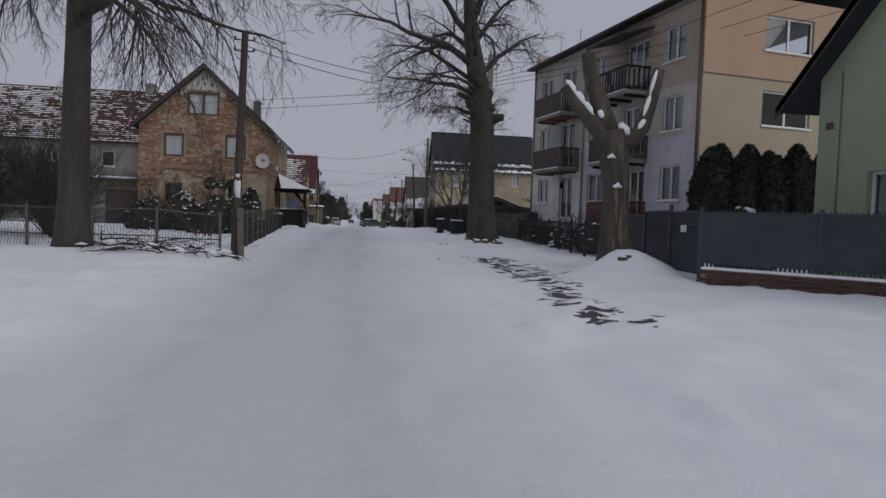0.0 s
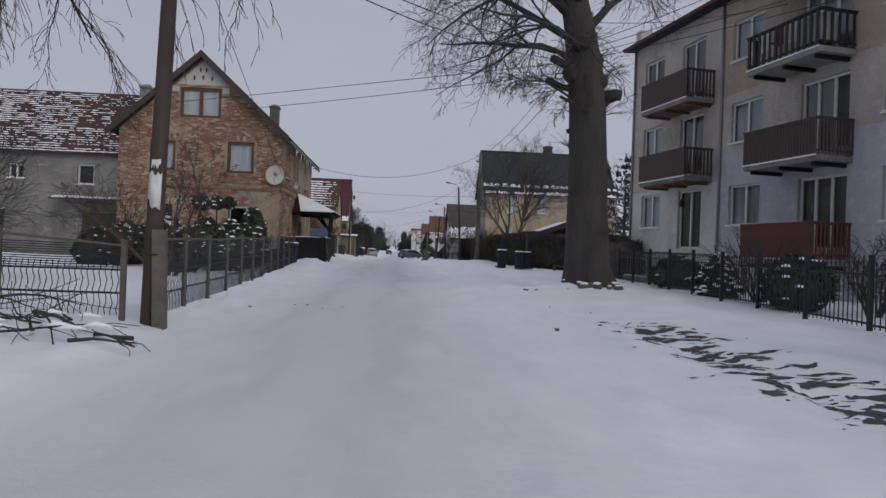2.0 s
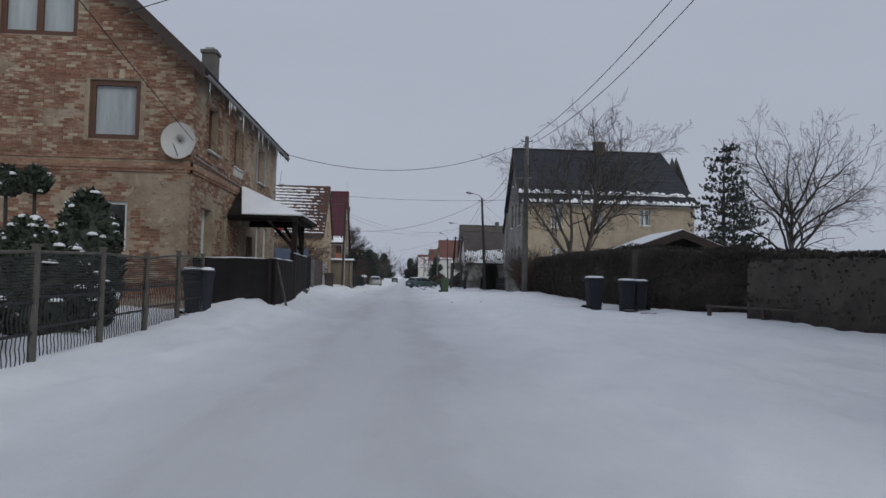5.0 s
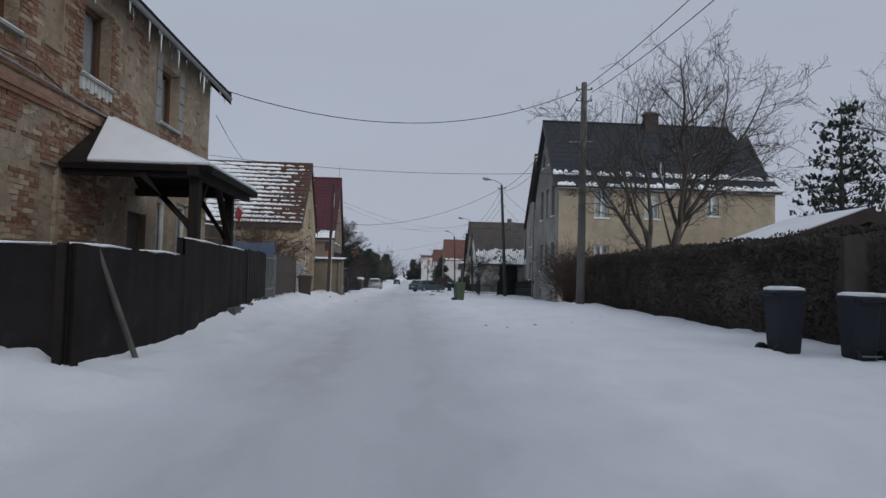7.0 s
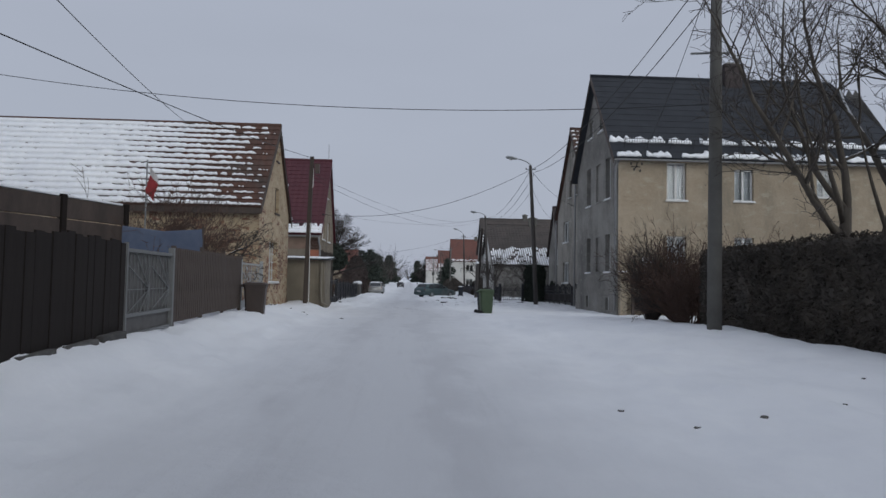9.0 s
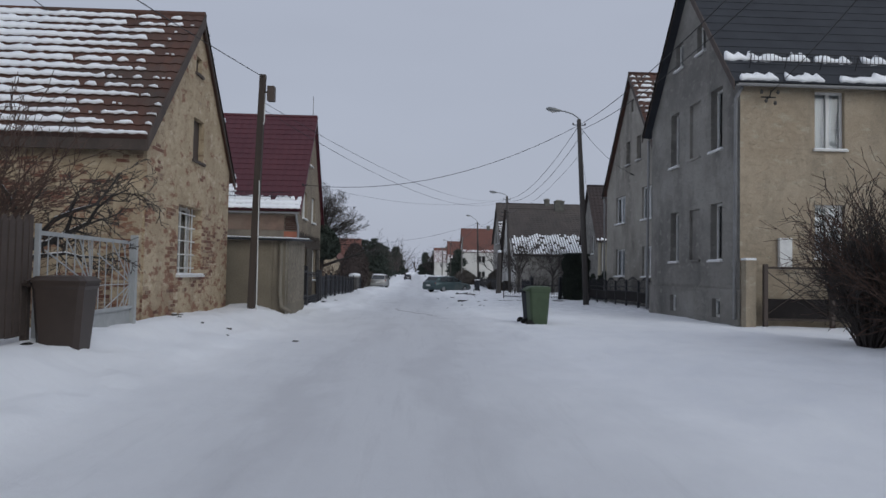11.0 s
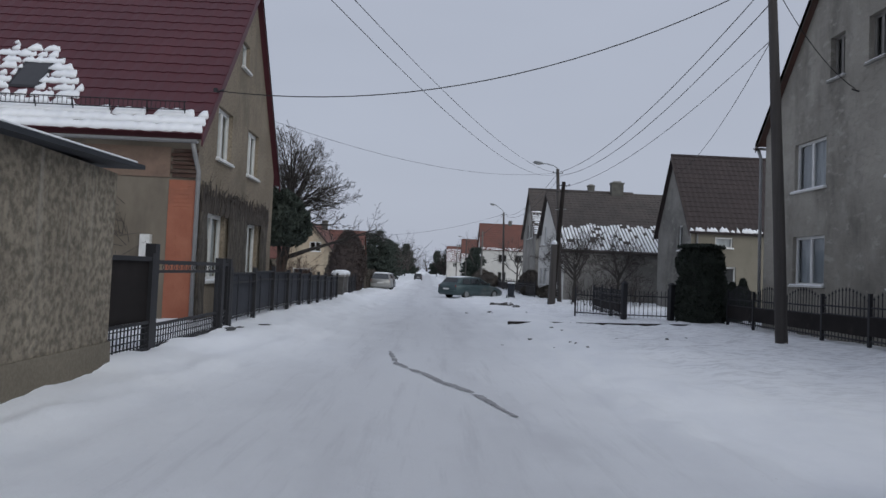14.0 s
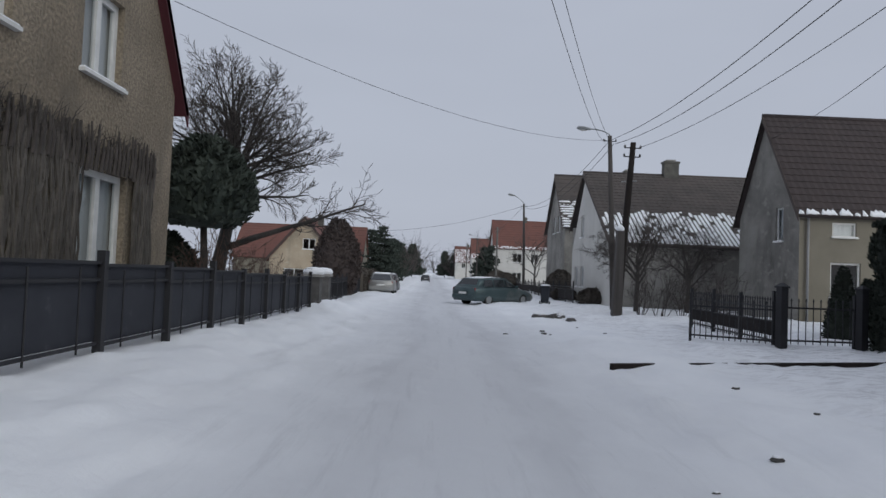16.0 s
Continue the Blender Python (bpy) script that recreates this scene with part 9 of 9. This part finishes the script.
# ---- bins ----
def wheelie_bin(label, at, yaw, body, snow=True, h=1.0, group="refuse bins", slim=1.0):
    t = thing("wheeled_bin", label, "refuse bin", at, yaw, group)

    def ring(w, d, z, y0=0.0):
        c, w, d = 0.05 * slim, w * slim, d * slim
        return [(x, y + y0, z) for x, y in ((-w + c, -d), (w - c, -d), (w, -d + c), (w, d - c), (w - c, d), (-w + c, d), (-w, d - c), (-w, -d + c))]

    part("body", MB().loft([ring(0.19, 0.21, 0.04), ring(0.20, 0.22, 0.1), ring(0.235, 0.27, h * 0.86), ring(0.25, 0.285, h * 0.9), ring(0.25, 0.285, h * 0.94)]), body, t)
    lid = part("lid", MB().loft([ring(0.26, 0.30, h * 0.94), ring(0.26, 0.30, h * 0.97), ring(0.22, 0.25, h * 1.02), ring(0.12, 0.15, h * 1.03)]), body, t)
    part("hinge", MB().tube([(-0.24 * slim, 0.32 * slim, h * 0.95), (0.24 * slim, 0.32 * slim, h * 0.95)], 0.02, 7), body, lid)
    part("handle", MB().tube([(-0.2 * slim, 0.28 * slim, h * 0.9), (-0.2 * slim, 0.36 * slim, h * 0.92), (0.2 * slim, 0.36 * slim, h * 0.92), (0.2 * slim, 0.28 * slim, h * 0.9)], 0.017, 6), body, t)
    for x in (-0.25 * slim, 0.25 * slim):
        wl_ = part("wheel", MB().tube([(x - 0.03, 0.27 * slim, 0.1), (x + 0.03, 0.27 * slim, 0.1)], 0.1, 14), RUBBER, t)
    part("axle", MB().tube([(-0.25, 0.27 * slim, 0.1), (0.25, 0.27 * slim, 0.1)], 0.015, 6), GREY_METAL, t)
    if snow:
        part("snow_cap", MB().loft([ring(0.24, 0.28, h * 0.985), ring(0.23, 0.27, h * 1.03), ring(0.16, 0.2, h * 1.055)]), SNOW, t, "snow on the lid", True)
    return t


wheelie_bin("black wheeled bin with snow on its lid by the fence", (-4.08, 40.8, -0.05), 80, BIN_BLACK, h=1.1)
wheelie_bin("black wheeled bin standing at the hedge", (6.45, 46.3, 0.02), 95, BIN_BLACK, True, h=1.06, slim=0.9)
wheelie_bin("black wheeled bin standing at the hedge", (7.3, 45.75, 0.02), 180, BIN_BLACK, True, h=1.0, slim=0.88)
wheelie_bin("black wheeled bin standing at the hedge", (7.76, 46.0, 0.02), 185, BIN_BLACK, True, h=0.99, slim=0.88)
wheelie_bin("black wheeled bin beside the green one", (3.42, 73.28, -0.14), 100, BIN_BLACK, False, 0.98)
wheelie_bin("green wheeled bin at the roadside", (3.42, 72.64, -0.14), 96, BIN_GREEN, False, 1.04)
wheelie_bin("brown wheeled bin beside the rusty fence", (-3.72, 63.15, 0.2), 95, BIN_BROWN, False, 0.9)
wheelie_bin("black wheeled bin further along the verge", (5.6, 113.5, -0.4), 170, BIN_BLACK, True, 1.0)


# ---- vehicles ----
def car_shape(label, at, yaw, paint, kind="wagon"):
    """A parked car pointing along its own +x."""
    t = thing("car", label, "car", at, yaw, "parked cars")
    W = 0.86

    def section(x, zs, ws):
        left = [(x, w, z) for z, w in zip(zs, ws)]
        return left + [(x, -w, z) for z, w in reversed(list(zip(zs, ws)))]

    roof_end = -1.75 if kind == "wagon" else -1.3
    body = [section(-2.28, (0.32, 0.5, 0.72, 0.86), (W - 0.16, W - 0.06, W - 0.07, W - 0.14)), section(-2.2, (0.24, 0.5, 0.8, 0.94), (W - 0.06, W, W - 0.01, W - 0.08)),
            section(-1.0, (0.22, 0.5, 0.82, 0.96), (W - 0.02, W + 0.01, W + 0.005, W - 0.06)), section(0.6, (0.22, 0.5, 0.80, 0.93), (W - 0.02, W + 0.01, W, W - 0.06)),
            section(1.1, (0.22, 0.5, 0.76, 0.88), (W - 0.02, W, W - 0.02, W - 0.1)), section(2.0, (0.24, 0.48, 0.64, 0.74), (W - 0.06, W - 0.03, W - 0.06, W - 0.16)), section(2.3, (0.3, 0.45, 0.55, 0.62), (W - 0.2, W - 0.14, W - 0.18, W - 0.28))]
    part("body", MB().loft(body), paint, t, "", True, "", 0.0)
    cab = [section(-2.12 if kind == "wagon" else -1.9, (0.93, 0.95), (W - 0.1, W - 0.12)), section(roof_end, (0.95, 1.37), (W - 0.07, W - 0.24)), section(-0.8, (0.95, 1.45), (W - 0.06, W - 0.21)), section(0.1, (0.94, 1.42), (W - 0.06, W - 0.22)), section(1.05, (0.9, 0.93), (W - 0.1, W - 0.13))]
    part("cabin", MB().loft(cab), paint, t, "", True)
    gl = plain("car_glass", (0.02, 0.024, 0.027), 0.12)
    for s in (1, -1):
        for x0, x1 in ((-1.65, -0.95), (-0.85, -0.05), (0.03, 0.72)):
            top0, top1 = (1.34 if x0 > -1.6 else 1.3), (1.34 if x1 < 0.3 else 1.06)
            yb, yt = W - 0.045, W - 0.185
            yt1 = yt if top1 > 1.2 else W - 0.09
            q = [(x0, s * yb, 0.98), (x1, s * yb, 0.96), (x1 - (0.1 if x1 > 0.3 else 0), s * yt1, top1), (x0 + (0.12 if x0 < -1.5 else 0), s * yt, top0)]
            part("side_window", MB().slab(q if s > 0 else q[::-1], 0.012), gl, t)
    part("rear_window", MB().slab([(-2.09, W - 0.2, 0.98), (-2.09, -W + 0.2, 0.98), (roof_end - 0.04, -W + 0.32, 1.34), (roof_end - 0.04, W - 0.32, 1.34)], 0.01), gl, t)
    part("windscreen", MB().slab([(1.03, -W + 0.16, 0.95), (1.03, W - 0.16, 0.95), (0.17, W - 0.28, 1.38), (0.17, -W + 0.28, 1.38)], -0.012), gl, t)
    for x in (-1.3, 1.35):
        for s in (1, -1):
            ty = part("wheel", MB().tube([(x, s * (W - 0.2), 0.31), (x, s * (W - 0.02), 0.31), (x, s * (W + 0.0), 0.31)], [0.31, 0.31, 0.28], 20), RUBBER, t)
            part("rim", MB().tube([(x, s * (W - 0.01), 0.31), (x, s * (W + 0.008), 0.31)], [0.21, 0.19], 14), GREY_METAL, ty)
    red = plain("tail_lamp_red", (0.25, 0.015, 0.015), 0.3)
    for s in (1, -1):
        part("tail_lamp", MB().box(-2.27, -2.2, s * (W - 0.14) - 0.08, s * (W - 0.14) + 0.08, 0.66, 0.88), red, t)
        part("headlamp", MB().box(2.14, 2.24, s * (W - 0.28) - 0.14, s * (W - 0.28) + 0.14, 0.52, 0.62), WHITE_FRAME, t)
        part("mirror", MB().box(0.62, 0.74, s * (W + 0.08) - 0.07, s * (W + 0.08) + 0.07, 0.95, 1.07), paint, t)
    part("bumper", MB().box(-2.34, -2.2, -W + 0.08, W - 0.08, 0.34, 0.54), paint, t, bevel=0.03)
    part("number_plate", MB().box(-2.36, -2.345, -0.26, 0.26, 0.58, 0.69), WHITE_FRAME, t)
    part("snow_cap", MB().loft([section(roof_end + 0.1, (1.375, 1.40), (0.6, 0.5)), section(-0.8, (1.44, 1.475), (0.6, 0.5)), section(-0.1, (1.42, 1.44), (0.58, 0.5))]), SNOW, t, "thin snow on the roof", True)
    return t


PAINT_TEAL = surface("dark_teal_car_paint", (0.055, 0.085, 0.09), (0.07, 0.10, 0.105), 1.0, 0.35, 200, 0.03, metal=0.4, dirt=(0.16, 0.16, 0.155))
PAINT_SILVER = surface("dull_silver_car_paint", (0.28, 0.28, 0.27), (0.33, 0.33, 0.32), 1.0, 0.4, 200, 0.03, metal=0.4)
PAINT_DARK = surface("dark_car_paint", (0.05, 0.05, 0.055), (0.065, 0.065, 0.07), 1.0, 0.35, 200, 0.03, metal=0.4)
car_shape("dark teal estate car parked across the verge", (3.0, 114.0, -0.54), 42, PAINT_TEAL)
car_shape("silver hatchback parked by the fence", (-3.75, 125.5, -0.55), 90, PAINT_SILVER, "hatch")
car_shape("dark car parked behind the silver one", (-3.9, 132.5, -0.6), 90, PAINT_DARK, "hatch")
car_shape("dark car far down the street", (-1.9, 210.0, -0.8), 90, PAINT_DARK, "hatch")


# ---- clutter on the snow ----
def rubble(label, at, n, spread, size, seed, mat=None, name="rubble"):
    rnd = random.Random(seed)
    t = thing(name, label, "rubble", (at[0], at[1], 0))
    for k in range(n):
        x, y = rnd.gauss(0, spread), rnd.gauss(0, spread * 0.6)
        z = ground_z(at[0] + x, at[1] + y)
        s = size * rnd.uniform(0.5, 1.3)
        pts = []
        for zz, w in ((-0.3, 0.7), (0.1, 1.0), (0.5, 0.75), (0.62, 0.35)):
            pts.append([(x + s * w * math.cos(a) * rnd.uniform(0.8, 1.3), y + s * w * math.sin(a) * rnd.uniform(0.7, 1.0), z + s * zz * (1.5 if size > 0.125 else 0.8)) for a in [1.047 * i for i in range(6)]])
        st_ = part("stone", MB().loft(pts), mat or STONE, t)
        if rnd.random() < (0.75 if size > 0.125 else 0.5):
            part("snow_cap", MB().loft([[(x + s * w * math.cos(a), y + s * w * 0.8 * math.sin(a), z + s * zz * (1.7 if size > 0.125 else 1.0)) for a in [1.047 * i for i in range(6)]] for zz, w in ((0.42, 0.75), (0.6, 0.7), (0.68, 0.3))]), SNOW, st_, "snow on the stone", True)
    return t


rubble("snow-dusted rubble at the foot of the lime tree", (6.2, 28.45), 20, 0.38, 0.13, 1)
rubble("snow-dusted rubble at the foot of the lime tree", (5.1, 28.3), 5, 0.3, 0.07, 2)
rubble("dark clods by the parked car", (3.4, 100.2), 10, 0.35, 0.14, 3)
rubble("dark clod beside the lopped tree", (7.0, 15.1), 3, 0.15, 0.1, 4)
rubble("small bricks lying in the snow by the cottage", (-4.3, 68.2), 8, 0.25, 0.06, 5)
rubble("small clods along the verge", (4.6, 86.0), 7, 1.4, 0.05, 6)
rubble("small clods along the verge", (3.2, 83.0), 6, 1.1, 0.04, 7)
rubble("small clods along the verge", (3.4, 22.0), 9, 1.6, 0.035, 8)
rubble("small clods along the verge", (-1.9, 24.5), 9, 1.3, 0.035, 9)
rubble("small clods along the verge", (4.0, 52.0), 6, 1.2, 0.04, 10)
rubble("small clods along the verge", (-2.5, 67.8), 4, 0.6, 0.05, 11)
rubble("small clods along the verge", (3.0, 95.0), 6, 1.0, 0.06, 12)

pile = thing("branch_pile", "heap of cut branches lying in the snow by the fence", "branches", (-4.3, 18.9, 0))
rnd = random.Random(14)
for k in range(34):
    g = Grower(150 + k, 0.0)
    x, y = rnd.uniform(-2.2, 2.2), rnd.uniform(-0.7, 0.6)
    a = rnd.gauss(0, 0.5) + (math.pi if rnd.random() < 0.5 else 0)
    g.limb((x, y, ground_z(-4.3 + x, 18.9 + y) + rnd.uniform(0.02, 0.22)), (math.cos(a), math.sin(a), rnd.uniform(-0.02, 0.22)), rnd.uniform(0.7, 1.9), rnd.uniform(0.015, 0.04), 0, [(6, 0.14, -0.05, 4, 0.5, 0.6, 20, 50, 0.3), (4, 0.18, 0, 0, 0, 0, 0, 0, 0)])
    part("branch", g.wood, BARK, pile, "", True)
mb = MB()
for k in range(26):
    x, y = rnd.uniform(-2.0, 2.0), rnd.uniform(-0.5, 0.5)
    z = ground_z(-4.3 + x, 18.9 + y) + rnd.uniform(0.05, 0.2)
    mb.tube([(x - 0.15, y, z), (x, y, z + 0.03), (x + 0.18, y + 0.03, z)], [0.01, 0.035, 0.01], 6)
part("snow_cap", mb, SNOW, pile, "snow on the branches", True, "stuff")


def bare_patch(label, spine, width, seed, thresh=0.1, cell=0.07, stretch=(0.8, 3.0), mat=None, lift=0.006):
    """Where the snow is scraped through: thin ragged streaks of bare ground, a little above the snow's foot."""
    pts = [Vector((*p, 0)) for p in spine]
    segs = [(pts[i], pts[i + 1], width[i]) for i in range(len(pts) - 1)]

    def field(x, y):
        best = -9.0
        for a, b, w in segs:
            d = b - a
            t = min(max(((x - a.x) * d.x + (y - a.y) * d.y) / d.length_squared, 0.0), 1.0)
            q = a + d * t
            best = max(best, -0.7 * (math.hypot(x - q.x, y - q.y) / w) ** 2 if math.hypot(x - q.x, y - q.y) < w * 1.3 else -9.0)
        if best < -2:
            return -1.0
        v = noise.noise(Vector((x * stretch[0], y * stretch[1], seed))) + 0.6 * noise.noise(Vector((x * stretch[0] * 3, y * stretch[1] * 2.6, seed + 5))) + 0.25 * noise.noise(Vector((x * stretch[0] * 8, y * stretch[1] * 7, seed + 2)))
        return v - thresh + best

    xs = [min(p.x for p in pts) - max(width), max(p.x for p in pts) + max(width)]
    ys_ = [min(p.y for p in pts) - max(width), max(p.y for p in pts) + max(width)]
    kx, ky = int((xs[1] - xs[0]) / cell) + 1, int((ys_[1] - ys_[0]) / cell) + 1
    F = [[field(xs[0] + i * cell, ys_[0] + j * cell) for i in range(kx + 1)] for j in range(ky + 1)]
    mb = MB()
    for j in range(ky):
        for i in range(kx):
            c = [(i, j), (i + 1, j), (i + 1, j + 1), (i, j + 1)]
            val = [F[q][p_] for p_, q in c]
            if max(val) <= 0:
                continue
            poly = []
            for k in range(4):
                (p0, q0), (p1, q1) = c[k], c[(k + 1) % 4]
                v0, v1 = val[k], val[(k + 1) % 4]
                if v0 > 0:
                    poly.append((p0, q0))
                if (v0 > 0) != (v1 > 0):
                    t = v0 / (v0 - v1)
                    poly.append((p0 + (p1 - p0) * t, q0 + (q1 - q0) * t))
            if len(poly) > 2:
                w = [(xs[0] + p_ * cell, ys_[0] + q * cell) for p_, q in poly]
                mb.add([(x, y, sheet_z(x, y) + lift) for x, y in w], [tuple(range(len(w)))])
    return single("bare_patch", mb.weld(), mat or DIRT, label, "bare ground", kind="stuff")


bare_patch("ragged dark streaks of bare ground through the snow", ((4.85, 21.2), (4.95, 18.5), (4.95, 16.0), (4.75, 13.5), (4.4, 11.5), (4.15, 8.2)), (1.0, 1.1, 0.8, 0.65, 0.6), 3.0, 0.08, 0.034, (2.2, 4.6))
bare_patch("long dark slush rut across the packed snow", ((-0.58, 81.6), (-0.38, 79.9), (0.0, 79.03), (0.29, 78.35), (0.62, 77.56), (0.76, 77.0), (0.9, 76.5)), (0.035, 0.06, 0.06, 0.055, 0.045, 0.035), 12.0, -0.62, 0.03, (4, 4), SLUSH)
bare_patch("bare strip at the gate's foot", ((-3.55, 82.3), (-3.5, 82.85), (-3.1, 83.25)), (0.1, 0.12), 18.0, -0.2, 0.04, (2, 2))
bare_patch("thin bare strip beside the bins", ((6.2, 44.9), (7.8, 44.8)), (0.25,), 20.0, 0.2, 0.05, (1, 4))
